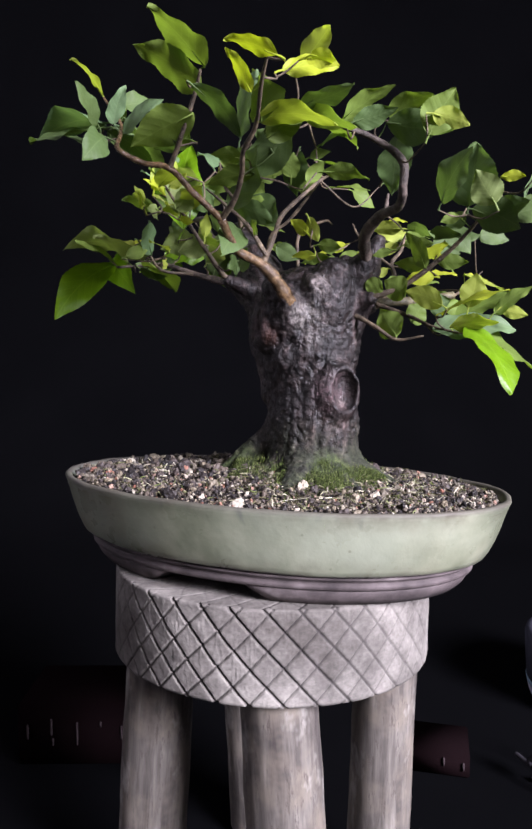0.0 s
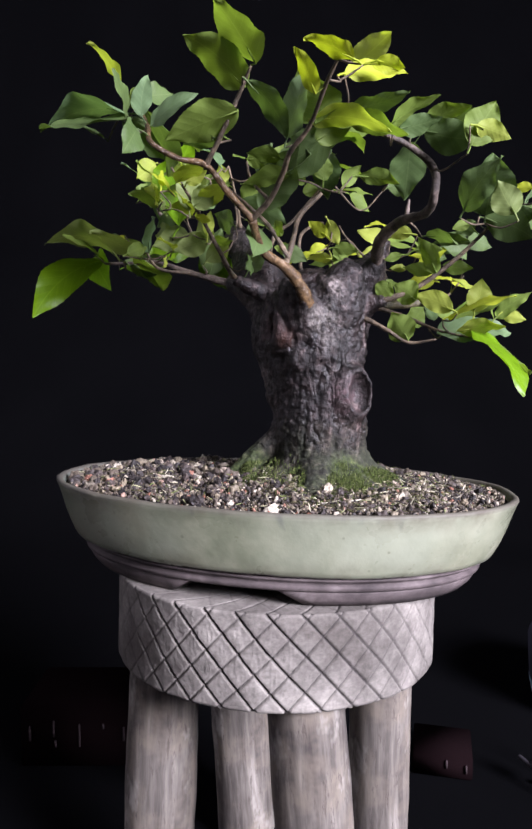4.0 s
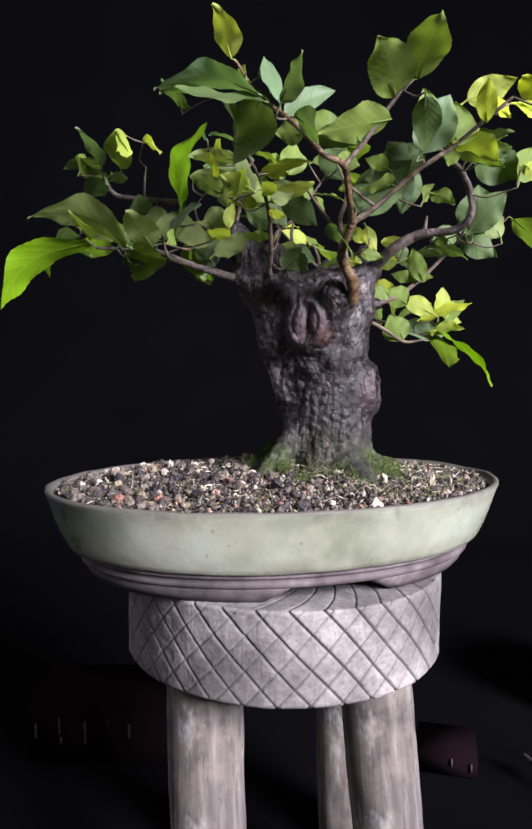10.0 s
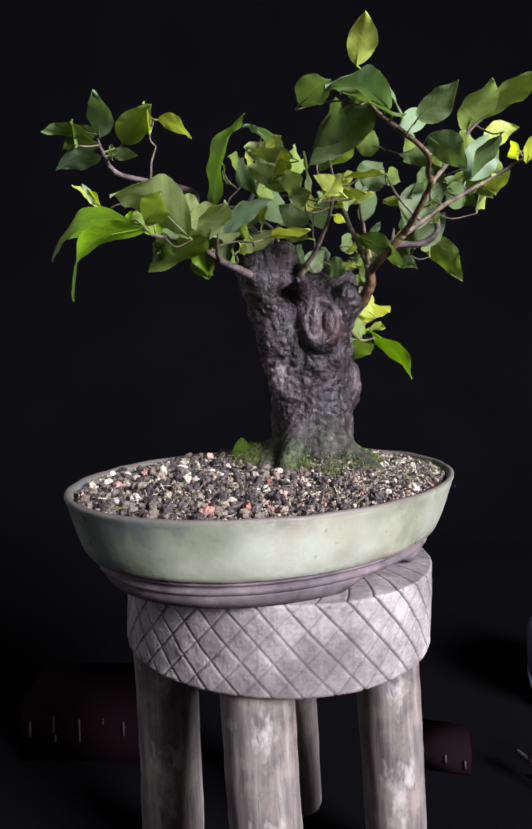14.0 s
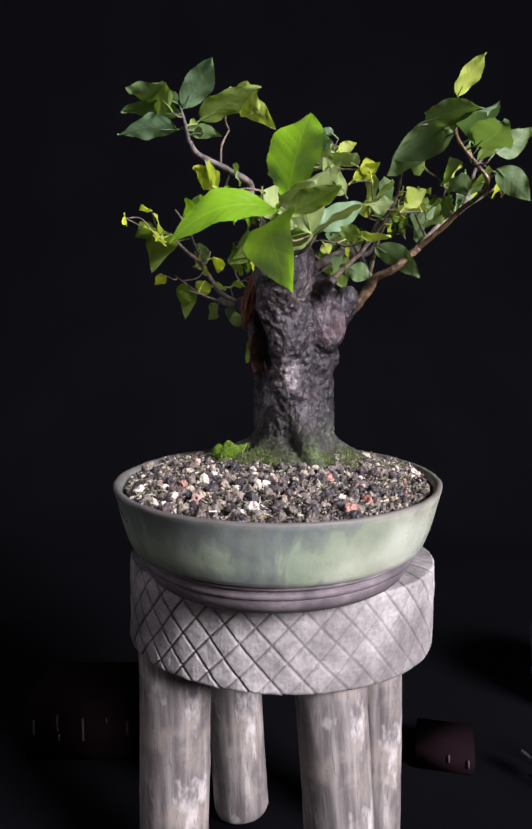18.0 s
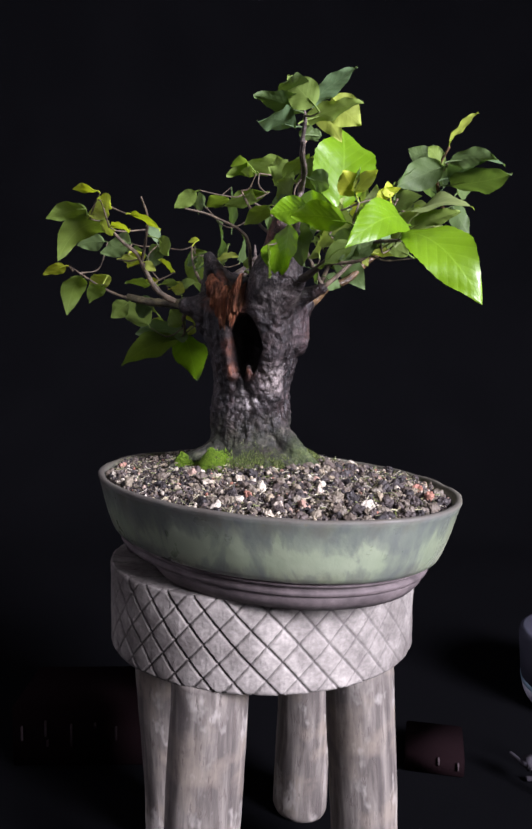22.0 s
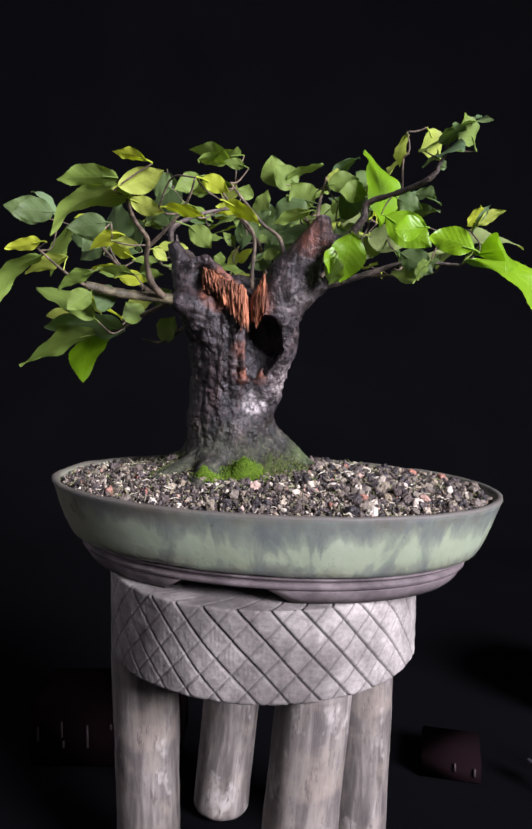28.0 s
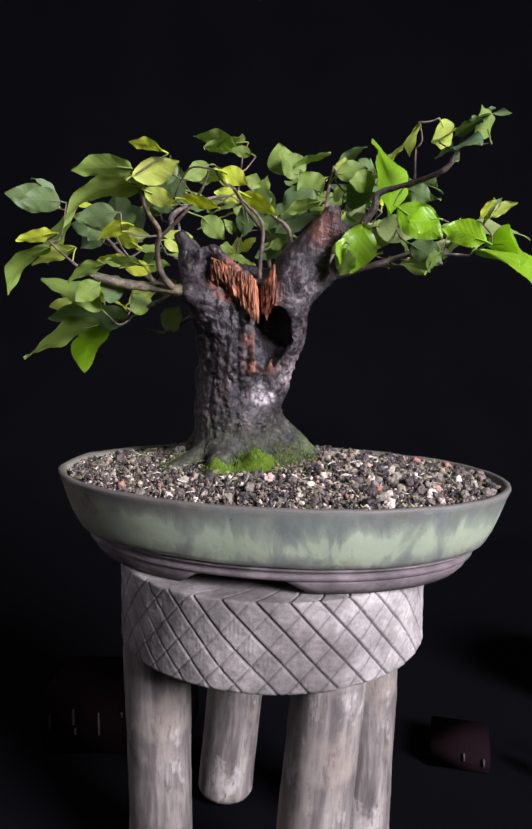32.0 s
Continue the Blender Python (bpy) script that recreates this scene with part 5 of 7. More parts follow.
shoot([(-0.0670, -0.0291, 0.2304), (-0.0735, -0.0296, 0.2344), (-0.0793, -0.0274, 0.2359)], [0.0009, 0.0009, 0.0006], TWIG)
shoot([(-0.0374, -0.0281, 0.2259), (-0.0369, -0.0283, 0.2327), (-0.0387, -0.0275, 0.2439)], [0.0009, 0.0009, 0.0006], TWIG)
shoot([(-0.1005, -0.0699, 0.2821), (-0.1047, -0.0651, 0.2773), (-0.1104, -0.0581, 0.2782)], [0.0009, 0.0009, 0.0006], TWIG)
shoot([(0.0216, -0.0300, 0.2692), (0.0225, -0.0204, 0.2737), (0.0218, -0.0196, 0.2819)], [0.0009, 0.0009, 0.0006], TWIG)
shoot([(-0.0471, -0.1259, 0.2800), (-0.0499, -0.1357, 0.2739), (-0.0509, -0.1417, 0.2745)], [0.0009, 0.0009, 0.0006], TWIG)
shoot([(-0.0760, 0.0463, 0.2170), (-0.0744, 0.0401, 0.2212), (-0.0747, 0.0309, 0.2284)], [0.0009, 0.0009, 0.0006], TWIG)
shoot([(-0.0747, 0.0309, 0.2284), (-0.0676, 0.0263, 0.2283), (-0.0615, 0.0214, 0.2300)], [0.0009, 0.0009, 0.0006], TWIG)
shoot([(-0.0615, 0.0214, 0.2300), (-0.0568, 0.0162, 0.2264), (-0.0478, 0.0123, 0.2247)], [0.0009, 0.0009, 0.0006], TWIG)
shoot([(-0.0478, 0.0123, 0.2247), (-0.0515, 0.0066, 0.2210), (-0.0533, 0.0021, 0.2212)], [0.0009, 0.0009, 0.0006], TWIG)
shoot([(-0.0583, -0.0148, 0.2609), (-0.0650, -0.0068, 0.2611), (-0.0706, -0.0019, 0.2657)], [0.0009, 0.0009, 0.0006], TWIG)
shoot([(-0.0706, -0.0019, 0.2657), (-0.0727, -0.0017, 0.2696), (-0.0745, -0.0034, 0.2739)], [0.0009, 0.0009, 0.0006], TWIG)
shoot([(-0.0793, -0.0274, 0.2359), (-0.0800, -0.0375, 0.2335), (-0.0868, -0.0402, 0.2309)], [0.0009, 0.0009, 0.0006], TWIG)
shoot([(-0.0868, -0.0402, 0.2309), (-0.0867, -0.0482, 0.2321), (-0.0851, -0.0566, 0.2331)], [0.0009, 0.0009, 0.0006], TWIG)
shoot([(-0.0667, 0.0627, 0.2499), (-0.0617, 0.0634, 0.2429), (-0.0597, 0.0612, 0.2376)], [0.0009, 0.0009, 0.0006], TWIG)
shoot([(-0.0793, -0.0274, 0.2359), (-0.0794, -0.0250, 0.2399), (-0.0855, -0.0215, 0.2475)], [0.0009, 0.0009, 0.0006], TWIG)
shoot([(-0.0855, -0.0215, 0.2475), (-0.0795, -0.0167, 0.2491), (-0.0754, -0.0106, 0.2475)], [0.0009, 0.0009, 0.0006], TWIG)
shoot([(0.0934, 0.0134, 0.1986), (0.0996, 0.0118, 0.2001), (0.1021, 0.0021, 0.2046)], [0.0009, 0.0009, 0.0006], TWIG)
shoot([(0.1021, 0.0021, 0.2046), (0.0972, -0.0018, 0.2078), (0.0933, -0.0062, 0.2111)], [0.0009, 0.0009, 0.0006], TWIG)
shoot([(0.0860, 0.0411, 0.2149), (0.0960, 0.0423, 0.2139), (0.1082, 0.0421, 0.2160)], [0.0009, 0.0009, 0.0006], TWIG)
shoot([(-0.0589, -0.1082, 0.2533), (-0.0515, -0.1017, 0.2573), (-0.0501, -0.0927, 0.2603)], [0.0009, 0.0009, 0.0006], TWIG)
shoot([(-0.0368, 0.0052, 0.2659), (-0.0308, -0.0008, 0.2627), (-0.0225, -0.0032, 0.2652)], [0.0009, 0.0009, 0.0006], TWIG)
shoot([(-0.0225, -0.0032, 0.2652), (-0.0168, -0.0030, 0.2666), (-0.0082, -0.0031, 0.2675)], [0.0009, 0.0009, 0.0006], TWIG)
shoot([(0.0990, -0.0003, 0.2066), (0.1038, -0.0070, 0.2043), (0.1081, -0.0157, 0.1993)], [0.0009, 0.0009, 0.0006], TWIG)
shoot([(0.1065, -0.0814, 0.2267), (0.0978, -0.0838, 0.2252), (0.0882, -0.0868, 0.2278)], [0.0009, 0.0009, 0.0006], TWIG)
shoot([(0.1186, -0.0465, 0.1684), (0.1233, -0.0432, 0.1646), (0.1345, -0.0429, 0.1707)], [0.0009, 0.0009, 0.0006], TWIG)
shoot([(-0.0154, -0.0970, 0.2409), (-0.0049, -0.0937, 0.2403), (0.0030, -0.0904, 0.2384)], [0.0009, 0.0009, 0.0006], TWIG)
shoot([(0.0030, -0.0904, 0.2384), (0.0061, -0.0970, 0.2355), (0.0094, -0.1013, 0.2339)], [0.0009, 0.0009, 0.0006], TWIG)
shoot([(0.0094, -0.1013, 0.2339), (0.0123, -0.1014, 0.2376), (0.0169, -0.1009, 0.2434)], [0.0009, 0.0009, 0.0006], TWIG)
shoot([(0.1065, -0.0814, 0.2267), (0.1124, -0.0903, 0.2228), (0.1189, -0.0985, 0.2254)], [0.0009, 0.0009, 0.0006], TWIG)
shoot([(0.1082, 0.0421, 0.2160), (0.1079, 0.0302, 0.2209), (0.1083, 0.0270, 0.2297)], [0.0009, 0.0009, 0.0006], TWIG)
shoot([(-0.0615, 0.0214, 0.2300), (-0.0653, 0.0199, 0.2388), (-0.0643, 0.0138, 0.2456)], [0.0009, 0.0009, 0.0006], TWIG)
shoot([(-0.0643, 0.0138, 0.2456), (-0.0674, 0.0191, 0.2498), (-0.0640, 0.0239, 0.2570)], [0.0009, 0.0009, 0.0006], TWIG)
shoot([(0.0030, -0.0904, 0.2384), (0.0032, -0.0884, 0.2470), (0.0078, -0.0886, 0.2609)], [0.0009, 0.0009, 0.0006], TWIG)
shoot([(-0.0803, 0.0092, 0.2118), (-0.0818, 0.0002, 0.2107), (-0.0760, -0.0077, 0.2135)], [0.0009, 0.0009, 0.0006], TWIG)
shoot([(0.0591, -0.0754, 0.2275), (0.0661, -0.0736, 0.2232), (0.0726, -0.0673, 0.2195)], [0.0009, 0.0009, 0.0006], TWIG)
shoot([(0.0031, -0.1293, 0.2661), (0.0044, -0.1322, 0.2722), (0.0027, -0.1303, 0.2844)], [0.0009, 0.0009, 0.0006], TWIG)
shoot([(-0.0972, 0.0544, 0.2116), (-0.1030, 0.0545, 0.2241), (-0.1086, 0.0570, 0.2326)], [0.0009, 0.0009, 0.0006], TWIG)
shoot([(0.0498, -0.0262, 0.1978), (0.0434, -0.0264, 0.2005), (0.0361, -0.0222, 0.2100)], [0.0009, 0.0009, 0.0006], TWIG)
shoot([(0.0497, -0.1102, 0.2692), (0.0592, -0.1030, 0.2716), (0.0689, -0.1061, 0.2784)], [0.0009, 0.0009, 0.0006], TWIG)
shoot([(0.1021, 0.0021, 0.2046), (0.1076, 0.0046, 0.2118), (0.1125, 0.0046, 0.2231)], [0.0009, 0.0009, 0.0006], TWIG)
shoot([(0.1125, 0.0046, 0.2231), (0.1149, -0.0022, 0.2291), (0.1096, -0.0073, 0.2354)], [0.0009, 0.0009, 0.0006], TWIG)
shoot([(0.0364, -0.1064, 0.2642), (0.0332, -0.1164, 0.2568), (0.0292, -0.1292, 0.2588)], [0.0009, 0.0009, 0.0006], TWIG)
shoot([(-0.0818, 0.0002, 0.2107), (-0.0909, -0.0036, 0.2074), (-0.1088, -0.0069, 0.2079)], [0.0009, 0.0009, 0.0006], TWIG)
shoot([(-0.0501, -0.0927, 0.2603), (-0.0581, -0.0856, 0.2622), (-0.0613, -0.0748, 0.2653)], [0.0009, 0.0009, 0.0006], TWIG)
shoot([(0.1351, 0.0272, 0.1960), (0.1279, 0.0393, 0.1977), (0.1156, 0.0475, 0.1972)], [0.0009, 0.0009, 0.0006], TWIG)
shoot([(0.0314, 0.0023, 0.2614), (0.0417, 0.0104, 0.2633), (0.0484, 0.0183, 0.2650)], [0.0009, 0.0009, 0.0006], TWIG)
shoot([(0.1053, 0.0716, 0.2405), (0.0960, 0.0764, 0.2472), (0.0837, 0.0818, 0.2543)], [0.0009, 0.0009, 0.0006], TWIG)
shoot([(-0.0424, 0.0331, 0.2239), (-0.0356, 0.0424, 0.2163), (-0.0345, 0.0507, 0.2139)], [0.0009, 0.0009, 0.0006], TWIG)
shoot([(0.0677, 0.0531, 0.2326), (0.0758, 0.0700, 0.2292), (0.0801, 0.0769, 0.2312)], [0.0009, 0.0009, 0.0006], TWIG)
shoot([(-0.1104, -0.0581, 0.2782), (-0.1141, -0.0459, 0.2766), (-0.1174, -0.0329, 0.2729)], [0.0009, 0.0009, 0.0006], TWIG)
shoot([(-0.1072, 0.0563, 0.2305), (-0.1148, 0.0694, 0.2289), (-0.1125, 0.0805, 0.2252)], [0.0009, 0.0009, 0.0006], TWIG)
shoot([(-0.1125, 0.0805, 0.2252), (-0.1141, 0.0874, 0.2182), (-0.1133, 0.0897, 0.2121)], [0.0009, 0.0009, 0.0006], TWIG)
shoot([(0.0361, -0.0222, 0.2100), (0.0264, -0.0329, 0.2050), (0.0197, -0.0448, 0.2132)], [0.0009, 0.0009, 0.0006], TWIG)
shoot([(0.0197, -0.0448, 0.2132), (0.0178, -0.0487, 0.2122), (0.0175, -0.0575, 0.2159)], [0.0009, 0.0009, 0.0006], TWIG)
shoot([(0.0175, -0.0575, 0.2159), (0.0183, -0.0565, 0.2237), (0.0142, -0.0554, 0.2310)], [0.0009, 0.0009, 0.0006], TWIG)
shoot([(0.0218, -0.0196, 0.2819), (0.0173, -0.0390, 0.2853), (0.0127, -0.0455, 0.2966)], [0.0009, 0.0009, 0.0006], TWIG)
shoot([(0.1282, -0.0689, 0.2436), (0.1362, -0.0832, 0.2399), (0.1430, -0.0908, 0.2487)], [0.0009, 0.0009, 0.0006], TWIG)
shoot([(0.0965, -0.0222, 0.1685), (0.1083, -0.0151, 0.1605), (0.1178, -0.0041, 0.1676)], [0.0009, 0.0009, 0.0006], TWIG)
shoot([(0.0634, -0.1037, 0.2500), (0.0642, -0.1155, 0.2463), (0.0691, -0.1326, 0.2503)], [0.0009, 0.0009, 0.0006], TWIG)
shoot([(0.0691, -0.1326, 0.2503), (0.0700, -0.1325, 0.2558), (0.0681, -0.1368, 0.2636)], [0.0009, 0.0009, 0.0006], TWIG)
shoot([(0.1282, -0.0689, 0.2436), (0.1350, -0.0622, 0.2403), (0.1487, -0.0475, 0.2421)], [0.0009, 0.0009, 0.0006], TWIG)
shoot([(0.1487, -0.0475, 0.2421), (0.1528, -0.0319, 0.2403), (0.1517, -0.0178, 0.2401)], [0.0009, 0.0009, 0.0006], TWIG)
shoot([(-0.1125, 0.0805, 0.2252), (-0.0998, 0.0813, 0.2222), (-0.0844, 0.0802, 0.2272)], [0.0009, 0.0009, 0.0006], TWIG)
shoot([(0.1503, 0.0414, 0.2083), (0.1447, 0.0264, 0.2135), (0.1413, 0.0203, 0.2350)], [0.001, 0.0009, 0.0006], TWIG)
shoot([(0.0240, -0.0320, 0.2575), (0.0480, -0.0191, 0.2443), (0.0661, -0.0116, 0.2599)], [0.0011, 0.0009, 0.0006], TWIG)
shoot([(0.0801, 0.0769, 0.2312), (0.0731, 0.0907, 0.2449), (0.0609, 0.1052, 0.2425)], [0.0011, 0.0009, 0.0006], TWIG)
shoot([(0.0609, 0.1052, 0.2425), (0.0558, 0.0982, 0.2381), (0.0465, 0.0942, 0.2338)], [0.0009, 0.0009, 0.0006], TWIG)
shoot([(0.0661, -0.0116, 0.2599), (0.0697, -0.0335, 0.2734), (0.0702, -0.0494, 0.2844)], [0.0013, 0.0009, 0.0006], TWIG)

# ---- torn red wood in the split ----


for k, (first, last, fall_first, fall_last) in enumerate((
    ((0.0480, 0.0015, 0.2065), (0.0330, 0.0120, 0.1990), (0.0, 0.0075, -0.0140), (0.0, 0.0080, -0.0175)),
    ((0.0385, 0.0085, 0.2010), (0.0195, 0.0205, 0.1920), (0.0, 0.0075, -0.0165), (0.0004, 0.0055, -0.0250)),
    ((0.0290, 0.0150, 0.1930), (0.0190, 0.0215, 0.1870), (0.0, 0.0055, -0.0190), (-0.0008, 0.0040, -0.0235)),
    ((0.0170, 0.0225, 0.1850), (0.0065, 0.0200, 0.2030), (-0.0006, 0.0030, -0.0210), (0.0016, 0.0065, -0.0235)),
    ((0.0140, 0.0215, 0.1830), (0.0050, 0.0180, 0.1950), (-0.0006, 0.0030, -0.0170), (0.0010, 0.0050, -0.0190)),
)):
    part("torn_wood", torn_sheet_mesh(first, last, fall_first, fall_last, 1.7 + 3.1 * k), RED, tree, "torn red-brown wood with ragged fibres")

# ---- leaves: foot, tip, width, upper side, tone, curl ----
leaf((-0.0497, -0.1208, 0.2664), (-0.0859, -0.1013, 0.2542), 0.0232, (0.15, 0.71, 0.69), 'm', 0.00, (-0.0522, -0.1172, 0.2681))
leaf((-0.0110, -0.1251, 0.2632), (-0.0193, -0.1199, 0.2903), 0.0212, (0.71, 0.70, 0.08), 'm', 0.00, (-0.0122, -0.1275, 0.2554))
leaf((-0.0141, -0.1387, 0.2565), (-0.0158, -0.1376, 0.2796), 0.0269, (0.69, 0.73, 0.02), 'm', 0.00, (-0.0127, -0.1370, 0.2585))
leaf((0.0082, -0.1634, 0.2788), (0.0195, -0.1705, 0.2738), 0.0083, (0.61, 0.69, 0.38), 'y', 0.00, (0.0035, -0.1594, 0.2783))
leaf((0.0059, -0.1332, 0.2672), (0.0306, -0.1489, 0.2718), 0.0160, (0.03, 0.32, 0.95), 'd', 0.00, (0.0030, -0.1313, 0.2657))
leaf((0.0046, -0.1239, 0.2668), (0.0332, -0.1421, 0.2543), 0.0195, (0.49, 0.19, 0.85), 'm', 0.00, (0.0019, -0.1222, 0.2670))
leaf((0.0527, -0.1121, 0.2672), (0.0783, -0.1284, 0.2598), 0.0205, (0.57, 0.76, 0.31), 'd', 0.00, (0.0487, -0.1061, 0.2599))
leaf((0.0526, -0.1120, 0.2711), (0.0741, -0.1257, 0.2777), 0.0142, (0.12, 0.58, 0.81), 'm', 0.00, (0.0497, -0.1102, 0.2692))
leaf((0.0700, -0.0493, 0.2819), (0.0677, -0.0478, 0.2455), 0.0262, (-0.66, -0.75, 0.01), 'd', 0.00, (0.0702, -0.0494, 0.2844))
leaf((0.0021, -0.1082, 0.2638), (-0.0293, -0.0882, 0.2449), 0.0248, (0.45, 0.88, 0.18), 'd', 0.00, (0.0048, -0.1098, 0.2644))
leaf((0.0077, -0.0885, 0.2584), (0.0070, -0.0881, 0.2329), 0.0182, (-0.63, -0.77, 0.00), 'd', 0.00, (0.0078, -0.0886, 0.2609))
leaf((-0.0071, -0.1018, 0.2531), (-0.0173, -0.0954, 0.2673), 0.0189, (0.69, 0.71, 0.17), 'd', 0.00, (-0.0241, -0.1089, 0.2390))
leaf((0.1068, -0.0816, 0.2312), (0.1099, -0.0836, 0.2674), 0.0349, (-0.73, -0.68, 0.03), 'd', 0.00, (0.1065, -0.0814, 0.2267))
leaf((0.1121, -0.0700, 0.2328), (0.1365, -0.0855, 0.2189), 0.0233, (0.61, 0.75, 0.24), 'd', 0.00, (0.1094, -0.0683, 0.2333))
leaf((0.1205, -0.0672, 0.2305), (0.1430, -0.0814, 0.2361), 0.0158, (0.51, 0.85, 0.11), 'd', 0.00, (0.1214, -0.0616, 0.2314))
leaf((0.1106, -0.0554, 0.2204), (0.0906, -0.0427, 0.2209), 0.0128, (0.31, 0.46, 0.83), 'd', 0.00, (0.1114, -0.0547, 0.2187))
leaf((0.1121, -0.0582, 0.2328), (0.1016, -0.0515, 0.2255), 0.0110, (0.52, 0.85, 0.02), 'd', 0.00, (0.1186, -0.0597, 0.2278))
leaf((-0.0190, -0.1581, 0.2634), (-0.0309, -0.1646, 0.2808), 0.0114, (0.61, 0.51, 0.61), 'y', 0.00, (-0.0142, -0.1566, 0.2678))
leaf((-0.0071, -0.1785, 0.2717), (-0.0307, -0.1817, 0.2767), 0.0137, (0.17, 0.23, 0.96), 'y', 0.00, (-0.0037, -0.1781, 0.2700))
leaf((-0.0047, -0.1545, 0.2753), (0.0228, -0.1500, 0.2796), 0.0146, (0.10, -0.93, 0.35), 'y', 0.00, (-0.0081, -0.1551, 0.2737))
leaf((0.0064, -0.1609, 0.2781), (0.0214, -0.1686, 0.2719), 0.0100, (-0.29, -0.88, 0.38), 'y', 0.00, (0.0035, -0.1594, 0.2783))
leaf((-0.1096, -0.0633, 0.2954), (-0.1275, -0.0692, 0.3142), 0.0171, (0.70, 0.12, 0.70), 'l', 0.00, (-0.1085, -0.0660, 0.2937))
leaf((-0.0430, -0.1320, 0.2852), (-0.0676, -0.1603, 0.3001), 0.0242, (0.32, 0.21, 0.92), 'm', 0.00, (-0.0451, -0.1307, 0.2850))
leaf((-0.0464, -0.1216, 0.2777), (-0.0787, -0.1326, 0.2954), 0.0262, (0.32, 0.43, 0.84), 'm', 0.00, (-0.0481, -0.1236, 0.2775))
leaf((-0.1050, -0.0800, 0.2744), (-0.1511, -0.0537, 0.2720), 0.0298, (0.01, 0.11, 0.99), 'b', 0.10, (-0.0966, -0.0767, 0.2736))
leaf((-0.0978, -0.0868, 0.2708), (-0.0942, -0.0715, 0.2989), 0.0129, (-0.20, -0.85, 0.49), 'b', 0.00, (-0.0948, -0.0842, 0.2674))
leaf((-0.0924, -0.0847, 0.2672), (-0.0684, -0.0988, 0.2814), 0.0138, (-0.58, -0.79, 0.19), 'b', 0.00, (-0.0948, -0.0842, 0.2674))
leaf((-0.0485, -0.1402, 0.2735), (-0.0250, -0.1251, 0.2533), 0.0166, (0.40, 0.44, 0.80), 'd', 0.00, (-0.0509, -0.1417, 0.2745))
leaf((-0.0702, 0.0279, 0.2356), (-0.0641, 0.0109, 0.2911), 0.0397, (-0.60, 0.75, 0.29), 'v', 0.05, (-0.0747, 0.0309, 0.2284))
leaf((-0.1246, 0.0508, 0.2131), (-0.1757, 0.0655, 0.1703), 0.0301, (-0.26, 0.77, 0.58), 'v', 0.32, (-0.1226, 0.0464, 0.2100))
leaf((-0.1298, 0.0554, 0.2163), (-0.1204, 0.1098, 0.1973), 0.0234, (-0.76, 0.33, 0.56), 'v', 0.25, (-0.1303, 0.0522, 0.2165))
leaf((-0.0956, -0.0717, 0.2803), (-0.0808, -0.0336, 0.2539), 0.0272, (0.71, 0.20, 0.68), 'd', 0.10, (-0.0979, -0.0711, 0.2782))
leaf((-0.1041, -0.0819, 0.2709), (-0.1539, -0.0620, 0.2679), 0.0279, (-0.23, -0.45, 0.86), 'd', 0.00, (-0.0957, -0.0804, 0.2705))
leaf((0.1177, -0.0457, 0.1654), (0.1353, -0.0865, 0.1233), 0.0318, (0.41, -0.56, 0.72), 'v', 0.15, (0.1186, -0.0428, 0.1602))
leaf((0.0152, -0.0560, 0.2190), (0.0049, -0.0495, 0.2287), 0.0097, (0.62, 0.77, 0.15), 'y', 0.00, (0.0175, -0.0575, 0.2159))
leaf((0.0155, -0.0562, 0.2288), (0.0220, -0.0603, 0.2132), 0.0104, (0.65, 0.75, 0.07), 'l', 0.00, (0.0142, -0.0554, 0.2310))
leaf((0.0227, -0.0467, 0.2137), (0.0365, -0.0554, 0.2111), 0.0092, (0.55, 0.82, 0.16), 'm', 0.00, (0.0197, -0.0448, 0.2132))
leaf((0.0211, -0.0489, 0.2066), (0.0068, -0.0398, 0.2071), 0.0092, (0.33, 0.48, 0.81), 'l', 0.00, (0.0206, -0.0433, 0.2122))
leaf((-0.0324, -0.0721, 0.2420), (-0.0172, -0.0818, 0.2415), 0.0098, (0.27, 0.37, 0.89), 'l', 0.00, (-0.0334, -0.0752, 0.2402))
leaf((-0.0376, -0.0738, 0.2564), (-0.0250, -0.0818, 0.2550), 0.0127, (0.54, 0.80, 0.27), 'm', 0.00, (-0.0381, -0.0748, 0.2547))
leaf((0.0036, -0.0073, 0.2168), (-0.0070, -0.0005, 0.2203), 0.0096, (0.56, 0.81, 0.14), 'm', 0.00, (0.0065, -0.0091, 0.2149))
leaf((-0.1112, 0.0296, 0.2106), (-0.1648, 0.0508, 0.2229), 0.0318, (0.34, 0.35, 0.87), 'g', 0.20, (-0.1080, 0.0284, 0.2088))
leaf((-0.0985, 0.0215, 0.2107), (-0.1307, 0.0020, 0.2244), 0.0217, (0.17, 0.36, 0.92), 'g', 0.00, (-0.0912, 0.0180, 0.2131))
leaf((-0.1005, 0.0228, 0.2130), (-0.0800, 0.0672, 0.1948), 0.0282, (0.39, 0.19, 0.90), 'm', 0.00, (-0.0925, 0.0173, 0.2147))
leaf((-0.0643, 0.0232, 0.2302), (-0.0895, 0.0392, 0.2230), 0.0206, (0.48, 0.85, 0.20), 'g', 0.00, (-0.0615, 0.0214, 0.2300))
leaf((-0.0507, 0.0141, 0.2251), (-0.0740, 0.0289, 0.2196), 0.0190, (0.50, 0.85, 0.18), 'g', 0.00, (-0.0478, 0.0123, 0.2247))
leaf((-0.0484, 0.0290, 0.2024), (-0.0410, 0.0243, 0.2364), 0.0231, (0.42, 0.91, 0.04), 'd', 0.00, (-0.0530, 0.0222, 0.2008))
leaf((-0.0339, 0.0497, 0.2116), (-0.0308, 0.0444, 0.1941), 0.0190, (-0.83, -0.56, 0.02), 'm', 0.00, (-0.0345, 0.0507, 0.2139))
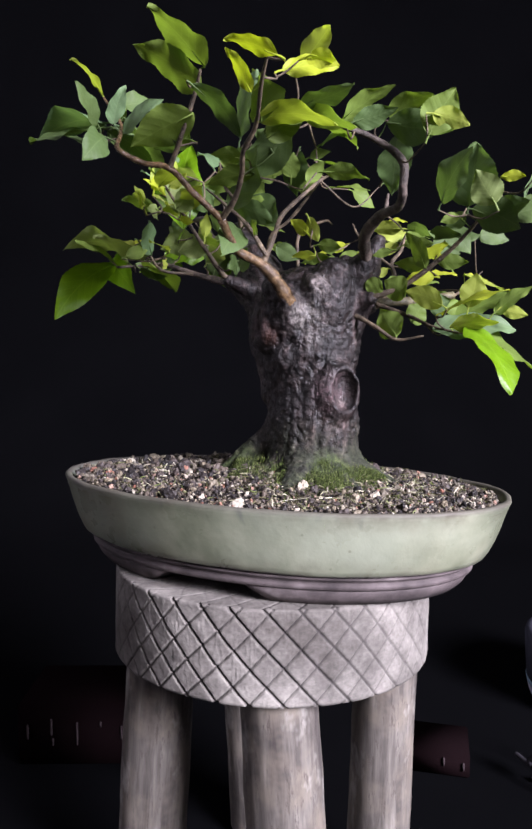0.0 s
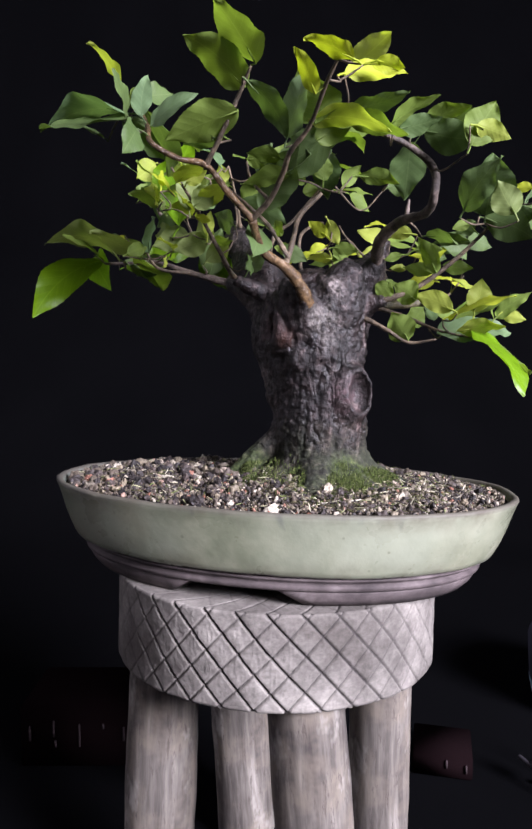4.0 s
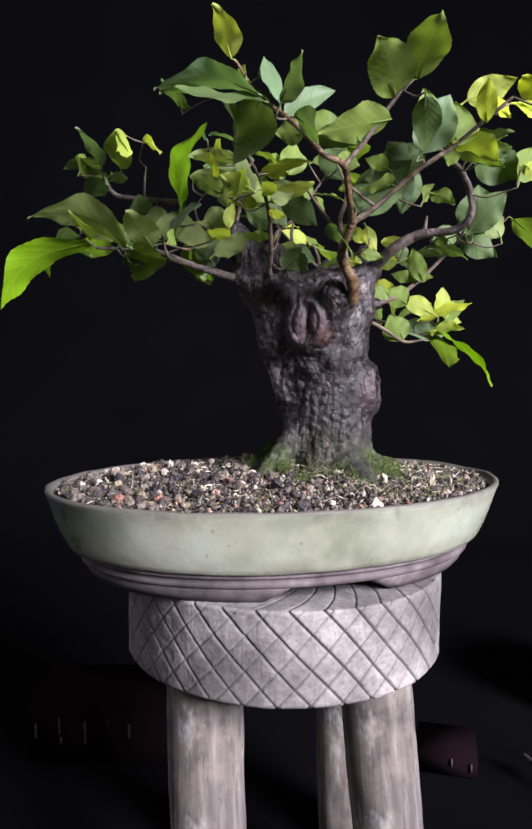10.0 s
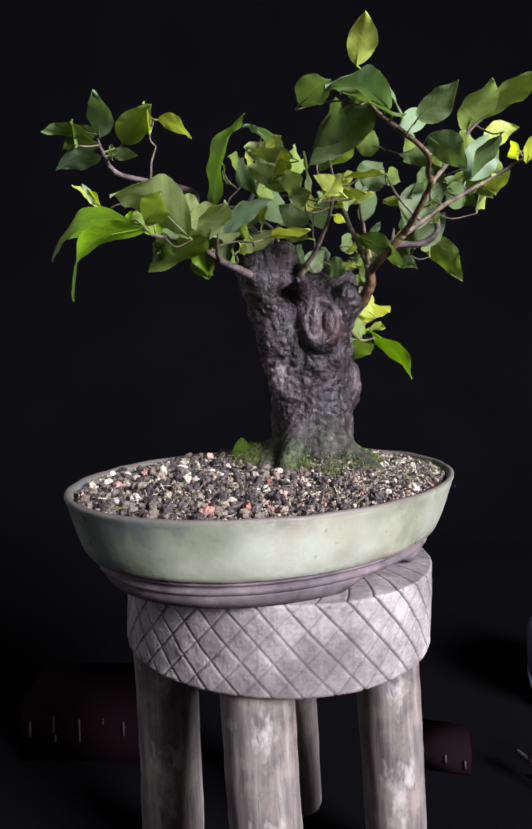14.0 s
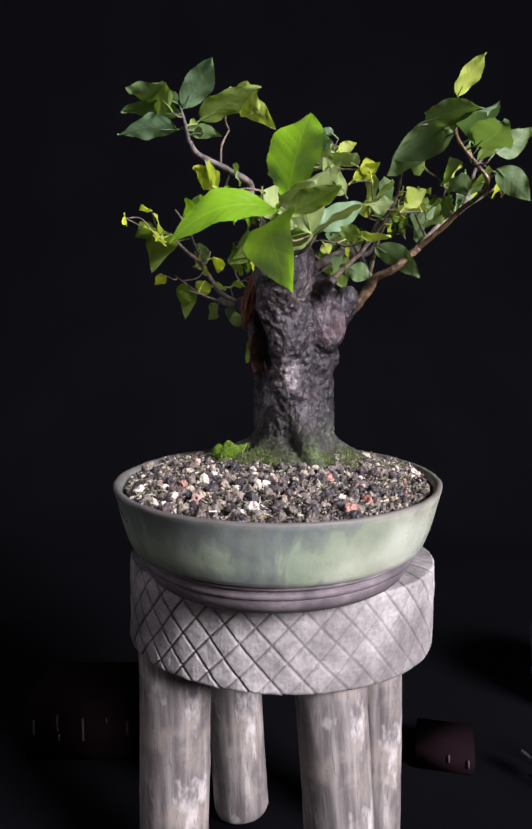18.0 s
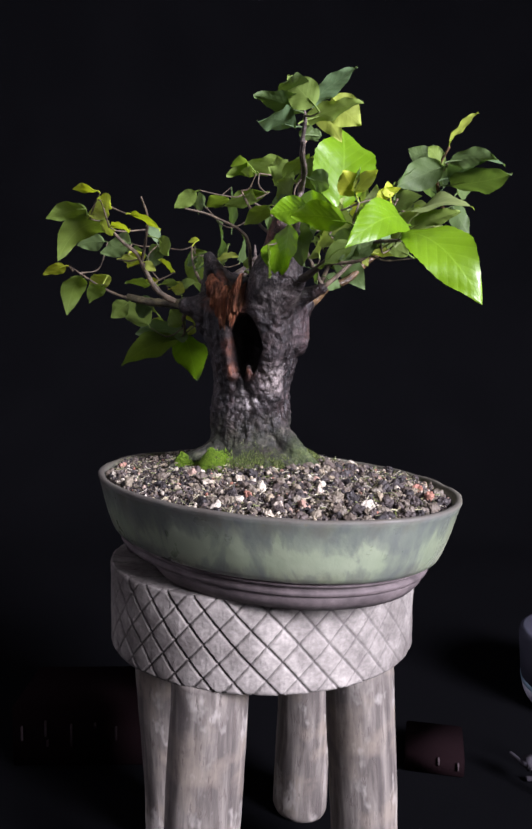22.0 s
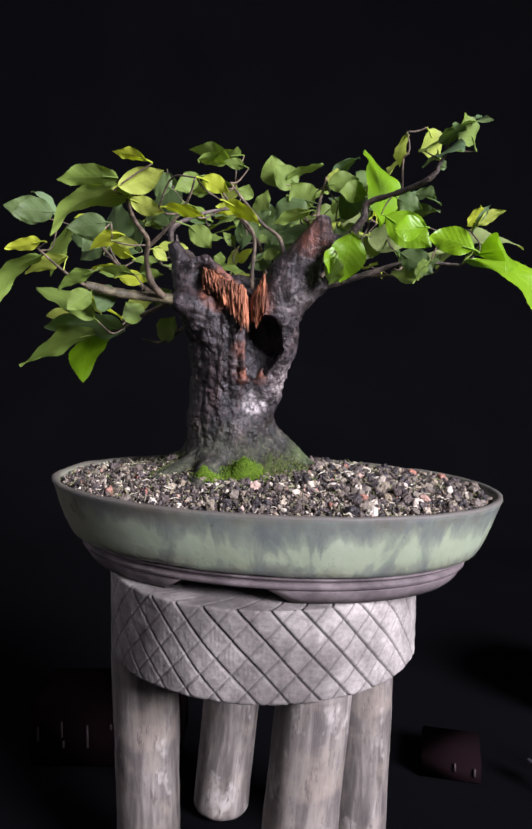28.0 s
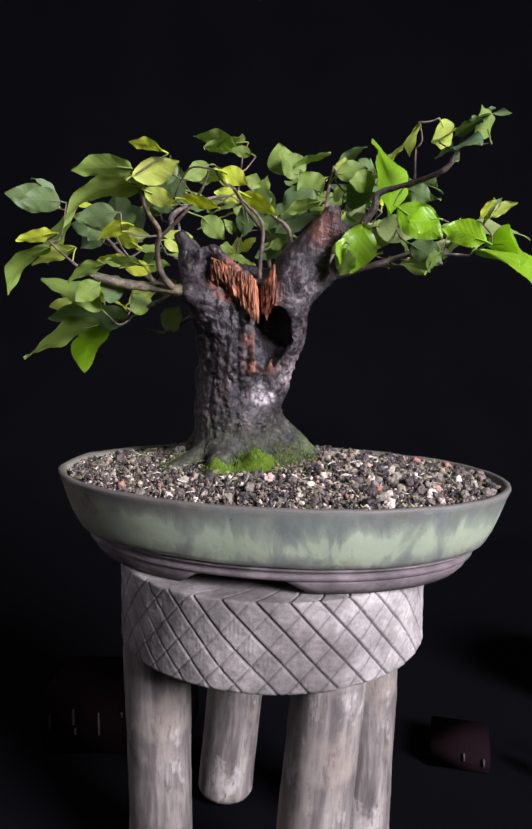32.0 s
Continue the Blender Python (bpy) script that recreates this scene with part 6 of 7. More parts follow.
leaf((-0.0764, 0.0339, 0.2300), (-0.0857, 0.0498, 0.2334), 0.0210, (0.87, 0.47, 0.16), 'g', 0.00, (-0.0747, 0.0309, 0.2284))
leaf((-0.0590, 0.0198, 0.2314), (-0.0487, 0.0022, 0.2297), 0.0194, (0.86, 0.48, 0.18), 'g', 0.00, (-0.0615, 0.0214, 0.2300))
leaf((-0.0525, 0.0163, 0.2103), (-0.0395, -0.0060, 0.2236), 0.0157, (0.57, 0.64, 0.51), 'g', 0.00, (-0.0541, 0.0190, 0.2077))
leaf((-0.0529, 0.0015, 0.2256), (-0.0512, -0.0015, 0.2420), 0.0090, (0.38, 0.92, 0.12), 'l', 0.00, (-0.0533, 0.0021, 0.2212))
leaf((-0.0558, -0.0117, 0.2606), (-0.0826, 0.0053, 0.2657), 0.0173, (0.38, 0.35, 0.86), 'g', 0.25, (-0.0529, -0.0136, 0.2591))
leaf((-0.0580, -0.0104, 0.2503), (-0.0806, 0.0040, 0.2550), 0.0147, (0.47, 0.49, 0.73), 'g', 0.00, (-0.0529, -0.0136, 0.2591))
leaf((-0.0611, -0.0329, 0.2336), (-0.0803, -0.0208, 0.2390), 0.0126, (0.50, 0.47, 0.73), 'l', 0.00, (-0.0626, -0.0430, 0.2309))
leaf((-0.0710, -0.0512, 0.2463), (-0.0596, -0.0584, 0.2528), 0.0089, (0.43, 0.88, 0.23), 'l', 0.00, (-0.0719, -0.0462, 0.2446))
leaf((-0.0663, -0.0510, 0.2328), (-0.0543, -0.0586, 0.2435), 0.0159, (0.42, 0.89, 0.17), 'g', 0.00, (-0.0639, -0.0436, 0.2329))
leaf((-0.0221, 0.0103, 0.2549), (-0.0021, -0.0024, 0.2332), 0.0233, (0.61, 0.79, 0.10), 'd', 0.00, (-0.0320, 0.0123, 0.2518))
leaf((-0.0647, -0.0463, 0.2278), (-0.0555, -0.0521, 0.2249), 0.0061, (0.58, 0.68, 0.45), 'y', 0.00, (-0.0612, -0.0425, 0.2289))
leaf((-0.0867, -0.0539, 0.2357), (-0.0956, -0.0387, 0.2443), 0.0106, (0.89, 0.34, 0.31), 'l', 0.00, (-0.0851, -0.0566, 0.2331))
leaf((-0.0467, -0.0105, 0.2695), (-0.0601, 0.0124, 0.2848), 0.0166, (0.32, -0.39, 0.86), 'b', 0.20, (-0.0452, -0.0132, 0.2667))
leaf((-0.0661, -0.0208, 0.2618), (-0.0805, 0.0039, 0.2636), 0.0154, (0.32, 0.12, 0.94), 'g', 0.00, (-0.0643, -0.0238, 0.2606))
leaf((-0.0554, -0.0179, 0.2473), (-0.0677, 0.0032, 0.2649), 0.0189, (0.90, 0.41, 0.14), 'g', 0.00, (-0.0540, -0.0203, 0.2443))
leaf((-0.0771, -0.0524, 0.2459), (-0.0628, -0.0768, 0.2501), 0.0154, (0.04, 0.19, 0.98), 'l', 0.00, (-0.0730, -0.0460, 0.2464))
leaf((-0.0621, -0.0459, 0.2334), (-0.0492, -0.0681, 0.2429), 0.0148, (0.28, 0.51, 0.81), 'l', 0.00, (-0.0639, -0.0436, 0.2329))
leaf((-0.0390, -0.0254, 0.2285), (-0.0491, -0.0080, 0.2384), 0.0174, (0.89, 0.43, 0.15), 'd', 0.00, (-0.0374, -0.0281, 0.2259))
leaf((-0.0411, -0.0266, 0.2182), (-0.0507, -0.0102, 0.2183), 0.0103, (0.47, 0.27, 0.84), 'm', 0.00, (-0.0394, -0.0297, 0.2172))
leaf((-0.0281, -0.0232, 0.2001), (-0.0221, -0.0335, 0.2136), 0.0158, (0.83, 0.55, 0.05), 'd', 0.00, (-0.0325, -0.0192, 0.1936))
leaf((-0.0162, -0.0715, 0.2146), (-0.0192, -0.0663, 0.2243), 0.0104, (0.93, 0.36, 0.10), 'm', 0.00, (-0.0160, -0.0657, 0.2156))
leaf((-0.0631, -0.0718, 0.2667), (-0.0714, -0.0577, 0.2683), 0.0161, (0.84, 0.46, 0.29), 'm', 0.00, (-0.0613, -0.0748, 0.2653))
leaf((-0.0302, -0.0596, 0.2519), (-0.0238, -0.0706, 0.2676), 0.0242, (0.82, 0.56, 0.06), 'd', 0.00, (-0.0313, -0.0577, 0.2482))
leaf((-0.0307, -0.0845, 0.2270), (-0.0152, -0.1112, 0.2545), 0.0283, (0.84, 0.54, 0.04), 'd', 0.00, (-0.0368, -0.0873, 0.2200))
leaf((-0.0607, -0.1087, 0.2558), (-0.0751, -0.0841, 0.2588), 0.0155, (0.56, 0.23, 0.80), 'd', 0.00, (-0.0581, -0.1093, 0.2550))
leaf((-0.0246, -0.1221, 0.2539), (-0.0169, -0.1353, 0.2837), 0.0249, (-0.90, -0.44, 0.03), 'b', 0.00, (-0.0254, -0.1207, 0.2497))
leaf((0.0704, -0.1086, 0.2775), (0.0850, -0.1337, 0.2586), 0.0203, (0.91, 0.31, 0.29), 'd', 0.00, (0.0689, -0.1061, 0.2784))
leaf((0.0043, -0.1331, 0.2866), (0.0176, -0.1558, 0.2961), 0.0178, (0.81, 0.56, 0.20), 'l', 0.00, (0.0027, -0.1303, 0.2844))
leaf((0.1443, -0.0930, 0.2472), (0.1639, -0.1266, 0.2096), 0.0292, (0.71, -0.30, 0.64), 'm', 0.00, (0.1430, -0.0908, 0.2487))
leaf((0.0893, -0.0889, 0.2314), (0.1017, -0.1100, 0.2580), 0.0250, (-0.88, -0.47, 0.04), 'd', 0.00, (0.0882, -0.0868, 0.2278))
leaf((0.0743, -0.0702, 0.2194), (0.0860, -0.0904, 0.2117), 0.0133, (0.59, 0.03, 0.81), 'd', 0.00, (0.0726, -0.0673, 0.2195))
leaf((0.0791, -0.0462, 0.1828), (0.0666, -0.0383, 0.1934), 0.0189, (0.61, 0.78, 0.14), 'm', 0.00, (0.0762, -0.0402, 0.1894))
leaf((0.1029, -0.0428, 0.1730), (0.1385, -0.0654, 0.1866), 0.0239, (-0.44, -0.17, 0.88), 'y', 0.00, (0.1000, -0.0410, 0.1710))
leaf((0.1004, -0.0552, 0.1768), (0.0785, -0.0414, 0.1867), 0.0154, (0.57, 0.81, 0.13), 'l', 0.00, (0.1031, -0.0570, 0.1745))
leaf((0.0738, -0.0479, 0.1572), (0.0642, -0.0418, 0.1751), 0.0225, (0.65, 0.76, 0.09), 'm', 0.00, (0.0739, -0.0479, 0.1554))
leaf((0.1079, -0.0460, 0.1638), (0.1339, -0.0624, 0.1668), 0.0167, (0.25, 0.55, 0.80), 'l', 0.00, (0.1124, -0.0378, 0.1620))
leaf((0.0637, -0.0360, 0.1953), (0.0579, -0.0323, 0.1843), 0.0151, (-0.58, -0.81, 0.04), 'm', 0.00, (0.0662, -0.0367, 0.1854))
leaf((0.0900, -0.0468, 0.2015), (0.0729, -0.0360, 0.2049), 0.0110, (0.53, 0.66, 0.54), 'm', 0.00, (0.0920, -0.0461, 0.2004))
leaf((0.0895, -0.0526, 0.1999), (0.0770, -0.0509, 0.2227), 0.0141, (0.72, 0.60, 0.35), 'm', 0.00, (0.0920, -0.0461, 0.2004))
leaf((0.0992, -0.0399, 0.2071), (0.1197, -0.0426, 0.2058), 0.0112, (0.15, 0.91, 0.38), 'm', 0.00, (0.0981, -0.0485, 0.2053))
leaf((0.0763, -0.0422, 0.2260), (0.0545, -0.0393, 0.2255), 0.0119, (0.08, 0.72, 0.69), 'l', 0.00, (0.0798, -0.0427, 0.2250))
leaf((0.0775, -0.0453, 0.2154), (0.0958, -0.0478, 0.2158), 0.0100, (0.09, 0.75, 0.66), 'm', 0.00, (0.0734, -0.0418, 0.2124))
leaf((0.0701, -0.0414, 0.2124), (0.0584, -0.0398, 0.2087), 0.0067, (0.01, 0.93, 0.36), 'm', 0.00, (0.0734, -0.0418, 0.2124))
leaf((0.1186, -0.0485, 0.1763), (0.1227, -0.0490, 0.1983), 0.0180, (-0.36, -0.93, 0.04), 'l', 0.00, (0.1180, -0.0484, 0.1718))
leaf((0.1372, -0.0433, 0.1738), (0.1603, -0.0464, 0.1916), 0.0158, (-0.56, -0.54, 0.63), 'm', 0.00, (0.1345, -0.0429, 0.1707))
leaf((0.1405, -0.0437, 0.1774), (0.1578, -0.0461, 0.1726), 0.0098, (0.22, 0.91, 0.34), 'l', 0.00, (0.1345, -0.0429, 0.1707))
leaf((0.0327, -0.0217, 0.2103), (0.0136, -0.0191, 0.2064), 0.0106, (-0.08, 0.59, 0.80), 'm', 0.00, (0.0361, -0.0222, 0.2100))
leaf((0.0333, -0.0218, 0.2121), (0.0324, -0.0217, 0.2214), 0.0094, (0.22, 0.97, 0.01), 'm', 0.00, (0.0361, -0.0222, 0.2100))
leaf((0.1171, -0.0983, 0.2294), (0.1058, -0.0967, 0.2484), 0.0199, (0.43, 0.88, 0.19), 'g', 0.00, (0.1189, -0.0985, 0.2254))
leaf((0.1264, -0.0768, 0.2501), (0.1408, -0.0788, 0.2504), 0.0078, (0.09, 0.75, 0.65), 'y', 0.00, (0.1282, -0.0689, 0.2436))
leaf((0.1079, -0.0597, 0.2307), (0.0966, -0.0582, 0.2272), 0.0078, (0.10, 0.99, 0.12), 'm', 0.00, (0.1157, -0.0577, 0.2241))
leaf((0.0708, -0.1328, 0.2543), (0.0832, -0.1345, 0.2770), 0.0210, (-0.18, -0.98, 0.03), 'm', 0.00, (0.0691, -0.1326, 0.2503))
leaf((0.0714, -0.1372, 0.2635), (0.0896, -0.1397, 0.2573), 0.0120, (0.24, 0.90, 0.36), 'l', 0.00, (0.0681, -0.1368, 0.2636))
leaf((0.0116, -0.1016, 0.2376), (0.0213, -0.1029, 0.2492), 0.0092, (0.04, 1.00, 0.07), 'm', 0.00, (0.0094, -0.1013, 0.2339))
leaf((0.0203, -0.1014, 0.2438), (0.0435, -0.1045, 0.2401), 0.0128, (0.21, 0.55, 0.81), 'm', 0.00, (0.0169, -0.1009, 0.2434))
leaf((-0.0236, -0.1009, 0.2499), (-0.0421, -0.0984, 0.2523), 0.0102, (0.18, 0.73, 0.66), 'm', 0.00, (-0.0202, -0.1013, 0.2485))
leaf((-0.0177, -0.1017, 0.2416), (-0.0446, -0.0980, 0.2354), 0.0150, (-0.12, 0.55, 0.83), 'm', 0.00, (-0.0149, -0.0991, 0.2423))
leaf((-0.0355, -0.0279, 0.2434), (-0.0048, -0.0320, 0.2290), 0.0185, (0.37, 0.72, 0.58), 'd', 0.00, (-0.0387, -0.0275, 0.2439))
leaf((-0.0131, -0.0896, 0.2407), (-0.0074, -0.0903, 0.2466), 0.0087, (0.00, 0.99, 0.12), 'm', 0.00, (-0.0162, -0.0920, 0.2376))
leaf((0.0032, -0.0904, 0.2428), (0.0042, -0.0906, 0.2574), 0.0126, (-0.15, -0.99, 0.00), 'm', 0.00, (0.0030, -0.0904, 0.2384))
leaf((0.0269, -0.1296, 0.2618), (0.0529, -0.1331, 0.2788), 0.0168, (-0.45, 0.43, 0.78), 'm', 0.00, (0.0292, -0.1292, 0.2588))
leaf((0.0325, -0.1297, 0.2608), (0.0549, -0.1327, 0.2679), 0.0128, (-0.08, 0.80, 0.59), 'd', 0.00, (0.0292, -0.1292, 0.2588))
leaf((-0.0109, -0.1299, 0.2515), (0.0097, -0.1326, 0.2649), 0.0157, (-0.00, 0.98, 0.21), 'm', 0.00, (-0.0122, -0.1275, 0.2554))
leaf((-0.0177, -0.1376, 0.2588), (0.0235, -0.1432, 0.2546), 0.0226, (0.12, 0.18, 0.98), 'l', 0.00, (-0.0127, -0.1370, 0.2585))
leaf((-0.0535, -0.0922, 0.2620), (-0.0810, -0.0885, 0.2671), 0.0187, (0.18, 0.94, 0.28), 'm', 0.00, (-0.0501, -0.0927, 0.2603))
leaf((-0.0826, -0.0270, 0.2378), (-0.1054, -0.0239, 0.2446), 0.0130, (0.30, 0.55, 0.78), 'm', 0.00, (-0.0793, -0.0274, 0.2359))
leaf((-0.0675, -0.0290, 0.2349), (-0.0713, -0.0285, 0.2645), 0.0176, (-0.03, -1.00, 0.01), 'g', 0.00, (-0.0670, -0.0291, 0.2304))
leaf((-0.0865, 0.0980, 0.2772), (-0.0984, 0.1286, 0.2777), 0.0178, (0.32, 0.11, 0.94), 'd', 0.00, (-0.0868, 0.0969, 0.2747))
leaf((-0.0868, 0.0971, 0.2719), (-0.0755, 0.1274, 0.2732), 0.0175, (0.33, -0.16, 0.93), 'd', 0.00, (-0.0867, 0.0959, 0.2717))
leaf((-0.0814, 0.0976, 0.2652), (-0.0806, 0.1299, 0.2585), 0.0178, (0.54, 0.16, 0.83), 'b', 0.00, (-0.0854, 0.0937, 0.2654))
leaf((-0.0872, 0.0956, 0.2749), (-0.1130, 0.0868, 0.2931), 0.0177, (0.59, -0.09, 0.80), 'b', 0.00, (-0.0868, 0.0969, 0.2747))
leaf((-0.0794, 0.0843, 0.2727), (-0.1015, 0.0557, 0.2868), 0.0208, (0.50, 0.02, 0.86), 'm', 0.00, (-0.0773, 0.0869, 0.2704))
leaf((-0.0742, 0.0626, 0.2870), (-0.0793, 0.0389, 0.2732), 0.0143, (0.55, -0.57, 0.60), 'l', 0.00, (-0.0736, 0.0657, 0.2879))
leaf((-0.0831, 0.0923, 0.2652), (-0.0820, 0.0721, 0.2646), 0.0095, (0.72, -0.06, 0.69), 'd', 0.00, (-0.0850, 0.0933, 0.2643))
leaf((-0.0842, 0.0868, 0.2691), (-0.0832, 0.0917, 0.2676), 0.0066, (0.93, -0.20, 0.30), 'm', 0.00, (-0.0858, 0.0941, 0.2665))
leaf((-0.1117, 0.0829, 0.2286), (-0.1101, 0.0955, 0.2386), 0.0160, (0.47, -0.69, 0.54), 'y', 0.00, (-0.1125, 0.0805, 0.2252))
leaf((-0.0989, 0.1061, 0.2708), (-0.0877, 0.1149, 0.2850), 0.0183, (0.45, -0.87, 0.19), 'm', 0.00, (-0.1009, 0.1046, 0.2674))
leaf((-0.0871, 0.0671, 0.2893), (-0.1008, 0.0568, 0.2747), 0.0200, (0.43, -0.87, 0.23), 'l', 0.00, (-0.0850, 0.0687, 0.2905))
leaf((0.0153, -0.0435, 0.2967), (0.0504, -0.0161, 0.2838), 0.0250, (0.45, -0.16, 0.88), 'm', 0.00, (0.0127, -0.0455, 0.2966))
leaf((-0.0914, 0.0853, 0.2625), (-0.0856, 0.0898, 0.2638), 0.0064, (0.54, -0.78, 0.30), 'd', 0.00, (-0.0841, 0.0925, 0.2621))
leaf((-0.1099, 0.0901, 0.2137), (-0.0781, 0.0932, 0.2196), 0.0176, (-0.01, -0.86, 0.51), 'v', 0.00, (-0.1133, 0.0897, 0.2121))
leaf((-0.0952, 0.0560, 0.2102), (-0.0834, 0.0651, 0.1964), 0.0126, (0.65, -0.76, 0.05), 'm', 0.00, (-0.0972, 0.0544, 0.2116))
leaf((-0.1086, 0.0433, 0.2124), (-0.0896, 0.0581, 0.1999), 0.0147, (0.71, -0.48, 0.52), 'd', 0.00, (-0.1090, 0.0445, 0.2107))
leaf((-0.1265, 0.0484, 0.2156), (-0.1505, 0.0296, 0.2263), 0.0175, (0.55, -0.25, 0.80), 'm', 0.00, (-0.1226, 0.0464, 0.2100))
leaf((-0.0916, 0.0151, 0.2152), (-0.0891, -0.0140, 0.2332), 0.0186, (-0.88, 0.19, 0.43), 'b', 0.00, (-0.0925, 0.0173, 0.2147))
leaf((-0.0808, 0.0076, 0.2097), (-0.0818, 0.0045, 0.2034), 0.0079, (0.91, -0.40, 0.05), 'l', 0.00, (-0.0803, 0.0092, 0.2118))
leaf((-0.0771, -0.0110, 0.2146), (-0.0851, -0.0356, 0.2159), 0.0140, (0.32, -0.06, 0.94), 'l', 0.00, (-0.0760, -0.0077, 0.2135))
leaf((-0.0852, -0.0205, 0.2518), (-0.0841, -0.0172, 0.2621), 0.0109, (0.88, -0.47, 0.06), 'y', 0.00, (-0.0855, -0.0215, 0.2475))
leaf((-0.0824, -0.0222, 0.2352), (-0.0869, -0.0359, 0.2369), 0.0122, (0.94, -0.28, 0.20), 'g', 0.00, (-0.0793, -0.0274, 0.2359))
leaf((-0.0876, -0.0427, 0.2342), (-0.0918, -0.0556, 0.2454), 0.0116, (0.96, -0.27, 0.05), 'l', 0.00, (-0.0868, -0.0402, 0.2309))
leaf((-0.0724, -0.0487, 0.2354), (-0.0782, -0.0664, 0.2369), 0.0101, (0.62, -0.14, 0.77), 'l', 0.00, (-0.0667, -0.0447, 0.2369))
leaf((-0.0256, -0.0566, 0.2204), (-0.0356, -0.0871, 0.1995), 0.0207, (0.56, -0.59, 0.59), 'd', 0.00, (-0.0228, -0.0598, 0.2229))
leaf((-0.0286, -0.0357, 0.2042), (-0.0332, -0.0497, 0.1971), 0.0150, (0.92, -0.37, 0.14), 'd', 0.00, (-0.0276, -0.0327, 0.2047))
leaf((-0.0736, -0.0005, 0.2766), (-0.0716, 0.0057, 0.2803), 0.0049, (0.87, -0.43, 0.25), 'b', 0.00, (-0.0745, -0.0034, 0.2739))
leaf((-0.0716, -0.0049, 0.2681), (-0.0751, -0.0156, 0.2730), 0.0083, (0.95, -0.21, 0.22), 'l', 0.00, (-0.0706, -0.0019, 0.2657))
leaf((-0.1032, -0.0699, 0.2813), (-0.0978, -0.0532, 0.2920), 0.0154, (0.82, -0.47, 0.32), 'm', 0.00, (-0.1005, -0.0699, 0.2821))
leaf((-0.1001, -0.1003, 0.2601), (-0.1069, -0.1210, 0.2411), 0.0180, (0.81, -0.52, 0.28), 'd', 0.00, (-0.0931, -0.0965, 0.2567))
leaf((-0.1050, -0.0948, 0.2678), (-0.1117, -0.1153, 0.2836), 0.0178, (0.96, -0.27, 0.06), 'd', 0.00, (-0.1041, -0.0921, 0.2647))
leaf((-0.1202, -0.0351, 0.2742), (-0.1464, -0.0555, 0.2764), 0.0180, (0.38, -0.40, 0.83), 'd', 0.00, (-0.1174, -0.0329, 0.2729))
leaf((-0.1079, -0.0561, 0.2777), (-0.0825, -0.0364, 0.2630), 0.0237, (0.66, -0.74, 0.14), 'd', 0.00, (-0.1104, -0.0581, 0.2782))
leaf((-0.0981, -0.0731, 0.2870), (-0.0801, -0.0591, 0.2947), 0.0164, (0.49, -0.81, 0.32), 'd', 0.00, (-0.1019, -0.0692, 0.2840))
leaf((-0.0779, -0.0125, 0.2500), (-0.0915, -0.0232, 0.2582), 0.0103, (0.69, -0.44, 0.57), 'y', 0.00, (-0.0754, -0.0106, 0.2475))
leaf((-0.1062, -0.0049, 0.2102), (-0.0929, 0.0056, 0.2165), 0.0105, (0.54, -0.82, 0.20), 'm', 0.00, (-0.1088, -0.0069, 0.2079))
leaf((0.1030, 0.0772, 0.2462), (0.1360, 0.0856, 0.2414), 0.0186, (0.26, -0.56, 0.79), 'm', 0.00, (0.1064, 0.0729, 0.2408))
leaf((0.0871, 0.0827, 0.2557), (0.1056, 0.0874, 0.2580), 0.0104, (0.01, -0.45, 0.89), 'y', 0.00, (0.0837, 0.0818, 0.2543))
leaf((0.0946, 0.0648, 0.2385), (0.1414, 0.0705, 0.2138), 0.0288, (0.47, -0.33, 0.82), 'm', 0.20, (0.0985, 0.0622, 0.2391))
leaf((0.0435, 0.0934, 0.2332), (0.0226, 0.0881, 0.2218), 0.0132, (-0.31, -0.50, 0.81), 'y', 0.00, (0.0465, 0.0942, 0.2338))
leaf((0.1478, 0.0580, 0.2116), (0.1675, 0.0631, 0.2059), 0.0114, (0.36, -0.61, 0.71), 'y', 0.00, (0.1445, 0.0572, 0.2115))
leaf((0.1218, 0.0166, 0.1862), (0.1369, 0.0205, 0.1744), 0.0162, (0.36, -0.92, 0.16), 'm', 0.00, (0.1200, 0.0130, 0.1900))
leaf((0.1066, 0.0041, 0.1813), (0.1219, 0.0081, 0.1869), 0.0204, (-0.25, 0.97, 0.00), 'd', 0.00, (0.1031, 0.0115, 0.1865))
leaf((0.1048, 0.0412, 0.2167), (0.0906, 0.0376, 0.2151), 0.0079, (0.19, -0.91, 0.36), 'l', 0.00, (0.1082, 0.0421, 0.2160))
leaf((0.0820, 0.0392, 0.2129), (0.0732, 0.0370, 0.2059), 0.0076, (-0.25, 0.97, 0.00), 'l', 0.00, (0.0861, 0.0388, 0.2121))
leaf((0.0955, 0.0188, 0.1991), (0.1176, 0.0245, 0.2006), 0.0124, (0.07, -0.50, 0.87), 'm', 0.00, (0.0934, 0.0134, 0.1986))
leaf((0.0900, 0.0126, 0.1997), (0.0751, 0.0087, 0.1999), 0.0083, (0.18, -0.67, 0.72), 'm', 0.00, (0.0934, 0.0134, 0.1986))
leaf((0.1116, 0.0279, 0.2299), (0.1353, 0.0339, 0.2239), 0.0159, (0.29, -0.94, 0.20), 'd', 0.00, (0.1083, 0.0270, 0.2297))
leaf((0.1446, 0.0212, 0.2357), (0.1690, 0.0274, 0.2334), 0.0166, (0.26, -0.95, 0.19), 'd', 0.00, (0.1413, 0.0203, 0.2350))
leaf((0.1186, -0.0428, 0.1611), (0.1731, -0.0266, 0.1352), 0.0337, (0.49, -0.39, 0.78), 'm', 0.00, (0.1186, -0.0428, 0.1602))
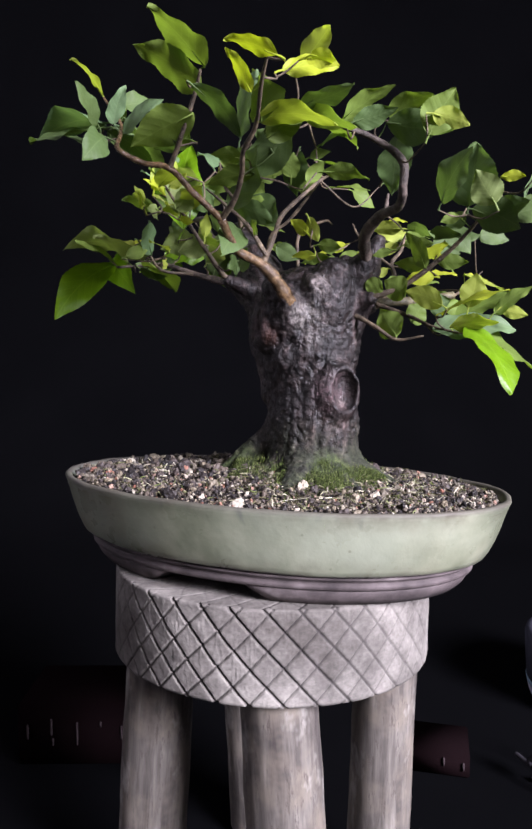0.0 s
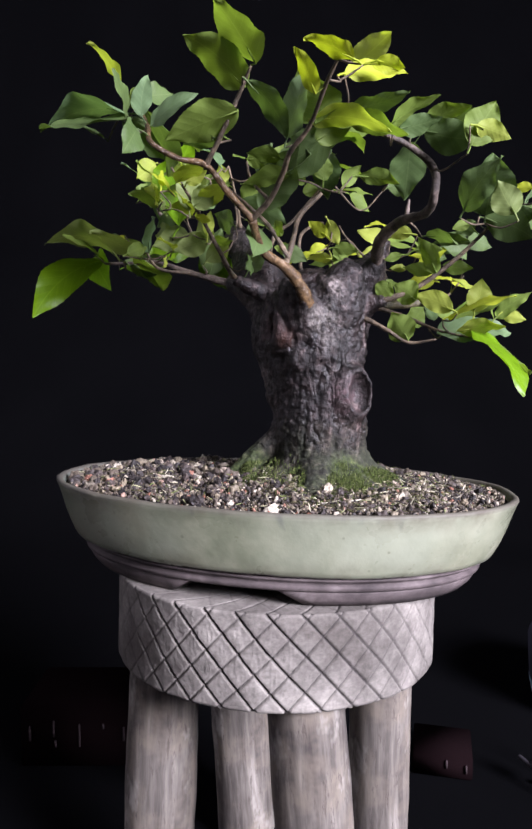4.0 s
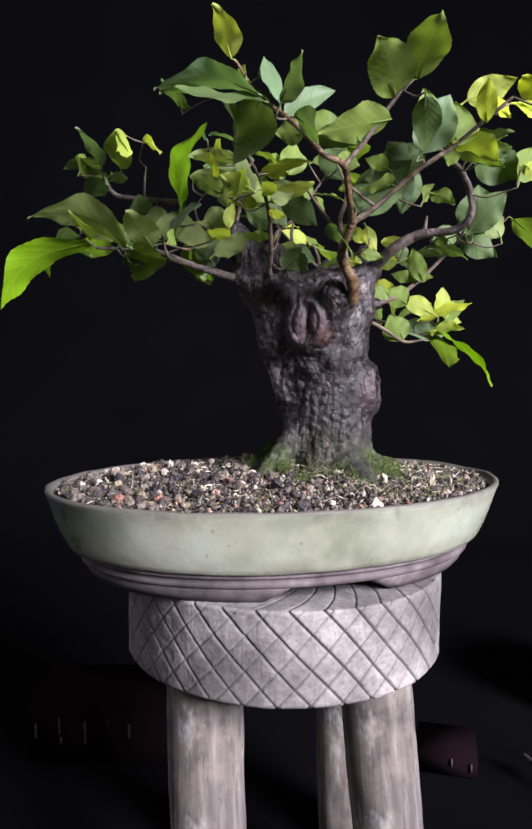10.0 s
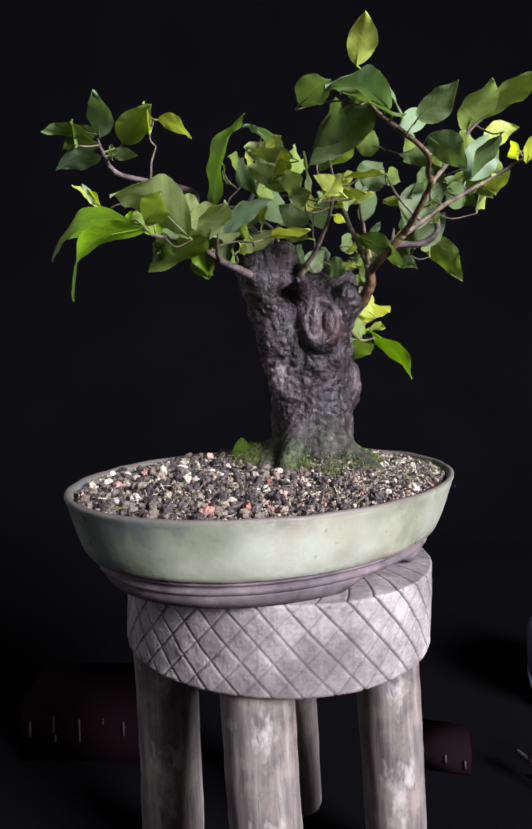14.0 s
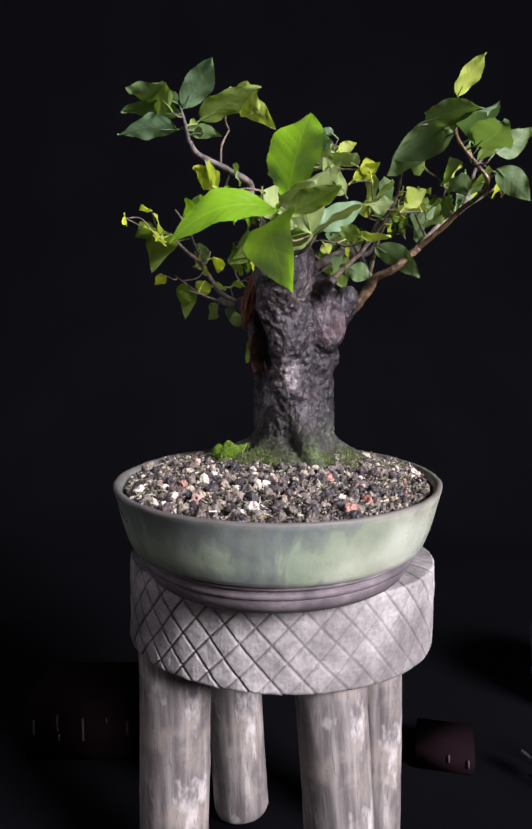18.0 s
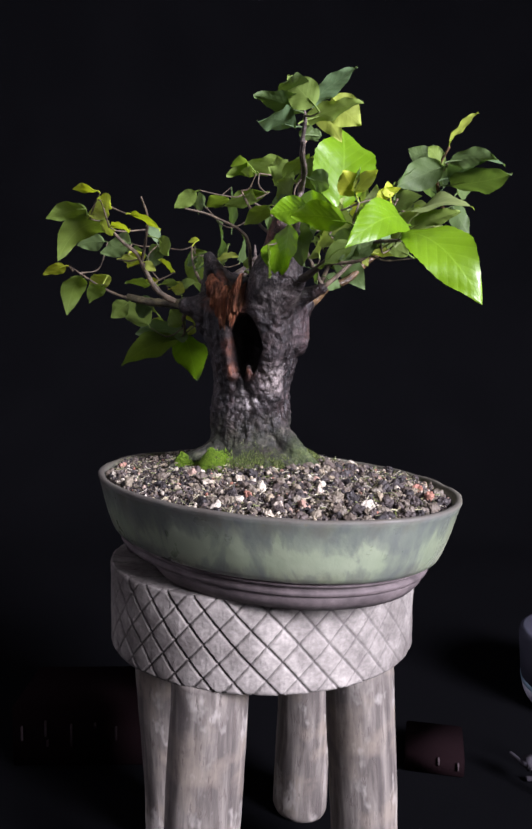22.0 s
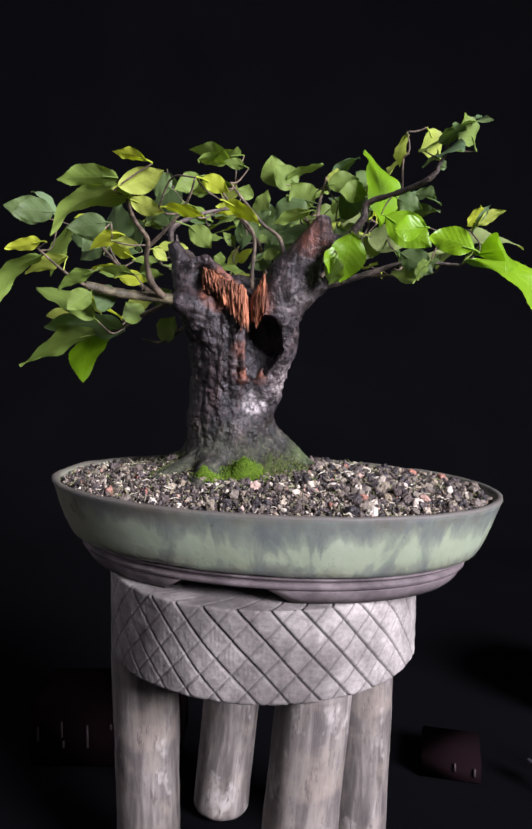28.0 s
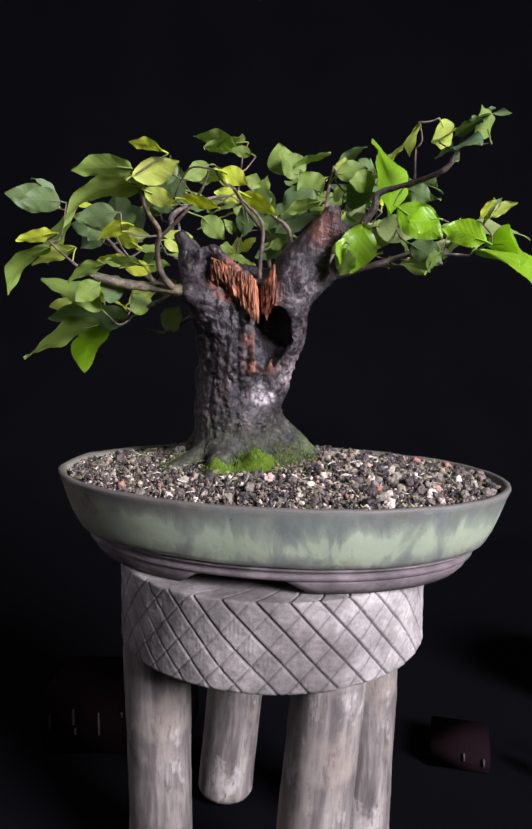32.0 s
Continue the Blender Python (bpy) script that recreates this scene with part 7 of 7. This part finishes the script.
leaf((0.1006, -0.0311, 0.1629), (0.1570, -0.0281, 0.1646), 0.0305, (0.01, -0.63, 0.78), 'b', 0.00, (0.1021, -0.0295, 0.1650))
leaf((0.0915, -0.0122, 0.1684), (0.1002, -0.0100, 0.1823), 0.0190, (-0.34, 0.94, 0.06), 'm', 0.00, (0.0909, -0.0150, 0.1720))
leaf((0.0768, 0.0778, 0.2314), (0.0546, 0.0837, 0.2259), 0.0127, (-0.32, -0.39, 0.86), 'y', 0.00, (0.0801, 0.0769, 0.2312))
leaf((0.0963, 0.0694, 0.2363), (0.0764, 0.0746, 0.2290), 0.0118, (-0.35, -0.88, 0.32), 'l', 0.00, (0.0985, 0.0622, 0.2391))
leaf((0.0579, 0.1060, 0.2420), (0.0436, 0.1098, 0.2348), 0.0107, (-0.33, -0.93, 0.16), 'y', 0.00, (0.0609, 0.1052, 0.2425))
leaf((0.1031, 0.0737, 0.2428), (0.0773, 0.0806, 0.2511), 0.0165, (-0.17, -0.95, 0.25), 'l', 0.00, (0.1064, 0.0729, 0.2408))
leaf((0.0601, 0.0492, 0.2262), (0.0467, 0.0527, 0.2127), 0.0142, (-0.29, -0.96, 0.04), 'm', 0.00, (0.0705, 0.0507, 0.2290))
leaf((0.1550, -0.0187, 0.2417), (0.1835, -0.0262, 0.2471), 0.0212, (-0.28, -0.95, 0.12), 'd', 0.00, (0.1517, -0.0178, 0.2401))
leaf((0.1512, -0.0482, 0.2455), (0.1685, -0.0528, 0.2628), 0.0135, (-0.54, 0.50, 0.67), 'b', 0.30, (0.1487, -0.0475, 0.2421))
leaf((0.1356, 0.0251, 0.2076), (0.1629, 0.0179, 0.1958), 0.0165, (0.26, -0.43, 0.86), 'l', 0.00, (0.1378, 0.0298, 0.1981))
leaf((0.1507, 0.0391, 0.2058), (0.1762, 0.0323, 0.1765), 0.0213, (0.63, -0.43, 0.65), 'm', 0.20, (0.1489, 0.0401, 0.2071))
leaf((0.1185, 0.0468, 0.1965), (0.1401, 0.0411, 0.1842), 0.0138, (0.30, -0.55, 0.78), 'm', 0.00, (0.1156, 0.0475, 0.1972))
leaf((0.0999, 0.0227, 0.2230), (0.1227, 0.0166, 0.2133), 0.0138, (0.17, -0.61, 0.77), 'y', 0.00, (0.1080, 0.0294, 0.2231))
leaf((0.0963, -0.0070, 0.2137), (0.1154, -0.0120, 0.2239), 0.0120, (-0.47, -0.70, 0.54), 'y', 0.00, (0.0933, -0.0062, 0.2111))
leaf((0.1047, -0.0148, 0.1999), (0.0853, -0.0097, 0.1974), 0.0121, (-0.26, -0.96, 0.07), 'y', 0.00, (0.1081, -0.0157, 0.1993))
leaf((0.1055, 0.0012, 0.2053), (0.1232, -0.0035, 0.2032), 0.0100, (-0.02, -0.48, 0.88), 'y', 0.00, (0.1021, 0.0021, 0.2046))
leaf((0.1158, 0.0037, 0.2250), (0.1393, -0.0025, 0.2313), 0.0136, (-0.34, -0.82, 0.46), 'd', 0.00, (0.1125, 0.0046, 0.2231))
leaf((0.1209, -0.0049, 0.1701), (0.1604, -0.0154, 0.1904), 0.0246, (-0.19, 0.67, 0.72), 'm', 0.00, (0.1178, -0.0041, 0.1676))
leaf((0.0691, -0.0124, 0.2624), (0.0833, -0.0162, 0.2692), 0.0193, (-0.31, -0.94, 0.13), 'd', 0.00, (0.0661, -0.0116, 0.2599))
leaf((0.1120, -0.0079, 0.2339), (0.1293, -0.0125, 0.2161), 0.0188, (-0.06, -0.98, 0.19), 'd', 0.00, (0.1096, -0.0073, 0.2354))
leaf((0.0232, -0.0305, 0.2706), (0.0579, -0.0216, 0.2619), 0.0199, (0.31, -0.33, 0.89), 'm', 0.00, (0.0199, -0.0313, 0.2705))
leaf((0.0513, 0.0190, 0.2642), (0.0684, 0.0234, 0.2534), 0.0133, (0.37, -0.91, 0.21), 'm', 0.00, (0.0484, 0.0183, 0.2650))
leaf((0.0250, -0.0204, 0.2840), (0.0554, -0.0285, 0.2940), 0.0178, (-0.39, -0.52, 0.76), 'm', 0.00, (0.0218, -0.0196, 0.2819))
leaf((-0.0069, -0.0069, 0.2662), (-0.0017, -0.0082, 0.2886), 0.0221, (-0.31, -0.95, 0.01), 'm', 0.00, (-0.0082, -0.0031, 0.2675))
leaf((0.0189, -0.0024, 0.2550), (0.0156, -0.0015, 0.2658), 0.0131, (-0.16, -0.99, 0.03), 'm', 0.00, (0.0190, -0.0027, 0.2549))
leaf((0.0347, 0.0014, 0.2620), (0.0609, -0.0055, 0.2587), 0.0147, (0.02, -0.38, 0.92), 'm', 0.00, (0.0314, 0.0023, 0.2614))
leaf((-0.0208, 0.0302, 0.2435), (0.0039, 0.0237, 0.2348), 0.0146, (0.16, -0.53, 0.84), 'm', 0.00, (-0.0240, 0.0310, 0.2437))
leaf((-0.0267, 0.0118, 0.2501), (-0.0122, 0.0079, 0.2659), 0.0229, (-0.37, -0.92, 0.12), 'm', 0.00, (-0.0313, 0.0139, 0.2492))
leaf((-0.0417, 0.0119, 0.2637), (-0.0442, 0.0126, 0.2770), 0.0116, (0.30, 0.96, 0.01), 'l', 0.00, (-0.0360, 0.0063, 0.2636))
leaf((-0.0358, 0.0176, 0.2638), (-0.0567, 0.0231, 0.2678), 0.0153, (-0.21, -0.96, 0.20), 'm', 0.00, (-0.0343, 0.0085, 0.2590))
leaf((-0.0029, -0.0098, 0.2192), (0.0135, -0.0141, 0.2095), 0.0132, (-0.20, -0.97, 0.10), 'd', 0.00, (0.0065, -0.0091, 0.2149))
leaf((-0.0113, -0.0023, 0.2699), (-0.0361, 0.0043, 0.2812), 0.0152, (0.32, -0.31, 0.89), 'm', 0.00, (-0.0082, -0.0031, 0.2675))
leaf((0.0183, -0.0069, 0.2794), (0.0327, -0.0107, 0.2827), 0.0086, (-0.30, -0.93, 0.23), 'm', 0.00, (0.0150, -0.0060, 0.2776))
leaf((-0.0615, 0.0130, 0.2486), (-0.0468, 0.0092, 0.2592), 0.0273, (-0.37, -0.91, 0.18), 'd', 0.00, (-0.0643, 0.0138, 0.2456))
leaf((-0.0459, 0.0439, 0.2285), (-0.0391, 0.0421, 0.1957), 0.0246, (0.33, 0.94, 0.02), 'v', 0.00, (-0.0477, 0.0387, 0.2305))
leaf((-0.0624, 0.0615, 0.2367), (-0.0912, 0.0689, 0.2174), 0.0221, (-0.37, -0.91, 0.20), 'v', 0.00, (-0.0597, 0.0612, 0.2376))
leaf((-0.0789, 0.0471, 0.2161), (-0.0999, 0.0526, 0.2026), 0.0184, (-0.36, -0.92, 0.18), 'd', 0.00, (-0.0760, 0.0463, 0.2170))
leaf((-0.0700, 0.0613, 0.2478), (-0.0856, 0.0644, 0.2415), 0.0145, (-0.33, -0.92, 0.23), 'd', 0.00, (-0.0667, 0.0627, 0.2499))
leaf((-0.1079, 0.0568, 0.2302), (-0.1051, 0.0561, 0.2164), 0.0224, (0.45, 0.89, 0.04), 'm', 0.00, (-0.1086, 0.0570, 0.2326))
leaf((-0.1131, 0.0866, 0.2292), (-0.1286, 0.0919, 0.2378), 0.0092, (0.11, -0.83, 0.55), 'l', 0.00, (-0.1125, 0.0805, 0.2252))
leaf((-0.1124, 0.0864, 0.2308), (-0.1183, 0.0910, 0.2405), 0.0057, (0.46, 0.89, 0.06), 'b', 0.00, (-0.1125, 0.0805, 0.2252))
leaf((-0.0398, 0.0401, 0.2205), (-0.0337, 0.0416, 0.1969), 0.0211, (-0.23, 0.97, 0.00), 'v', 0.00, (-0.0424, 0.0331, 0.2239))
leaf((-0.0811, 0.0810, 0.2277), (-0.0592, 0.0866, 0.2244), 0.0159, (0.27, -0.95, 0.17), 'v', 0.00, (-0.0844, 0.0802, 0.2272))
leaf((-0.0606, 0.0247, 0.2580), (-0.0406, 0.0298, 0.2576), 0.0161, (0.24, -0.94, 0.23), 'm', 0.00, (-0.0640, 0.0239, 0.2570))
leaf((-0.0195, -0.0024, 0.2679), (-0.0014, 0.0022, 0.2785), 0.0196, (0.14, -0.97, 0.19), 'm', 0.00, (-0.0225, -0.0032, 0.2652))
TURNING = [stool, pot, soil, gravel, litter, moss, cushions, tree]


def motions():
    for ob in TURNING:
        walk(ob, ROWS)


motions()
